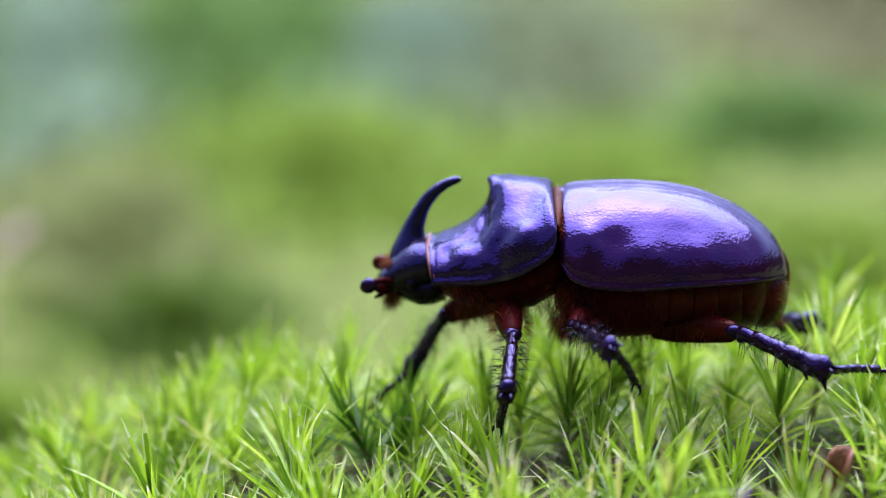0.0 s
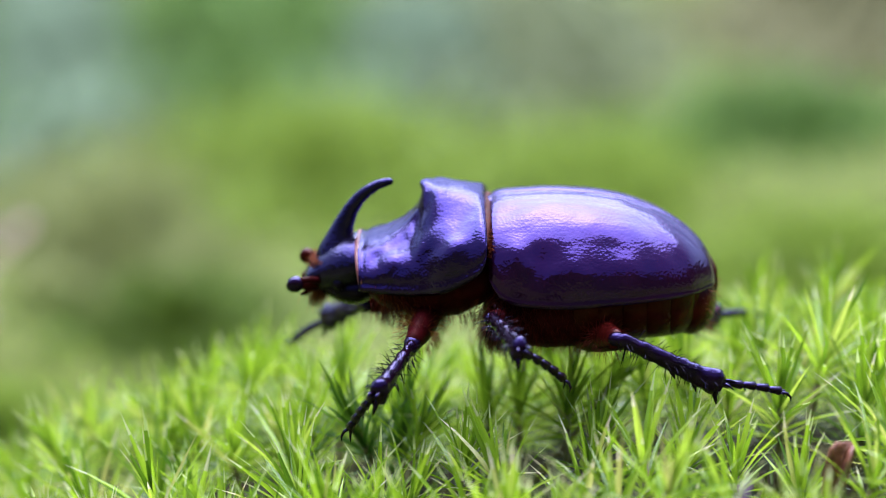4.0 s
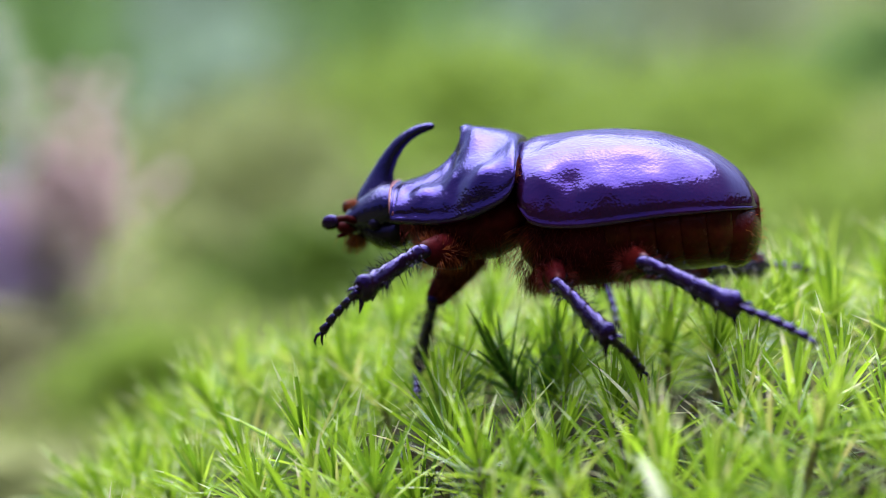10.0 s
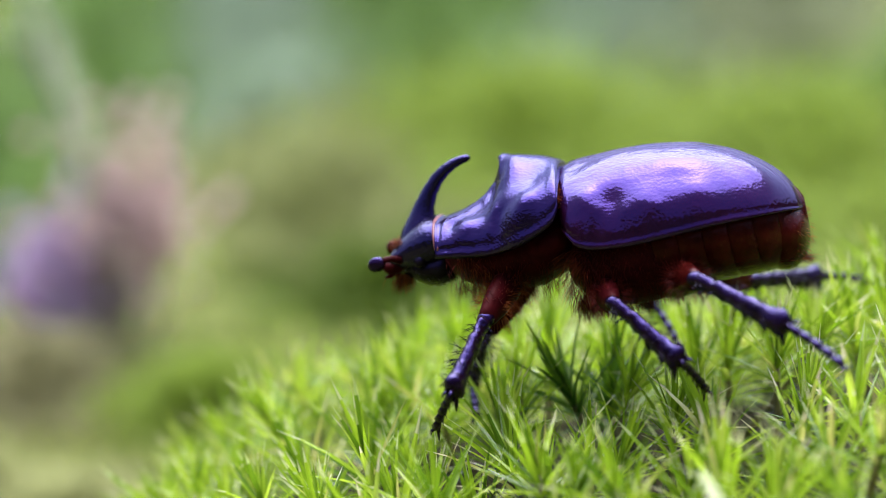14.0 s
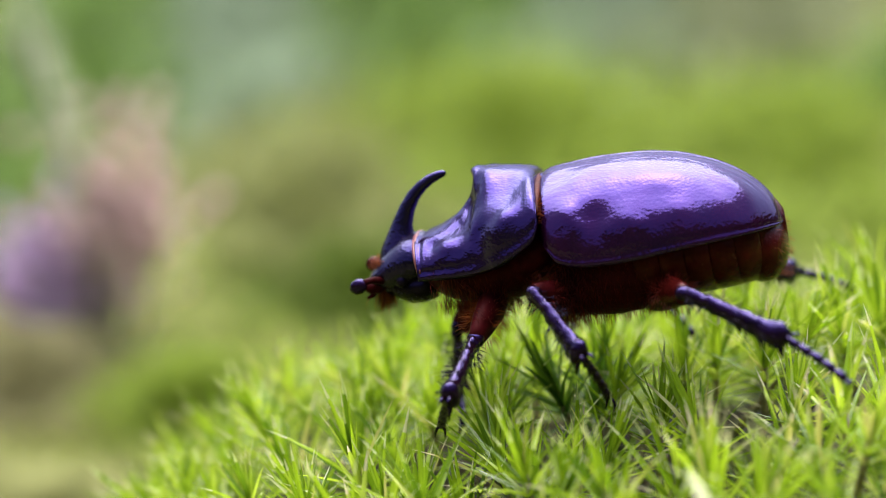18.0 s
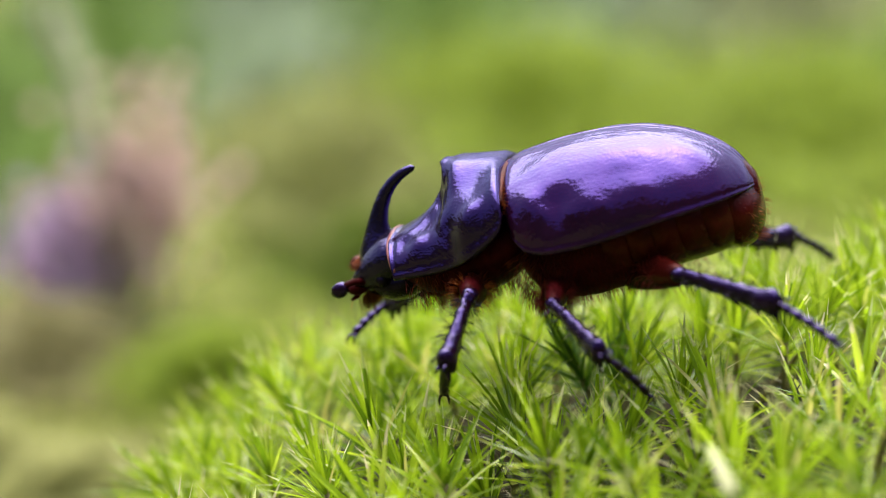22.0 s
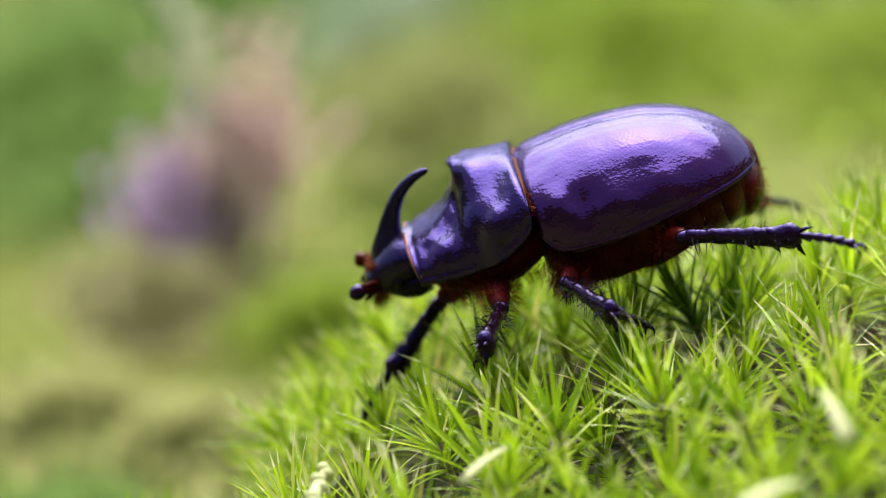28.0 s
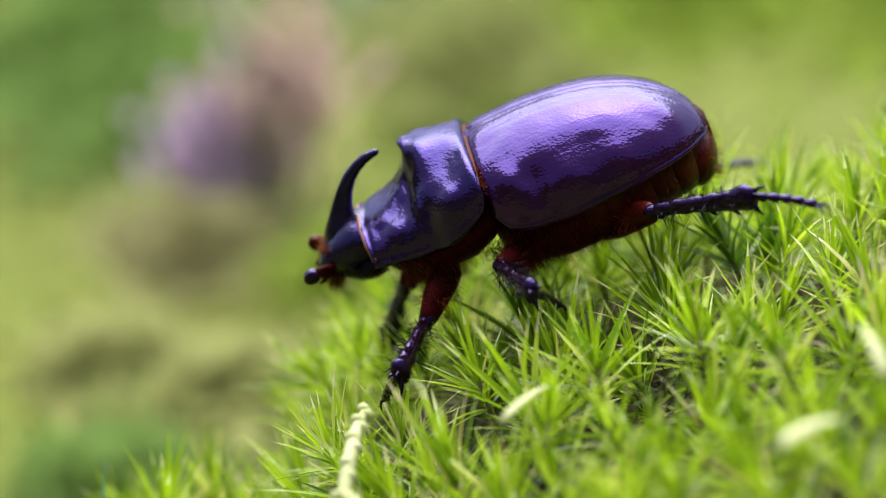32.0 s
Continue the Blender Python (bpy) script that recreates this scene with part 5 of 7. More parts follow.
    walk(legs["mid_near"][1], [(0, limb(1.2, -12.0, -10.4, 4.5, -19.6, -10.8)), (1, limb(-1.2, -10.6, -7.9, 1.8, -17.8, -9.9)), (1.5, limb(-0.5, -11.3, -8.9, 2.6, -18.8, -10.7)), (2, limb(0.6, -11.8, -9.6, 4.1, -19.2, -10.0)), (2.5, limb(1.2, -12.0, -10.1, 4.6, -19.4, -10.6)), (4.5, limb(-0.7, -10.8, -7.7, 1.7, -18.5, -8.2)), (5, limb(-1.5, -10.6, -8.2, 0.8, -18.0, -10.7)), (6, limb(-0.6, -11.4, -9.2, 2.0, -17.5, -13.9)), (7, limb(1.0, -11.9, -10.4, 4.2, -17.8, -15.5)), (7.5, limb(1.6, -12.1, -11.2, 5.1, -18.3, -15.5)), (8, limb(2.3, -12.1, -11.6, 6.2, -17.9, -15.8)), (9, limb(2.9, -12.0, -12.0, 7.5, -16.4, -17.1)), (10, limb(3.2, -11.9, -12.3, 7.7, -17.0, -16.7)), (11, limb(3.6, -11.8, -12.4, 8.2, -16.0, -17.7)), (12, limb(3.6, -11.9, -12.4, 8.2, -16.6, -17.2)), (13, limb(3.4, -11.9, -12.4, 8.4, -15.9, -17.3)), (14, limb(3.4, -11.9, -12.2, 8.3, -15.4, -17.7)), (14.5, limb(3.2, -11.9, -12.3, 8.4, -15.0, -17.9)), (16.5, limb(-0.8, -10.9, -8.1, 4.1, -15.9, -12.4)), (17, limb(-1.2, -10.7, -8.0, 3.3, -14.8, -13.6)), (18, limb(-1.4, -10.9, -8.8, 2.4, -16.0, -14.0)), (19, limb(-0.5, -11.6, -9.9, 3.4, -16.4, -15.3)), (20, limb(0.1, -11.8, -10.5, 3.8, -16.8, -15.7)), (21, limb(0.5, -11.8, -11.4, 4.5, -17.4, -15.9)), (22, limb(2.5, -12.1, -11.4, 6.5, -18.0, -15.2)), (22.5, limb(2.8, -12.0, -11.4, 7.8, -17.2, -15.5)), (23, limb(3.3, -11.9, -11.9, 8.0, -17.6, -15.5)), (24, limb(3.4, -12.0, -11.9, 8.0, -17.8, -15.2)), (24.5, limb(3.7, -11.9, -12.0, 8.4, -17.3, -15.7)), (26.5, limb(-0.9, -10.8, -8.0, 1.2, -18.6, -8.7)), (27, limb(-0.5, -11.3, -8.5, 1.7, -18.9, -10.1)), (27.5, limb(0.5, -11.7, -9.1, 3.2, -19.3, -10.6)), (28, limb(0.7, -11.7, -9.1, 4.1, -19.1, -10.5)), (28.5, limb(1.5, -11.9, -9.5, 5.7, -18.8, -10.4)), (29, limb(2.4, -12.1, -9.9, 7.1, -18.6, -11.4)), (29.5, limb(2.9, -12.1, -10.0, 7.8, -18.2, -12.0)), (30, limb(3.7, -11.9, -10.5, 8.7, -18.1, -11.9)), (30.5, limb(3.4, -12.0, -10.0, 8.3, -18.3, -11.6)), (31, limb(2.0, -11.8, -8.5, 7.1, -18.0, -9.7)), (31.5, limb(-0.7, -10.7, -7.5, 2.6, -18.0, -7.8)), (32, limb(-1.2, -11.1, -9.0, 1.3, -18.9, -9.3))])
    walk(legs["mid_near"][2], [(0, limb(4.5, -19.6, -10.8, 6.6, -14.5, -15.3)), (1, limb(1.8, -17.8, -9.9, 7.4, -16.0, -13.7)), (1.5, limb(2.6, -18.8, -10.7, 8.6, -16.0, -12.9)), (2, limb(4.1, -19.2, -10.0, 6.2, -13.4, -13.6)), (2.5, limb(4.6, -19.4, -10.6, 6.8, -13.7, -13.9)), (4.5, limb(1.7, -18.5, -8.2, 5.4, -15.2, -13.1)), (5, limb(0.8, -18.0, -10.7, 2.0, -13.9, -16.3)), (6, limb(2.0, -17.5, -13.9, 3.7, -13.1, -19.0)), (7, limb(4.2, -17.8, -15.5, 6.2, -12.6, -19.7)), (7.5, limb(5.1, -18.3, -15.5, 7.5, -13.3, -19.8)), (8, limb(6.2, -17.9, -15.8, 8.7, -13.2, -20.2)), (9, limb(7.5, -16.4, -17.1, 9.5, -10.7, -20.6)), (10, limb(7.7, -17.0, -16.7, 9.9, -11.6, -20.8)), (11, limb(8.2, -16.0, -17.7, 10.1, -10.2, -21.3)), (12, limb(8.2, -16.6, -17.2, 10.1, -11.0, -21.0)), (13, limb(8.4, -15.9, -17.3, 9.8, -10.3, -21.4)), (14, limb(8.3, -15.4, -17.7, 9.5, -9.8, -21.4)), (14.5, limb(8.4, -15.0, -17.9, 9.4, -9.1, -21.5)), (16.5, limb(4.1, -15.9, -12.4, 5.0, -11.4, -17.5)), (17, limb(3.3, -14.8, -13.6, 4.1, -10.0, -18.6)), (18, limb(2.4, -16.0, -14.0, 3.6, -11.4, -19.3)), (19, limb(3.4, -16.4, -15.3, 4.5, -11.9, -20.6)), (20, limb(3.8, -16.8, -15.7, 5.2, -13.3, -21.6)), (21, limb(4.5, -17.4, -15.9, 6.3, -14.0, -21.7)), (22, limb(6.5, -18.0, -15.2, 8.8, -14.4, -20.9)), (22.5, limb(7.8, -17.2, -15.5, 9.7, -13.1, -20.8)), (23, limb(8.0, -17.6, -15.5, 10.5, -14.0, -20.9)), (24, limb(8.0, -17.8, -15.2, 12.2, -15.8, -20.5)), (24.5, limb(8.4, -17.3, -15.7, 12.4, -15.2, -21.1)), (26.5, limb(1.2, -18.6, -8.7, 2.9, -13.5, -13.3)), (27, limb(1.7, -18.9, -10.1, 4.6, -13.7, -13.8)), (27.5, limb(3.2, -19.3, -10.6, 6.8, -14.0, -13.7)), (28, limb(4.1, -19.1, -10.5, 6.3, -14.0, -14.8)), (28.5, limb(5.7, -18.8, -10.4, 8.4, -14.0, -14.7)), (29, limb(7.1, -18.6, -11.4, 9.3, -13.3, -15.5)), (29.5, limb(7.8, -18.2, -12.0, 10.3, -12.9, -15.8)), (30, limb(8.7, -18.1, -11.9, 11.0, -12.7, -15.7)), (30.5, limb(8.3, -18.3, -11.6, 11.6, -12.9, -14.9)), (31, limb(7.1, -18.0, -9.7, 12.3, -13.7, -12.0)), (31.5, limb(2.6, -18.0, -7.8, 4.3, -12.6, -11.8)), (32, limb(1.3, -18.9, -9.3, 2.5, -13.7, -13.6))])
    walk(legs["hind_near"][0], [(0, limb(7.8, -4.0, -11.4, 15.3, -9.1, -11.6)), (1, limb(7.8, -4.0, -11.4, 16.1, -7.3, -11.4)), (1.5, limb(7.8, -4.0, -11.4, 16.2, -7.3, -11.1)), (2, limb(7.8, -4.0, -11.4, 14.2, -10.0, -9.6)), (2.5, limb(7.8, -4.0, -11.4, 12.0, -11.8, -9.2)), (4.5, limb(7.8, -4.0, -11.4, 11.1, -12.3, -10.2)), (5, limb(7.8, -4.0, -11.4, 11.9, -12.0, -10.7)), (6, limb(7.8, -4.0, -11.4, 13.7, -10.9, -11.8)), (7, limb(7.8, -4.0, -11.4, 12.7, -11.5, -11.1)), (7.5, limb(7.8, -4.0, -11.4, 11.4, -12.3, -10.6)), (8, limb(7.8, -4.0, -11.4, 10.2, -12.6, -10.3)), (9, limb(7.8, -4.0, -11.4, 10.4, -12.7, -10.9)), (10, limb(7.8, -4.0, -11.4, 10.8, -12.5, -11.2)), (11, limb(7.8, -4.0, -11.4, 10.9, -12.5, -11.1)), (12, limb(7.8, -4.0, -11.4, 10.3, -12.7, -11.0)), (13, limb(7.8, -4.0, -11.4, 10.5, -12.7, -11.3)), (14, limb(7.8, -4.0, -11.4, 10.7, -12.5, -11.6)), (14.5, limb(7.8, -4.0, -11.4, 10.6, -12.6, -11.5)), (16.5, limb(7.8, -4.0, -11.4, 11.3, -12.3, -11.2)), (17, limb(7.8, -4.0, -11.4, 11.3, -12.3, -11.1)), (18, limb(7.8, -4.0, -11.4, 11.4, -12.2, -11.0)), (19, limb(7.8, -4.0, -11.4, 12.2, -11.9, -11.6)), (20, limb(7.8, -4.0, -11.4, 13.1, -11.3, -12.0)), (21, limb(7.8, -4.0, -11.4, 13.0, -11.3, -11.9)), (22, limb(7.8, -4.0, -11.4, 13.5, -11.0, -12.1)), (22.5, limb(7.8, -4.0, -11.4, 13.9, -10.5, -11.8)), (23, limb(7.8, -4.0, -11.4, 14.6, -9.8, -12.5)), (24, limb(7.8, -4.0, -11.4, 12.6, -11.5, -10.5)), (24.5, limb(7.8, -4.0, -11.4, 11.7, -11.9, -9.6)), (26.5, limb(7.8, -4.0, -11.4, 12.2, -11.6, -9.9)), (27, limb(7.8, -4.0, -11.4, 12.5, -11.5, -10.1)), (27.5, limb(7.8, -4.0, -11.4, 14.6, -9.9, -10.9)), (28, limb(7.8, -4.0, -11.4, 11.9, -11.7, -9.0)), (28.5, limb(7.8, -4.0, -11.4, 13.3, -10.8, -9.1)), (29, limb(7.8, -4.0, -11.4, 12.8, -11.0, -8.9)), (29.5, limb(7.8, -4.0, -11.4, 12.2, -11.4, -8.9)), (30, limb(7.8, -4.0, -11.4, 11.8, -11.7, -8.9)), (30.5, limb(7.8, -4.0, -11.4, 11.8, -11.7, -9.0)), (31, limb(7.8, -4.0, -11.4, 12.3, -11.5, -9.2)), (31.5, limb(7.8, -4.0, -11.4, 12.1, -11.5, -9.0)), (32, limb(7.8, -4.0, -11.4, 13.1, -11.1, -9.8))])
    walk(legs["hind_near"][1], [(0, limb(15.3, -9.1, -11.6, 22.5, -15.4, -13.6)), (1, limb(16.1, -7.3, -11.4, 23.9, -13.7, -12.0)), (1.5, limb(16.2, -7.3, -11.1, 23.8, -13.8, -10.7)), (2, limb(14.2, -10.0, -9.6, 22.5, -15.6, -9.6)), (2.5, limb(12.0, -11.8, -9.2, 20.0, -17.5, -9.1)), (4.5, limb(11.1, -12.3, -10.2, 19.5, -10.4, -15.1)), (5, limb(11.9, -12.0, -10.7, 20.7, -11.0, -15.2)), (6, limb(13.7, -10.9, -11.8, 21.0, -17.1, -13.9)), (7, limb(12.7, -11.5, -11.1, 20.8, -16.5, -14.3)), (7.5, limb(11.4, -12.3, -10.6, 19.3, -17.9, -13.0)), (8, limb(10.2, -12.6, -10.3, 18.2, -17.9, -13.1)), (9, limb(10.4, -12.7, -10.9, 18.1, -18.0, -14.3)), (10, limb(10.8, -12.5, -11.2, 18.6, -17.4, -15.2)), (11, limb(10.9, -12.5, -11.1, 18.6, -17.3, -15.4)), (12, limb(10.3, -12.7, -11.0, 17.4, -18.5, -15.0)), (13, limb(10.5, -12.7, -11.3, 17.3, -18.1, -15.8)), (14, limb(10.7, -12.5, -11.6, 17.6, -18.0, -16.4)), (14.5, limb(10.6, -12.6, -11.5, 17.3, -18.2, -16.5)), (16.5, limb(11.3, -12.3, -11.2, 18.7, -17.9, -15.0)), (17, limb(11.3, -12.3, -11.1, 18.7, -17.7, -14.9)), (18, limb(11.4, -12.2, -11.0, 19.1, -16.9, -15.2)), (19, limb(12.2, -11.9, -11.6, 19.9, -16.1, -16.4)), (20, limb(13.1, -11.3, -12.0, 20.3, -16.2, -16.7)), (21, limb(13.0, -11.3, -11.9, 20.5, -16.6, -16.2)), (22, limb(13.5, -11.0, -12.1, 21.2, -16.3, -15.4)), (22.5, limb(13.9, -10.5, -11.8, 22.0, -15.6, -15.1)), (23, limb(14.6, -9.8, -12.5, 22.2, -15.8, -15.4)), (24, limb(12.6, -11.5, -10.5, 20.5, -17.2, -13.0)), (24.5, limb(11.7, -11.9, -9.6, 19.6, -17.5, -12.0)), (26.5, limb(12.2, -11.6, -9.9, 19.2, -18.6, -11.6)), (27, limb(12.5, -11.5, -10.1, 19.8, -18.1, -12.0)), (27.5, limb(14.6, -9.9, -10.9, 20.9, -17.7, -11.7)), (28, limb(11.9, -11.7, -9.0, 21.0, -15.4, -11.0)), (28.5, limb(13.3, -10.8, -9.1, 20.6, -17.4, -9.1)), (29, limb(12.8, -11.0, -8.9, 20.3, -17.7, -8.8)), (29.5, limb(12.2, -11.4, -8.9, 20.2, -17.5, -9.4)), (30, limb(11.8, -11.7, -8.9, 19.9, -17.5, -9.6)), (30.5, limb(11.8, -11.7, -9.0, 20.1, -17.4, -9.6)), (31, limb(12.3, -11.5, -9.2, 20.6, -17.0, -9.7)), (31.5, limb(12.1, -11.5, -9.0, 20.8, -16.5, -9.9)), (32, limb(13.1, -11.1, -9.8, 21.2, -16.8, -9.7))])
    walk(legs["hind_near"][2], [(0, limb(22.5, -15.4, -13.6, 27.9, -10.5, -14.7)), (1, limb(23.9, -13.7, -12.0, 27.9, -8.0, -14.2)), (1.5, limb(23.8, -13.8, -10.7, 30.3, -10.4, -12.2)), (2, limb(22.5, -15.6, -9.6, 29.6, -13.4, -10.9)), (2.5, limb(20.0, -17.5, -9.1, 26.8, -15.0, -10.3)), (4.5, limb(19.5, -10.4, -15.1, 26.2, -7.9, -17.2)), (5, limb(20.7, -11.0, -15.2, 27.3, -8.3, -17.1)), (6, limb(21.0, -17.1, -13.9, 27.7, -14.3, -15.8)), (7, limb(20.8, -16.5, -14.3, 27.7, -16.1, -17.0)), (7.5, limb(19.3, -17.9, -13.0, 26.0, -19.0, -16.0)), (8, limb(18.2, -17.9, -13.1, 25.0, -20.5, -15.1)), (9, limb(18.1, -18.0, -14.3, 24.0, -20.9, -17.5)), (10, limb(18.6, -17.4, -15.2, 24.4, -20.4, -18.4)), (11, limb(18.6, -17.3, -15.4, 24.3, -20.5, -19.0)), (12, limb(17.4, -18.5, -15.0, 22.3, -22.4, -19.0)), (13, limb(17.3, -18.1, -15.8, 22.0, -22.3, -20.0)), (14, limb(17.6, -18.0, -16.4, 21.8, -22.3, -20.6)), (14.5, limb(17.3, -18.2, -16.5, 21.6, -22.5, -20.5)), (16.5, limb(18.7, -17.9, -15.0, 23.3, -21.1, -19.6)), (17, limb(18.7, -17.7, -14.9, 23.6, -20.9, -19.4)), (18, limb(19.1, -16.9, -15.2, 23.9, -21.0, -19.3)), (19, limb(19.9, -16.1, -16.4, 24.6, -20.4, -20.3)), (20, limb(20.3, -16.2, -16.7, 24.6, -20.7, -20.8)), (21, limb(20.5, -16.6, -16.2, 24.8, -21.7, -19.2)), (22, limb(21.2, -16.3, -15.4, 25.7, -20.7, -19.4)), (22.5, limb(22.0, -15.6, -15.1, 26.8, -19.3, -19.2)), (23, limb(22.2, -15.8, -15.4, 27.1, -19.5, -19.4)), (24, limb(20.5, -17.2, -13.0, 26.3, -20.6, -16.1)), (24.5, limb(19.6, -17.5, -12.0, 25.4, -20.3, -15.4)), (26.5, limb(19.2, -18.6, -11.6, 24.9, -21.9, -15.1)), (27, limb(19.8, -18.1, -12.0, 25.4, -21.8, -15.0)), (27.5, limb(20.9, -17.7, -11.7, 26.3, -21.5, -14.8)), (28, limb(21.0, -15.4, -11.0, 25.2, -21.5, -11.6)), (28.5, limb(20.6, -17.4, -9.1, 25.6, -22.5, -11.5)), (29, limb(20.3, -17.7, -8.8, 25.1, -22.7, -11.8)), (29.5, limb(20.2, -17.5, -9.4, 24.6, -22.6, -12.6)), (30, limb(19.9, -17.5, -9.6, 24.5, -23.0, -11.6)), (30.5, limb(20.1, -17.4, -9.6, 24.6, -23.0, -11.4)), (31, limb(20.6, -17.0, -9.7, 25.2, -22.5, -11.7)), (31.5, limb(20.8, -16.5, -9.9, 26.0, -21.4, -11.5)), (32, limb(21.2, -16.8, -9.7, 26.2, -22.2, -11.0))])
    walk(legs["fore_far"][0], [(0, limb(-4.9, 4.2, -10.0, -10.8, 3.1, -12.2)), (1, limb(-5.1, 4.2, -9.8, -10.9, 3.0, -12.4)), (1.5, limb(-5.1, 4.2, -9.7, -10.7, 3.0, -12.7)), (2, limb(-5.3, 4.2, -9.5, -9.8, 2.4, -13.8)), (2.5, limb(-5.4, 4.2, -9.4, -9.9, 2.6, -13.6)), (4.5, limb(-5.3, 4.2, -9.5, -11.6, 2.9, -9.9)), (5, limb(-5.3, 4.2, -9.5, -11.5, 2.6, -9.7)), (6, limb(-5.2, 4.2, -9.6, -11.1, 2.1, -11.5)), (7, limb(-5.4, 4.2, -9.4, -11.0, 4.1, -12.4)), (7.5, limb(-5.5, 4.2, -9.3, -10.5, 1.8, -12.6)), (8, limb(-5.6, 4.2, -9.2, -10.6, 4.1, -13.3)), (9, limb(-5.7, 4.2, -9.1, -9.6, 1.8, -13.5)), (10, limb(-5.7, 4.2, -9.0, -10.1, 3.7, -13.6)), (11, limb(-5.7, 4.2, -8.9, -9.7, 2.5, -13.6)), (12, limb(-5.7, 4.2, -8.9, -9.9, 2.2, -13.5)), (13, limb(-5.7, 4.2, -8.8, -10.2, 2.4, -13.2)), (14, limb(-5.7, 4.2, -8.7, -10.2, 2.9, -13.4)), (14.5, limb(-5.7, 4.2, -8.7, -10.4, 3.2, -13.3)), (16.5, limb(-5.3, 4.2, -9.3, -10.7, 3.8, -12.8)), (17, limb(-5.2, 4.2, -9.4, -10.8, 3.8, -12.8)), (18, limb(-5.2, 4.2, -9.4, -10.7, 4.3, -13.0)), (19, limb(-5.2, 4.2, -9.6, -10.6, 5.5, -13.1)), (20, limb(-5.1, 4.2, -9.6, -10.5, 6.3, -12.8)), (21, limb(-5.1, 4.2, -9.8, -10.9, 5.1, -12.5)), (22, limb(-5.4, 4.2, -9.3, -11.5, 2.0, -9.2)), (22.5, limb(-5.4, 4.2, -9.3, -11.4, 1.7, -8.9)), (23, limb(-5.5, 4.2, -9.2, -11.3, 1.6, -8.8)), (24, limb(-5.5, 4.2, -9.1, -11.7, 2.1, -9.8)), (24.5, limb(-5.5, 4.2, -9.2, -11.3, 2.0, -10.6)), (26.5, limb(-5.4, 4.2, -9.2, -11.6, 3.0, -11.1)), (27, limb(-5.5, 4.2, -9.2, -11.9, 3.5, -10.0)), (27.5, limb(-5.4, 4.2, -9.4, -11.6, 3.6, -11.0)), (28, limb(-5.4, 4.2, -9.3, -11.4, 3.2, -11.8)), (28.5, limb(-5.4, 4.2, -9.3, -11.1, 2.8, -11.8)), (29, limb(-5.4, 4.2, -9.4, -11.0, 2.9, -12.2)), (29.5, limb(-5.4, 4.2, -9.5, -10.9, 2.9, -12.5)), (30, limb(-5.4, 4.2, -9.3, -10.3, 2.9, -13.5)), (30.5, limb(-5.4, 4.2, -9.4, -10.2, 2.9, -13.5)), (31, limb(-5.4, 4.2, -9.4, -9.9, 2.8, -13.6)), (31.5, limb(-5.4, 4.2, -9.4, -9.8, 2.6, -13.8)), (32, limb(-5.4, 4.2, -9.3, -11.0, 3.3, -12.5))])
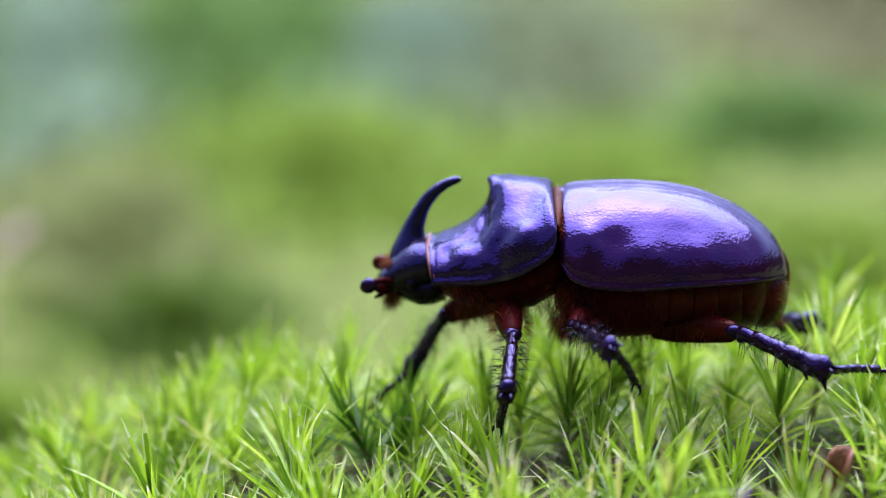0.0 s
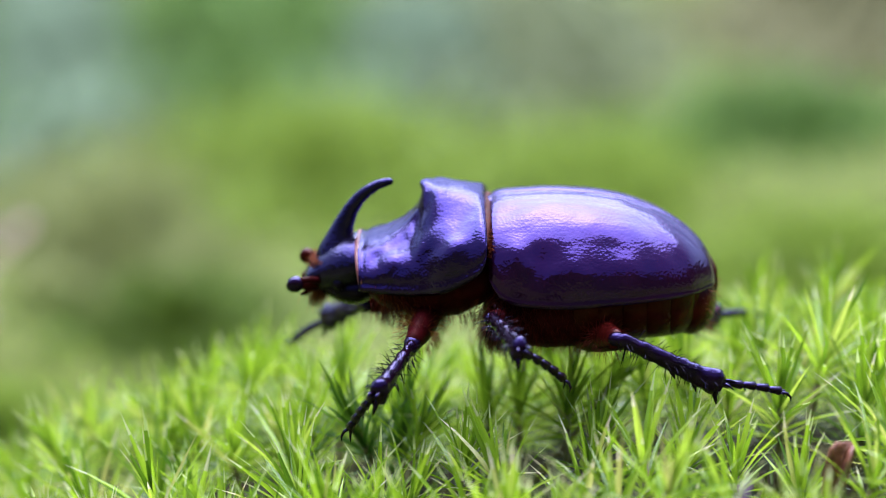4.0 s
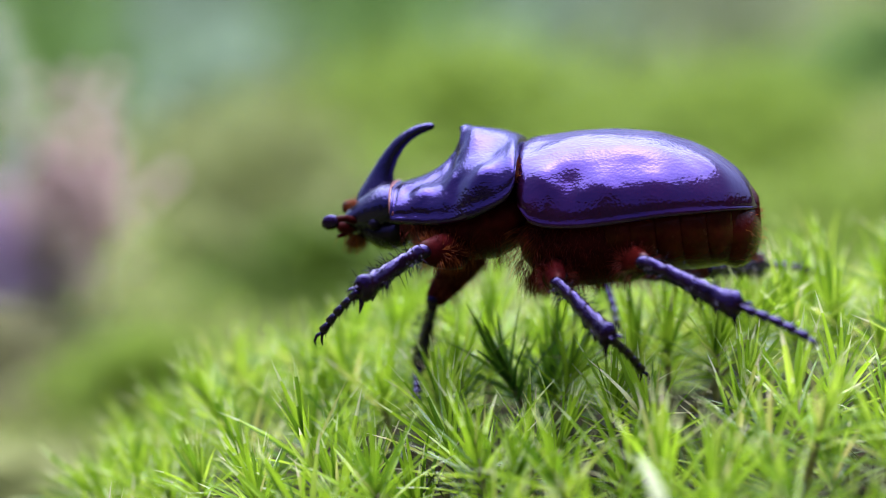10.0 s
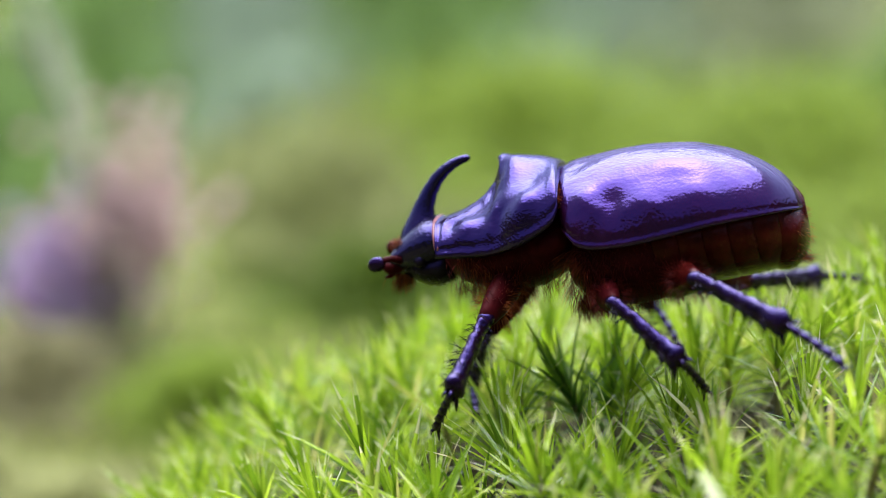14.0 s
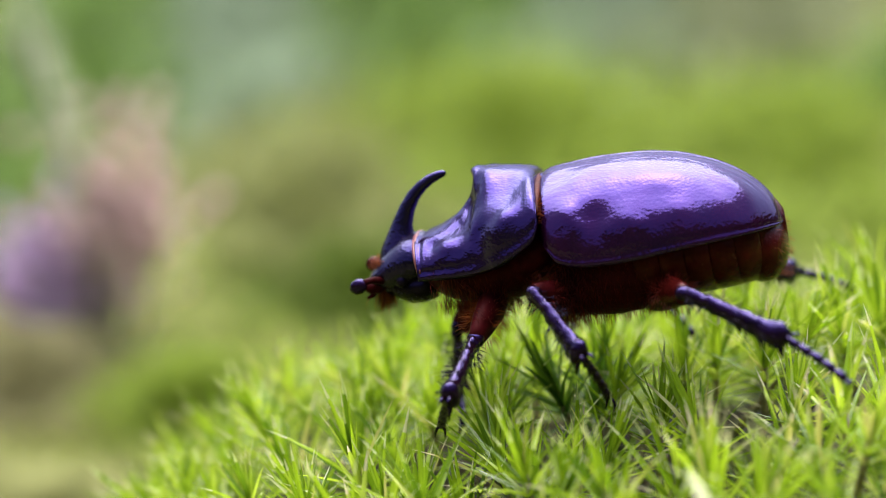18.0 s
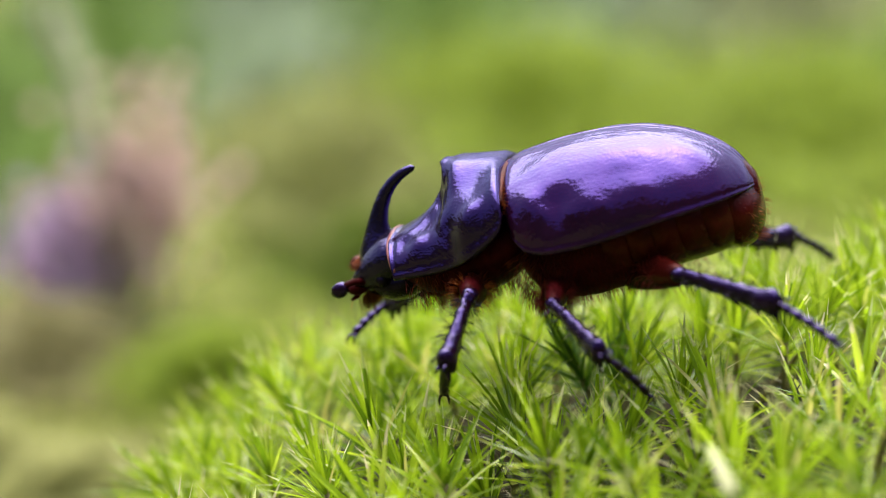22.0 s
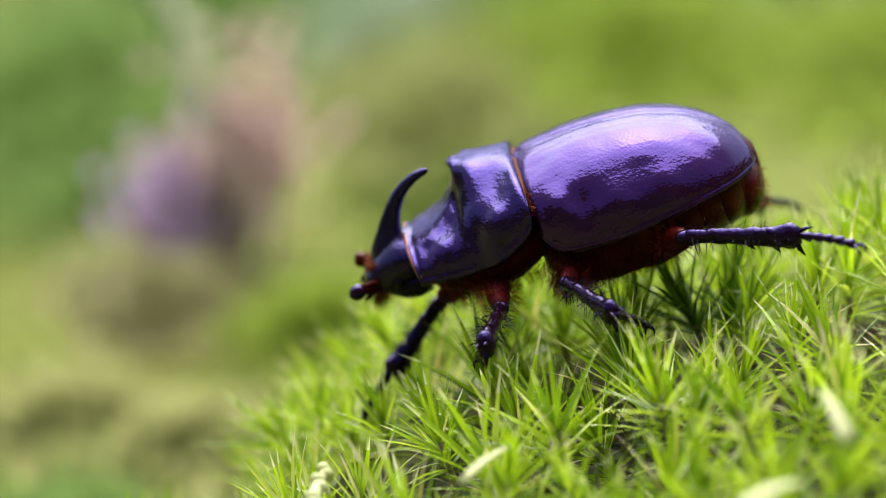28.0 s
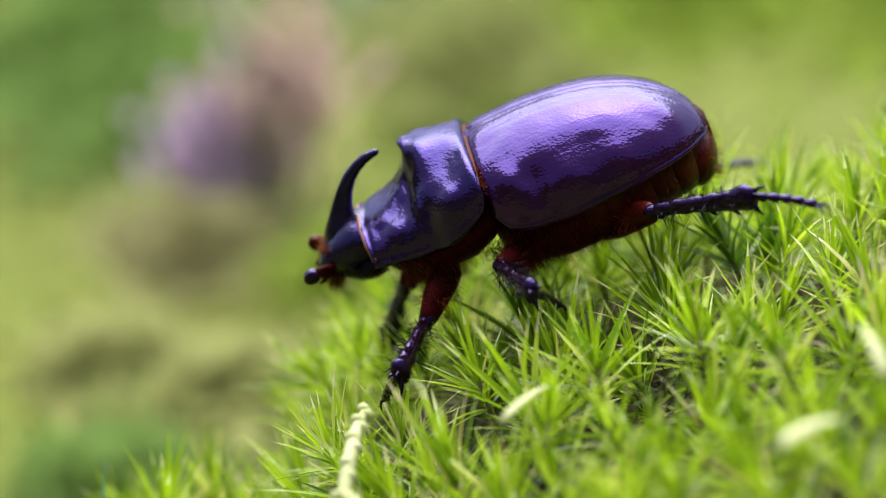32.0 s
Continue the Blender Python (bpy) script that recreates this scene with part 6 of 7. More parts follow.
    walk(legs["fore_far"][1], [(0, limb(-10.8, 3.1, -12.2, -14.7, 7.2, -18.4)), (1, limb(-10.9, 3.0, -12.4, -13.2, 7.5, -18.9)), (1.5, limb(-10.7, 3.0, -12.7, -12.5, 7.9, -19.1)), (2, limb(-9.8, 2.4, -13.8, -11.4, 7.9, -19.7)), (2.5, limb(-9.9, 2.6, -13.6, -11.4, 8.1, -19.6)), (4.5, limb(-11.6, 2.9, -9.9, -16.8, 8.7, -12.1)), (5, limb(-11.5, 2.6, -9.7, -17.2, 8.2, -11.8)), (6, limb(-11.1, 2.1, -11.5, -16.7, 2.3, -17.5)), (7, limb(-11.0, 4.1, -12.4, -14.6, 6.1, -19.5)), (7.5, limb(-10.5, 1.8, -12.6, -13.6, 6.4, -18.7)), (8, limb(-10.6, 4.1, -13.3, -13.4, 8.9, -19.2)), (9, limb(-9.6, 1.8, -13.5, -13.2, 6.7, -19.0)), (10, limb(-10.1, 3.7, -13.6, -12.9, 8.7, -19.5)), (11, limb(-9.7, 2.5, -13.6, -13.0, 8.1, -18.5)), (12, limb(-9.9, 2.2, -13.5, -13.2, 7.8, -18.6)), (13, limb(-10.2, 2.4, -13.2, -13.5, 8.3, -18.0)), (14, limb(-10.2, 2.9, -13.4, -13.4, 9.4, -17.5)), (14.5, limb(-10.4, 3.2, -13.3, -13.8, 9.3, -17.5)), (16.5, limb(-10.7, 3.8, -12.8, -12.5, 8.3, -19.4)), (17, limb(-10.8, 3.8, -12.8, -12.4, 8.5, -19.3)), (18, limb(-10.7, 4.3, -13.0, -12.4, 9.1, -19.4)), (19, limb(-10.6, 5.5, -13.1, -12.6, 9.9, -19.6)), (20, limb(-10.5, 6.3, -12.8, -12.4, 10.4, -19.6)), (21, limb(-10.9, 5.1, -12.5, -12.2, 11.7, -17.4)), (22, limb(-11.5, 2.0, -9.2, -16.7, 8.3, -10.4)), (22.5, limb(-11.4, 1.7, -8.9, -18.5, 5.9, -9.5)), (23, limb(-11.3, 1.6, -8.8, -19.5, 3.1, -9.5)), (24, limb(-11.7, 2.1, -9.8, -19.4, 2.6, -12.5)), (24.5, limb(-11.3, 2.0, -10.6, -18.5, 3.3, -14.7)), (26.5, limb(-11.6, 3.0, -11.1, -17.2, 8.9, -12.3)), (27, limb(-11.9, 3.5, -10.0, -18.9, 7.2, -11.7)), (27.5, limb(-11.6, 3.6, -11.0, -19.3, 1.9, -13.0)), (28, limb(-11.4, 3.2, -11.8, -18.0, 0.8, -15.7)), (28.5, limb(-11.1, 2.8, -11.8, -16.6, 5.6, -17.5)), (29, limb(-11.0, 2.9, -12.2, -16.1, 6.1, -17.7)), (29.5, limb(-10.9, 2.9, -12.5, -15.2, 7.2, -17.9)), (30, limb(-10.3, 2.9, -13.5, -15.0, 6.1, -19.2)), (30.5, limb(-10.2, 2.9, -13.5, -15.0, 6.4, -19.2)), (31, limb(-9.9, 2.8, -13.6, -14.6, 6.6, -19.3)), (31.5, limb(-9.8, 2.6, -13.8, -14.8, 5.6, -19.7)), (32, limb(-11.0, 3.3, -12.5, -15.2, 7.4, -18.1))])
    walk(legs["fore_far"][2], [(0, limb(-14.7, 7.2, -18.4, -18.8, 9.3, -22.6)), (1, limb(-13.2, 7.5, -18.9, -17.2, 10.1, -22.7)), (1.5, limb(-12.5, 7.9, -19.1, -16.4, 10.8, -22.9)), (2, limb(-11.4, 7.9, -19.7, -15.1, 11.4, -23.3)), (2.5, limb(-11.4, 8.1, -19.6, -14.5, 12.0, -23.4)), (4.5, limb(-16.8, 8.7, -12.1, -22.0, 10.7, -15.2)), (5, limb(-17.2, 8.2, -11.8, -22.7, 6.9, -14.3)), (6, limb(-16.7, 2.3, -17.5, -19.8, -1.4, -21.4)), (7, limb(-14.6, 6.1, -19.5, -16.7, 1.5, -23.4)), (7.5, limb(-13.6, 6.4, -18.7, -14.6, 2.1, -23.1)), (8, limb(-13.4, 8.9, -19.2, -13.3, 3.8, -22.6)), (9, limb(-13.2, 6.7, -19.0, -12.7, 1.6, -22.6)), (10, limb(-12.9, 8.7, -19.5, -12.6, 3.3, -22.5)), (11, limb(-13.0, 8.1, -18.5, -12.6, 2.9, -22.1)), (12, limb(-13.2, 7.8, -18.6, -12.4, 2.5, -21.8)), (13, limb(-13.5, 8.3, -18.0, -12.9, 3.0, -21.3)), (14, limb(-13.4, 9.4, -17.5, -12.9, 4.3, -21.1)), (14.5, limb(-13.8, 9.3, -17.5, -13.0, 4.5, -21.3)), (16.5, limb(-12.5, 8.3, -19.4, -11.9, 2.7, -22.1)), (17, limb(-12.4, 8.5, -19.3, -12.0, 3.2, -22.3)), (18, limb(-12.4, 9.1, -19.4, -11.7, 3.4, -22.2)), (19, limb(-12.6, 9.9, -19.6, -11.3, 4.5, -22.2)), (20, limb(-12.4, 10.4, -19.6, -10.9, 5.0, -22.2)), (21, limb(-12.2, 11.7, -17.4, -11.4, 6.0, -19.6)), (22, limb(-16.7, 8.3, -10.4, -20.0, 3.2, -12.0)), (22.5, limb(-18.5, 5.9, -9.5, -22.1, 0.8, -10.5)), (23, limb(-19.5, 3.1, -9.5, -21.5, -2.9, -9.9)), (24, limb(-19.4, 2.6, -12.5, -22.6, -2.8, -12.1)), (24.5, limb(-18.5, 3.3, -14.7, -21.1, -2.3, -14.5)), (26.5, limb(-17.2, 8.9, -12.3, -20.1, 3.5, -11.9)), (27, limb(-18.9, 7.2, -11.7, -25.0, 5.6, -12.7)), (27.5, limb(-19.3, 1.9, -13.0, -24.4, 0.0, -16.0)), (28, limb(-18.0, 0.8, -15.7, -22.7, 1.5, -19.9)), (28.5, limb(-16.6, 5.6, -17.5, -18.7, 9.9, -21.3)), (29, limb(-16.1, 6.1, -17.7, -18.3, 10.1, -21.8)), (29.5, limb(-15.2, 7.2, -17.9, -17.3, 11.2, -22.4)), (30, limb(-15.0, 6.1, -19.2, -16.2, 11.3, -22.4)), (30.5, limb(-15.0, 6.4, -19.2, -16.3, 11.5, -22.3)), (31, limb(-14.6, 6.6, -19.3, -16.1, 11.9, -22.3)), (31.5, limb(-14.8, 5.6, -19.7, -16.5, 10.7, -22.9)), (32, limb(-15.2, 7.4, -18.1, -18.4, 9.4, -23.2))])
    walk(legs["hind_far"][0], [(0, limb(7.8, 4.0, -11.4, 16.6, 3.3, -13.0)), (1, limb(7.8, 4.0, -11.4, 16.7, 3.6, -12.2)), (1.5, limb(7.8, 4.0, -11.4, 16.7, 3.5, -11.9)), (2, limb(7.8, 4.0, -11.4, 16.7, 3.7, -12.5)), (2.5, limb(7.8, 4.0, -11.4, 16.7, 3.6, -12.6)), (4.5, limb(7.8, 4.0, -11.4, 16.7, 2.7, -12.4)), (5, limb(7.8, 4.0, -11.4, 16.7, 3.0, -11.9)), (6, limb(7.8, 4.0, -11.4, 16.3, 6.6, -13.0)), (7, limb(7.8, 4.0, -11.4, 15.0, 8.7, -13.9)), (7.5, limb(7.8, 4.0, -11.4, 14.9, 9.2, -13.4)), (8, limb(7.8, 4.0, -11.4, 15.3, 8.8, -13.0)), (9, limb(7.8, 4.0, -11.4, 15.1, 8.9, -13.5)), (10, limb(7.8, 4.0, -11.4, 15.1, 8.9, -13.5)), (11, limb(7.8, 4.0, -11.4, 14.6, 9.4, -13.8)), (12, limb(7.8, 4.0, -11.4, 14.8, 9.2, -13.5)), (13, limb(7.8, 4.0, -11.4, 14.1, 10.0, -13.5)), (14, limb(7.8, 4.0, -11.4, 13.9, 10.2, -13.9)), (14.5, limb(7.8, 4.0, -11.4, 13.6, 10.4, -13.9)), (16.5, limb(7.8, 4.0, -11.4, 13.7, 10.6, -13.0)), (17, limb(7.8, 4.0, -11.4, 13.7, 10.5, -13.0)), (18, limb(7.8, 4.0, -11.4, 14.3, 10.1, -13.1)), (19, limb(7.8, 4.0, -11.4, 14.7, 9.5, -13.2)), (20, limb(7.8, 4.0, -11.4, 14.9, 9.3, -13.0)), (21, limb(7.8, 4.0, -11.4, 14.6, 9.5, -13.3)), (22, limb(7.8, 4.0, -11.4, 13.4, 10.6, -13.7)), (22.5, limb(7.8, 4.0, -11.4, 10.6, 12.4, -13.3)), (23, limb(7.8, 4.0, -11.4, 10.5, 12.0, -14.3)), (24, limb(7.8, 4.0, -11.4, 11.1, 11.6, -14.8)), (24.5, limb(7.8, 4.0, -11.4, 12.3, 10.5, -15.5)), (26.5, limb(7.8, 4.0, -11.4, 14.7, 7.7, -15.8)), (27, limb(7.8, 4.0, -11.4, 14.6, 7.1, -16.4)), (27.5, limb(7.8, 4.0, -11.4, 16.0, 6.4, -14.5)), (28, limb(7.8, 4.0, -11.4, 14.7, 9.2, -13.8)), (28.5, limb(7.8, 4.0, -11.4, 13.9, 9.7, -14.9)), (29, limb(7.8, 4.0, -11.4, 13.4, 10.2, -14.6)), (29.5, limb(7.8, 4.0, -11.4, 12.7, 10.8, -14.5)), (30, limb(7.8, 4.0, -11.4, 13.2, 10.4, -14.4)), (30.5, limb(7.8, 4.0, -11.4, 13.2, 10.4, -14.6)), (31, limb(7.8, 4.0, -11.4, 13.6, 10.3, -14.5)), (31.5, limb(7.8, 4.0, -11.4, 13.6, 10.0, -14.7)), (32, limb(7.8, 4.0, -11.4, 12.6, 10.8, -15.0))])
    walk(legs["hind_far"][1], [(0, limb(16.6, 3.3, -13.0, 23.8, 10.3, -14.5)), (1, limb(16.7, 3.6, -12.2, 24.9, 9.2, -13.6)), (1.5, limb(16.7, 3.5, -11.9, 21.5, 12.2, -14.3)), (2, limb(16.7, 3.7, -12.5, 20.8, 12.5, -14.8)), (2.5, limb(16.7, 3.6, -12.6, 21.0, 12.3, -15.2)), (4.5, limb(16.7, 2.7, -12.4, 21.7, 11.1, -14.2)), (5, limb(16.7, 3.0, -11.9, 23.1, 10.6, -13.5)), (6, limb(16.3, 6.6, -13.0, 20.0, 15.7, -15.0)), (7, limb(15.0, 8.7, -13.9, 20.2, 17.1, -15.2)), (7.5, limb(14.9, 9.2, -13.4, 19.9, 17.8, -14.8)), (8, limb(15.3, 8.8, -13.0, 19.5, 17.7, -13.9)), (9, limb(15.1, 8.9, -13.5, 20.3, 17.3, -13.5)), (10, limb(15.1, 8.9, -13.5, 19.5, 17.8, -13.8)), (11, limb(14.6, 9.4, -13.8, 19.0, 18.4, -14.1)), (12, limb(14.8, 9.2, -13.5, 20.1, 17.8, -14.6)), (13, limb(14.1, 10.0, -13.5, 19.8, 18.1, -14.5)), (14, limb(13.9, 10.2, -13.9, 19.8, 18.1, -15.0)), (14.5, limb(13.6, 10.4, -13.9, 19.6, 18.3, -15.0)), (16.5, limb(13.7, 10.6, -13.0, 19.3, 18.8, -14.5)), (17, limb(13.7, 10.5, -13.0, 19.4, 18.7, -14.5)), (18, limb(14.3, 10.1, -13.1, 19.9, 18.0, -15.0)), (19, limb(14.7, 9.5, -13.2, 20.9, 16.6, -16.1)), (20, limb(14.9, 9.3, -13.0, 21.0, 16.5, -16.4)), (21, limb(14.6, 9.5, -13.3, 20.6, 16.9, -16.5)), (22, limb(13.4, 10.6, -13.7, 19.8, 17.9, -16.3)), (22.5, limb(10.6, 12.4, -13.3, 16.4, 19.6, -16.9)), (23, limb(10.5, 12.0, -14.3, 15.5, 19.5, -18.9)), (24, limb(11.1, 11.6, -14.8, 16.8, 18.0, -20.1)), (24.5, limb(12.3, 10.5, -15.5, 18.2, 17.2, -20.3)), (26.5, limb(14.7, 7.7, -15.8, 20.5, 13.8, -21.3)), (27, limb(14.6, 7.1, -16.4, 20.7, 13.8, -20.8)), (27.5, limb(16.0, 6.4, -14.5, 19.6, 15.2, -17.2)), (28, limb(14.7, 9.2, -13.8, 20.2, 16.5, -18.1)), (28.5, limb(13.9, 9.7, -14.9, 19.5, 16.7, -19.2)), (29, limb(13.4, 10.2, -14.6, 19.8, 16.6, -18.9)), (29.5, limb(12.7, 10.8, -14.5, 17.6, 18.6, -18.5)), (30, limb(13.2, 10.4, -14.4, 18.4, 18.3, -17.9)), (30.5, limb(13.2, 10.4, -14.6, 18.4, 18.2, -18.2)), (31, limb(13.6, 10.3, -14.5, 18.7, 18.1, -18.2)), (31.5, limb(13.6, 10.0, -14.7, 18.2, 18.0, -18.6)), (32, limb(12.6, 10.8, -15.0, 18.9, 17.5, -18.3))])
    walk(legs["hind_far"][2], [(0, limb(23.8, 10.3, -14.5, 26.4, 16.5, -17.5)), (1, limb(24.9, 9.2, -13.6, 26.6, 15.3, -17.3)), (1.5, limb(21.5, 12.2, -14.3, 24.2, 17.9, -17.9)), (2, limb(20.8, 12.5, -14.8, 22.7, 18.7, -18.2)), (2.5, limb(21.0, 12.3, -15.2, 23.8, 18.2, -18.7)), (4.5, limb(21.7, 11.1, -14.2, 26.6, 16.5, -15.5)), (5, limb(23.1, 10.6, -13.5, 27.3, 16.5, -15.2)), (6, limb(20.0, 15.7, -15.0, 23.7, 21.8, -17.1)), (7, limb(20.2, 17.1, -15.2, 23.6, 23.6, -16.6)), (7.5, limb(19.9, 17.8, -14.8, 22.5, 24.6, -15.8)), (8, limb(19.5, 17.7, -13.9, 22.3, 24.6, -14.7)), (9, limb(20.3, 17.3, -13.5, 23.2, 24.1, -14.4)), (10, limb(19.5, 17.8, -13.8, 24.5, 23.0, -15.3)), (11, limb(19.0, 18.4, -14.1, 24.5, 23.0, -15.9)), (12, limb(20.1, 17.8, -14.6, 24.7, 22.9, -16.5)), (13, limb(19.8, 18.1, -14.5, 24.3, 23.6, -16.8)), (14, limb(19.8, 18.1, -15.0, 24.2, 23.8, -16.8)), (14.5, limb(19.6, 18.3, -15.0, 24.2, 23.7, -17.5)), (16.5, limb(19.3, 18.8, -14.5, 25.3, 21.8, -17.8)), (17, limb(19.4, 18.7, -14.5, 25.4, 21.7, -17.7)), (18, limb(19.9, 18.0, -15.0, 25.3, 21.8, -18.5)), (19, limb(20.9, 16.6, -16.1, 24.7, 22.4, -19.0)), (20, limb(21.0, 16.5, -16.4, 25.2, 22.1, -19.0)), (21, limb(20.6, 16.9, -16.5, 25.1, 22.2, -19.2)), (22, limb(19.8, 17.9, -16.3, 22.3, 23.4, -20.6)), (22.5, limb(16.4, 19.6, -16.9, 19.3, 24.8, -21.3)), (23, limb(15.5, 19.5, -18.9, 17.7, 25.0, -23.5)), (24, limb(16.8, 18.0, -20.1, 20.9, 23.0, -23.6)), (24.5, limb(18.2, 17.2, -20.3, 21.4, 23.1, -23.2)), (26.5, limb(20.5, 13.8, -21.3, 25.6, 17.4, -25.2)), (27, limb(20.7, 13.8, -20.8, 25.9, 17.3, -24.7)), (27.5, limb(19.6, 15.2, -17.2, 24.8, 17.7, -21.6)), (28, limb(20.2, 16.5, -18.1, 23.6, 21.5, -22.1)), (28.5, limb(19.5, 16.7, -19.2, 21.7, 22.4, -23.3)), (29, limb(19.8, 16.6, -18.9, 21.6, 22.9, -22.5)), (29.5, limb(17.6, 18.6, -18.5, 20.4, 24.8, -21.4)), (30, limb(18.4, 18.3, -17.9, 21.4, 24.3, -21.0)), (30.5, limb(18.4, 18.2, -18.2, 22.1, 23.8, -21.5)), (31, limb(18.7, 18.1, -18.2, 22.6, 23.6, -21.1)), (31.5, limb(18.2, 18.0, -18.6, 23.2, 22.5, -21.8)), (32, limb(18.9, 17.5, -18.3, 25.0, 20.8, -21.3))])
    walk(legs["mid_far"][0], [(0, limb(2.0, 4.6, -11.0, -0.6, 11.6, -9.8)), (1, limb(2.0, 4.6, -11.0, 0.2, 11.9, -10.3)), (1.5, limb(2.0, 4.6, -11.0, 1.1, 12.1, -10.6)), (2, limb(2.0, 4.6, -11.0, 1.3, 12.1, -10.7)), (2.5, limb(2.0, 4.6, -11.0, 1.6, 12.1, -11.0)), (4.5, limb(2.0, 4.6, -11.0, 1.7, 12.1, -11.0)), (5, limb(2.0, 4.6, -11.0, 1.7, 12.1, -11.0)), (6, limb(2.0, 4.6, -11.0, 1.6, 12.1, -11.2)), (7, limb(2.0, 4.6, -11.0, 1.8, 12.1, -11.7)), (7.5, limb(2.0, 4.6, -11.0, 2.0, 12.1, -11.5)), (8, limb(2.0, 4.6, -11.0, 2.2, 12.1, -11.6)), (9, limb(2.0, 4.6, -11.0, -0.0, 11.6, -9.0)), (10, limb(2.0, 4.6, -11.0, 0.2, 11.6, -8.7)), (11, limb(2.0, 4.6, -11.0, -0.4, 11.6, -9.4)), (12, limb(2.0, 4.6, -11.0, -0.1, 11.6, -10.0)), (13, limb(2.0, 4.6, -11.0, 0.3, 11.7, -10.2)), (14, limb(2.0, 4.6, -11.0, 0.4, 11.8, -10.6)), (14.5, limb(2.0, 4.6, -11.0, 1.4, 12.1, -10.8)), (16.5, limb(2.0, 4.6, -11.0, 1.7, 12.1, -10.8)), (17, limb(2.0, 4.6, -11.0, 1.8, 12.1, -11.1)), (18, limb(2.0, 4.6, -11.0, 2.2, 12.1, -11.4)), (19, limb(2.0, 4.6, -11.0, 2.1, 12.1, -11.2)), (20, limb(2.0, 4.6, -11.0, 0.2, 11.6, -9.1)), (21, limb(2.0, 4.6, -11.0, 0.8, 11.8, -9.3)), (22, limb(2.0, 4.6, -11.0, 1.5, 12.0, -10.2)), (22.5, limb(2.0, 4.6, -11.0, 1.6, 12.0, -10.4)), (23, limb(2.0, 4.6, -11.0, 2.1, 12.1, -10.9)), (24, limb(2.0, 4.6, -11.0, 3.0, 12.1, -10.9)), (24.5, limb(2.0, 4.6, -11.0, 3.0, 12.1, -10.9)), (26.5, limb(2.0, 4.6, -11.0, 3.0, 12.1, -11.6)), (27, limb(2.0, 4.6, -11.0, 3.3, 12.0, -11.3)), (27.5, limb(2.0, 4.6, -11.0, 2.7, 12.2, -10.9)), (28, limb(2.0, 4.6, -11.0, 1.3, 12.1, -10.2)), (28.5, limb(2.0, 4.6, -11.0, 0.8, 12.0, -11.2)), (29, limb(2.0, 4.6, -11.0, 1.6, 12.0, -11.3)), (29.5, limb(2.0, 4.6, -11.0, 0.1, 11.8, -10.3)), (30, limb(2.0, 4.6, -11.0, 1.1, 12.1, -10.7)), (30.5, limb(2.0, 4.6, -11.0, 1.3, 12.0, -11.1)), (31, limb(2.0, 4.6, -11.0, 1.6, 12.0, -11.3)), (31.5, limb(2.0, 4.6, -11.0, 0.3, 11.8, -10.2)), (32, limb(2.0, 4.6, -11.0, -0.0, 11.9, -10.4))])
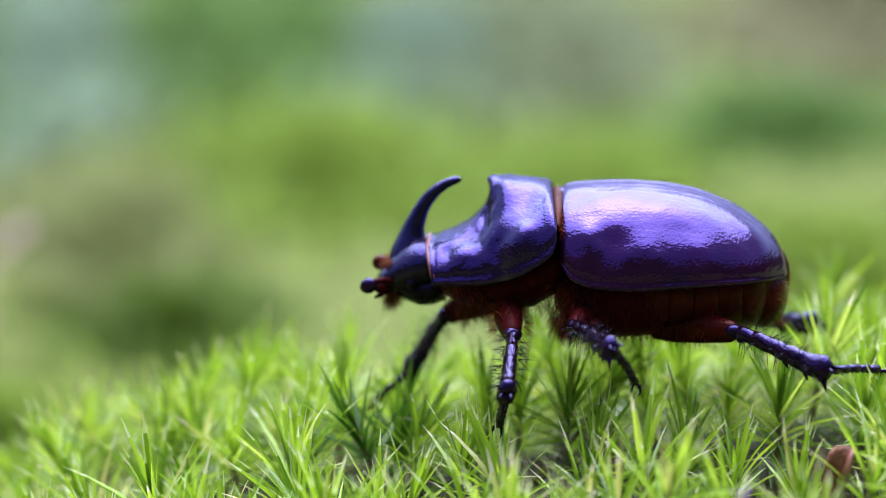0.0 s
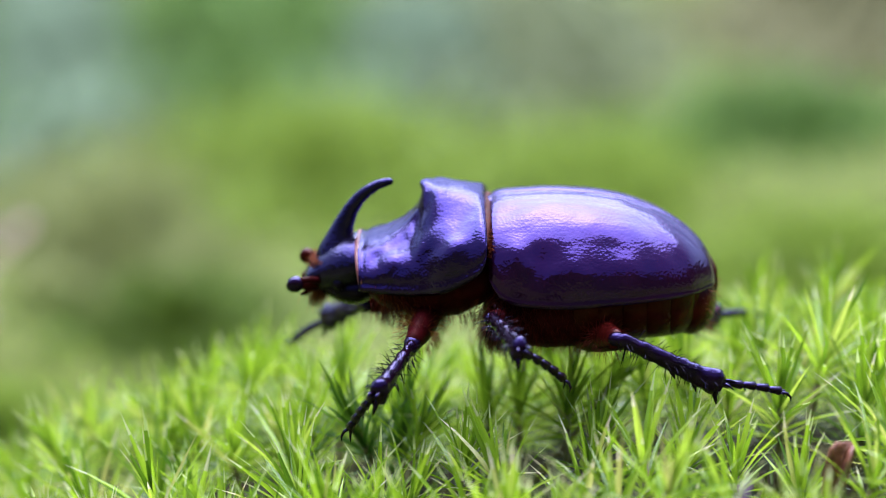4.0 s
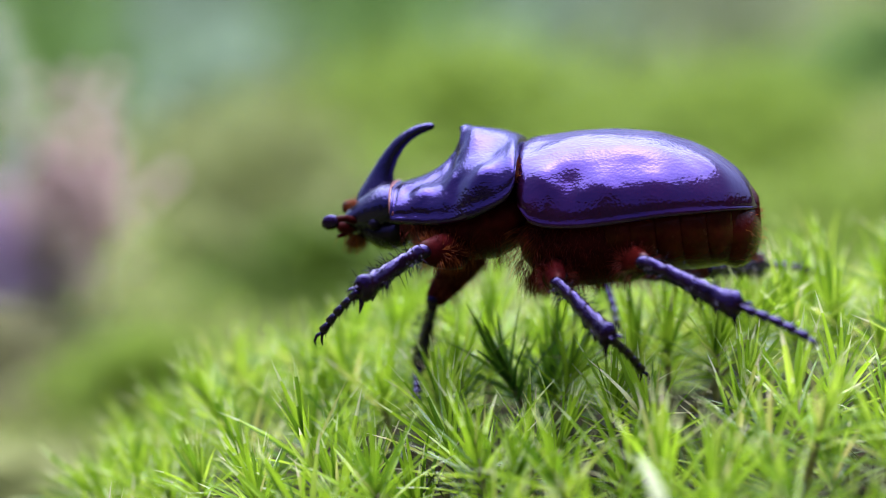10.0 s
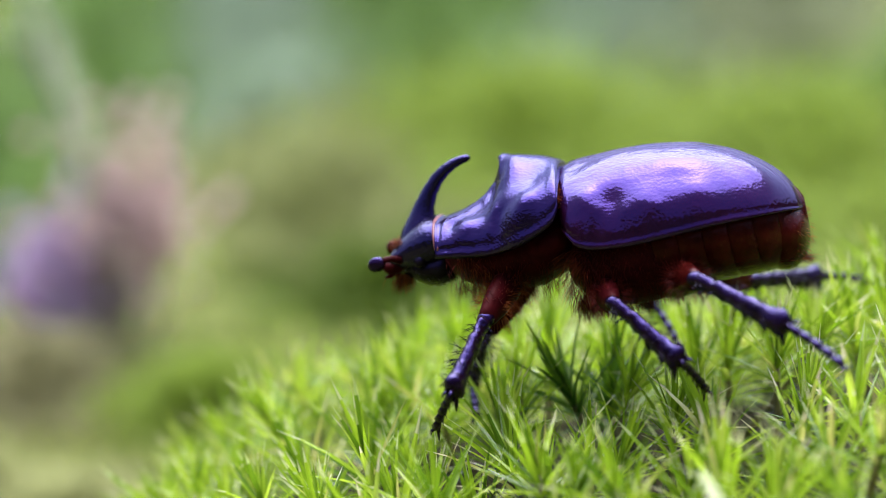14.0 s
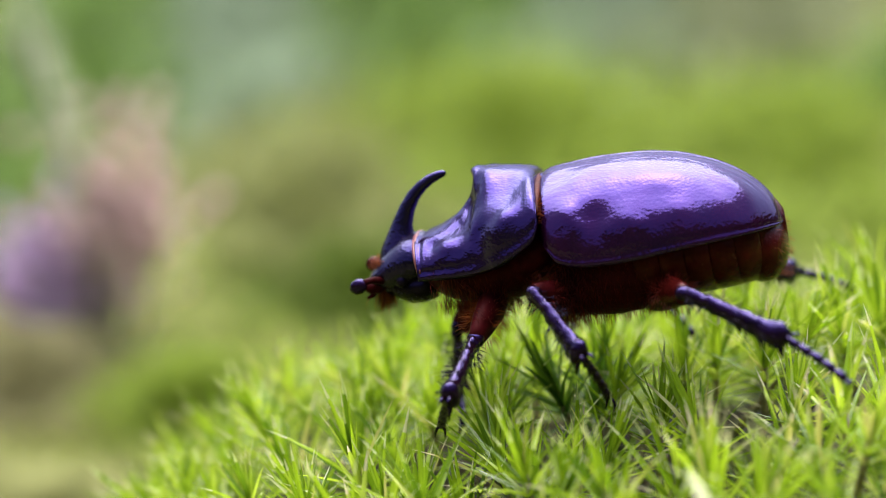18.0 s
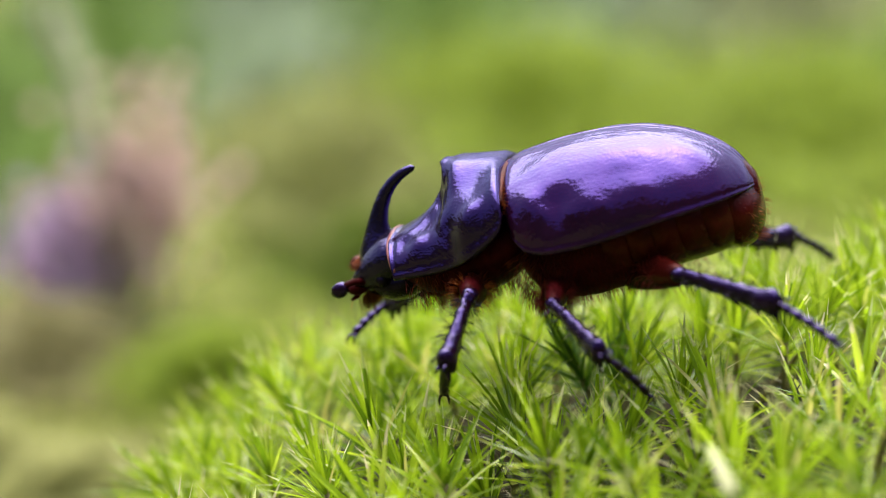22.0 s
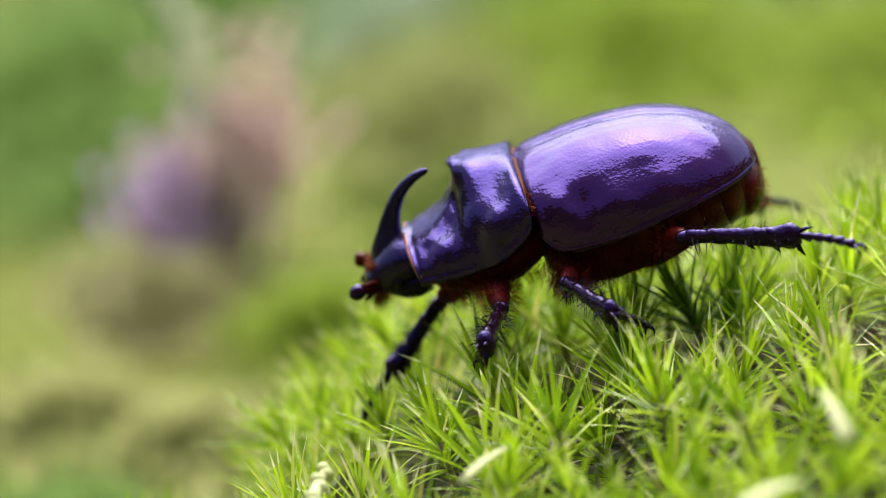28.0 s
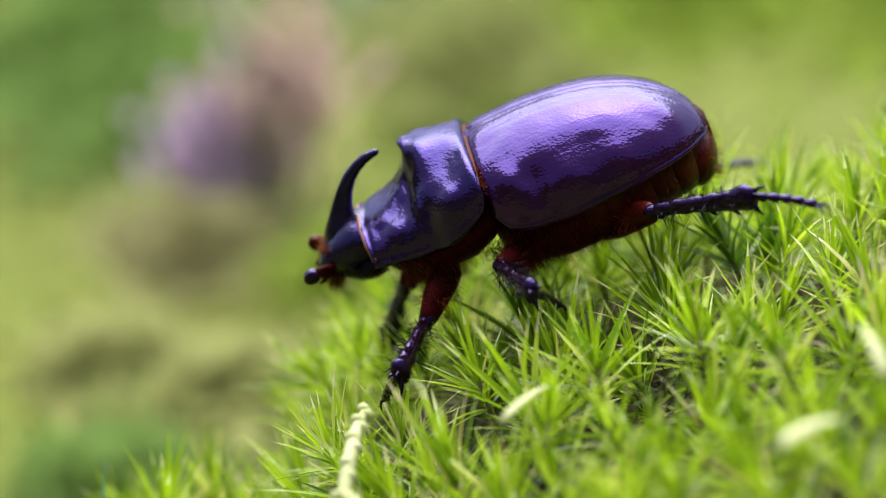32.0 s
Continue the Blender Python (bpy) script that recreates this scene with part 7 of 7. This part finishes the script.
    walk(legs["mid_far"][1], [(0, limb(-0.6, 11.6, -9.8, 2.6, 17.9, -14.0)), (1, limb(0.2, 11.9, -10.3, 3.7, 17.9, -14.8)), (1.5, limb(1.1, 12.1, -10.6, 4.7, 18.2, -14.6)), (2, limb(1.3, 12.1, -10.7, 5.2, 18.2, -14.6)), (2.5, limb(1.6, 12.1, -11.0, 5.8, 17.5, -15.3)), (4.5, limb(1.7, 12.1, -11.0, 6.2, 17.4, -15.2)), (5, limb(1.7, 12.1, -11.0, 6.0, 17.0, -15.8)), (6, limb(1.6, 12.1, -11.2, 6.2, 17.0, -15.9)), (7, limb(1.8, 12.1, -11.7, 6.7, 16.6, -16.5)), (7.5, limb(2.0, 12.1, -11.5, 6.9, 16.3, -16.5)), (8, limb(2.2, 12.1, -11.6, 7.2, 16.2, -16.6)), (9, limb(-0.0, 11.6, -9.0, 4.6, 16.8, -13.3)), (10, limb(0.2, 11.6, -8.7, 4.6, 16.4, -13.8)), (11, limb(-0.4, 11.6, -9.4, 3.5, 17.1, -14.0)), (12, limb(-0.1, 11.6, -10.0, 3.5, 17.5, -14.6)), (13, limb(0.3, 11.7, -10.2, 3.5, 17.7, -14.8)), (14, limb(0.4, 11.8, -10.6, 3.9, 18.3, -14.4)), (14.5, limb(1.4, 12.1, -10.8, 5.2, 18.2, -14.7)), (16.5, limb(1.7, 12.1, -10.8, 5.7, 18.2, -14.3)), (17, limb(1.8, 12.1, -11.1, 5.7, 18.5, -14.4)), (18, limb(2.2, 12.1, -11.4, 6.5, 18.3, -14.7)), (19, limb(2.1, 12.1, -11.2, 6.2, 18.3, -14.8)), (20, limb(0.2, 11.6, -9.1, 3.3, 19.2, -10.9)), (21, limb(0.8, 11.8, -9.3, 3.7, 19.0, -11.6)), (22, limb(1.5, 12.0, -10.2, 5.3, 18.5, -13.2)), (22.5, limb(1.6, 12.0, -10.4, 5.8, 18.5, -13.4)), (23, limb(2.1, 12.1, -10.9, 6.9, 18.1, -13.8)), (24, limb(3.0, 12.1, -10.9, 8.0, 17.7, -14.0)), (24.5, limb(3.0, 12.1, -10.9, 8.0, 17.8, -14.0)), (26.5, limb(3.0, 12.1, -11.6, 7.9, 18.0, -14.4)), (27, limb(3.3, 12.0, -11.3, 8.2, 17.8, -14.5)), (27.5, limb(2.7, 12.2, -10.9, 7.7, 17.7, -13.8)), (28, limb(1.3, 12.1, -10.2, 5.8, 18.6, -12.6)), (28.5, limb(0.8, 12.0, -11.2, 4.6, 18.8, -13.8)), (29, limb(1.6, 12.0, -11.3, 5.2, 19.1, -13.1)), (29.5, limb(0.1, 11.8, -10.3, 3.8, 18.7, -12.7)), (30, limb(1.1, 12.1, -10.7, 4.6, 19.1, -13.1)), (30.5, limb(1.3, 12.0, -11.1, 4.9, 19.3, -12.8)), (31, limb(1.6, 12.0, -11.3, 5.0, 19.3, -12.8)), (31.5, limb(0.3, 11.8, -10.2, 3.7, 19.0, -12.2)), (32, limb(-0.0, 11.9, -10.4, 3.4, 18.5, -13.7))])
    walk(legs["mid_far"][2], [(0, limb(2.6, 17.9, -14.0, 5.1, 13.4, -18.9)), (1, limb(3.7, 17.9, -14.8, 6.4, 13.2, -19.2)), (1.5, limb(4.7, 18.2, -14.6, 7.5, 13.6, -18.9)), (2, limb(5.2, 18.2, -14.6, 8.0, 13.8, -18.9)), (2.5, limb(5.8, 17.5, -15.3, 8.3, 12.5, -19.6)), (4.5, limb(6.2, 17.4, -15.2, 8.3, 12.1, -19.4)), (5, limb(6.0, 17.0, -15.8, 8.3, 11.7, -19.7)), (6, limb(6.2, 17.0, -15.9, 8.3, 11.6, -19.7)), (7, limb(6.7, 16.6, -16.5, 8.5, 10.9, -20.2)), (7.5, limb(6.9, 16.3, -16.5, 8.7, 10.8, -20.3)), (8, limb(7.2, 16.2, -16.6, 8.8, 10.6, -20.4)), (9, limb(4.6, 16.8, -13.3, 6.2, 12.0, -18.2)), (10, limb(4.6, 16.4, -13.8, 5.9, 11.6, -18.7)), (11, limb(3.5, 17.1, -14.0, 5.2, 12.6, -19.0)), (12, limb(3.5, 17.5, -14.6, 5.2, 13.1, -19.8)), (13, limb(3.5, 17.7, -14.8, 5.5, 13.7, -20.3)), (14, limb(3.9, 18.3, -14.4, 6.0, 14.8, -20.1)), (14.5, limb(5.2, 18.2, -14.7, 7.3, 14.3, -20.0)), (16.5, limb(5.7, 18.2, -14.3, 8.3, 14.4, -19.7)), (17, limb(5.7, 18.5, -14.4, 8.5, 15.0, -19.7)), (18, limb(6.5, 18.3, -14.7, 10.1, 15.2, -19.9)), (19, limb(6.2, 18.3, -14.8, 9.7, 15.4, -20.1)), (20, limb(3.3, 19.2, -10.9, 5.6, 14.6, -15.8)), (21, limb(3.7, 19.0, -11.6, 6.7, 14.4, -16.0)), (22, limb(5.3, 18.5, -13.2, 8.2, 13.1, -16.6)), (22.5, limb(5.8, 18.5, -13.4, 7.9, 13.0, -17.3)), (23, limb(6.9, 18.1, -13.8, 9.2, 12.8, -17.7)), (24, limb(8.0, 17.7, -14.0, 10.0, 12.2, -17.7)), (24.5, limb(8.0, 17.8, -14.0, 10.3, 12.3, -17.8)), (26.5, limb(7.9, 18.0, -14.4, 10.2, 12.6, -18.1)), (27, limb(8.2, 17.8, -14.5, 11.0, 12.4, -18.0)), (27.5, limb(7.7, 17.7, -13.8, 11.5, 12.6, -16.9)), (28, limb(5.8, 18.6, -12.6, 7.6, 12.6, -16.3)), (28.5, limb(4.6, 18.8, -13.8, 6.4, 13.2, -17.5)), (29, limb(5.2, 19.1, -13.1, 8.3, 14.3, -17.3)), (29.5, limb(3.8, 18.7, -12.7, 8.4, 15.3, -16.8)), (30, limb(4.6, 19.1, -13.1, 9.6, 15.3, -16.3)), (30.5, limb(4.9, 19.3, -12.8, 8.0, 14.2, -16.6)), (31, limb(5.0, 19.3, -12.8, 8.2, 14.4, -16.7)), (31.5, limb(3.7, 19.0, -12.2, 7.3, 14.9, -16.5)), (32, limb(3.4, 18.5, -13.7, 5.9, 14.0, -18.4))])


motions()
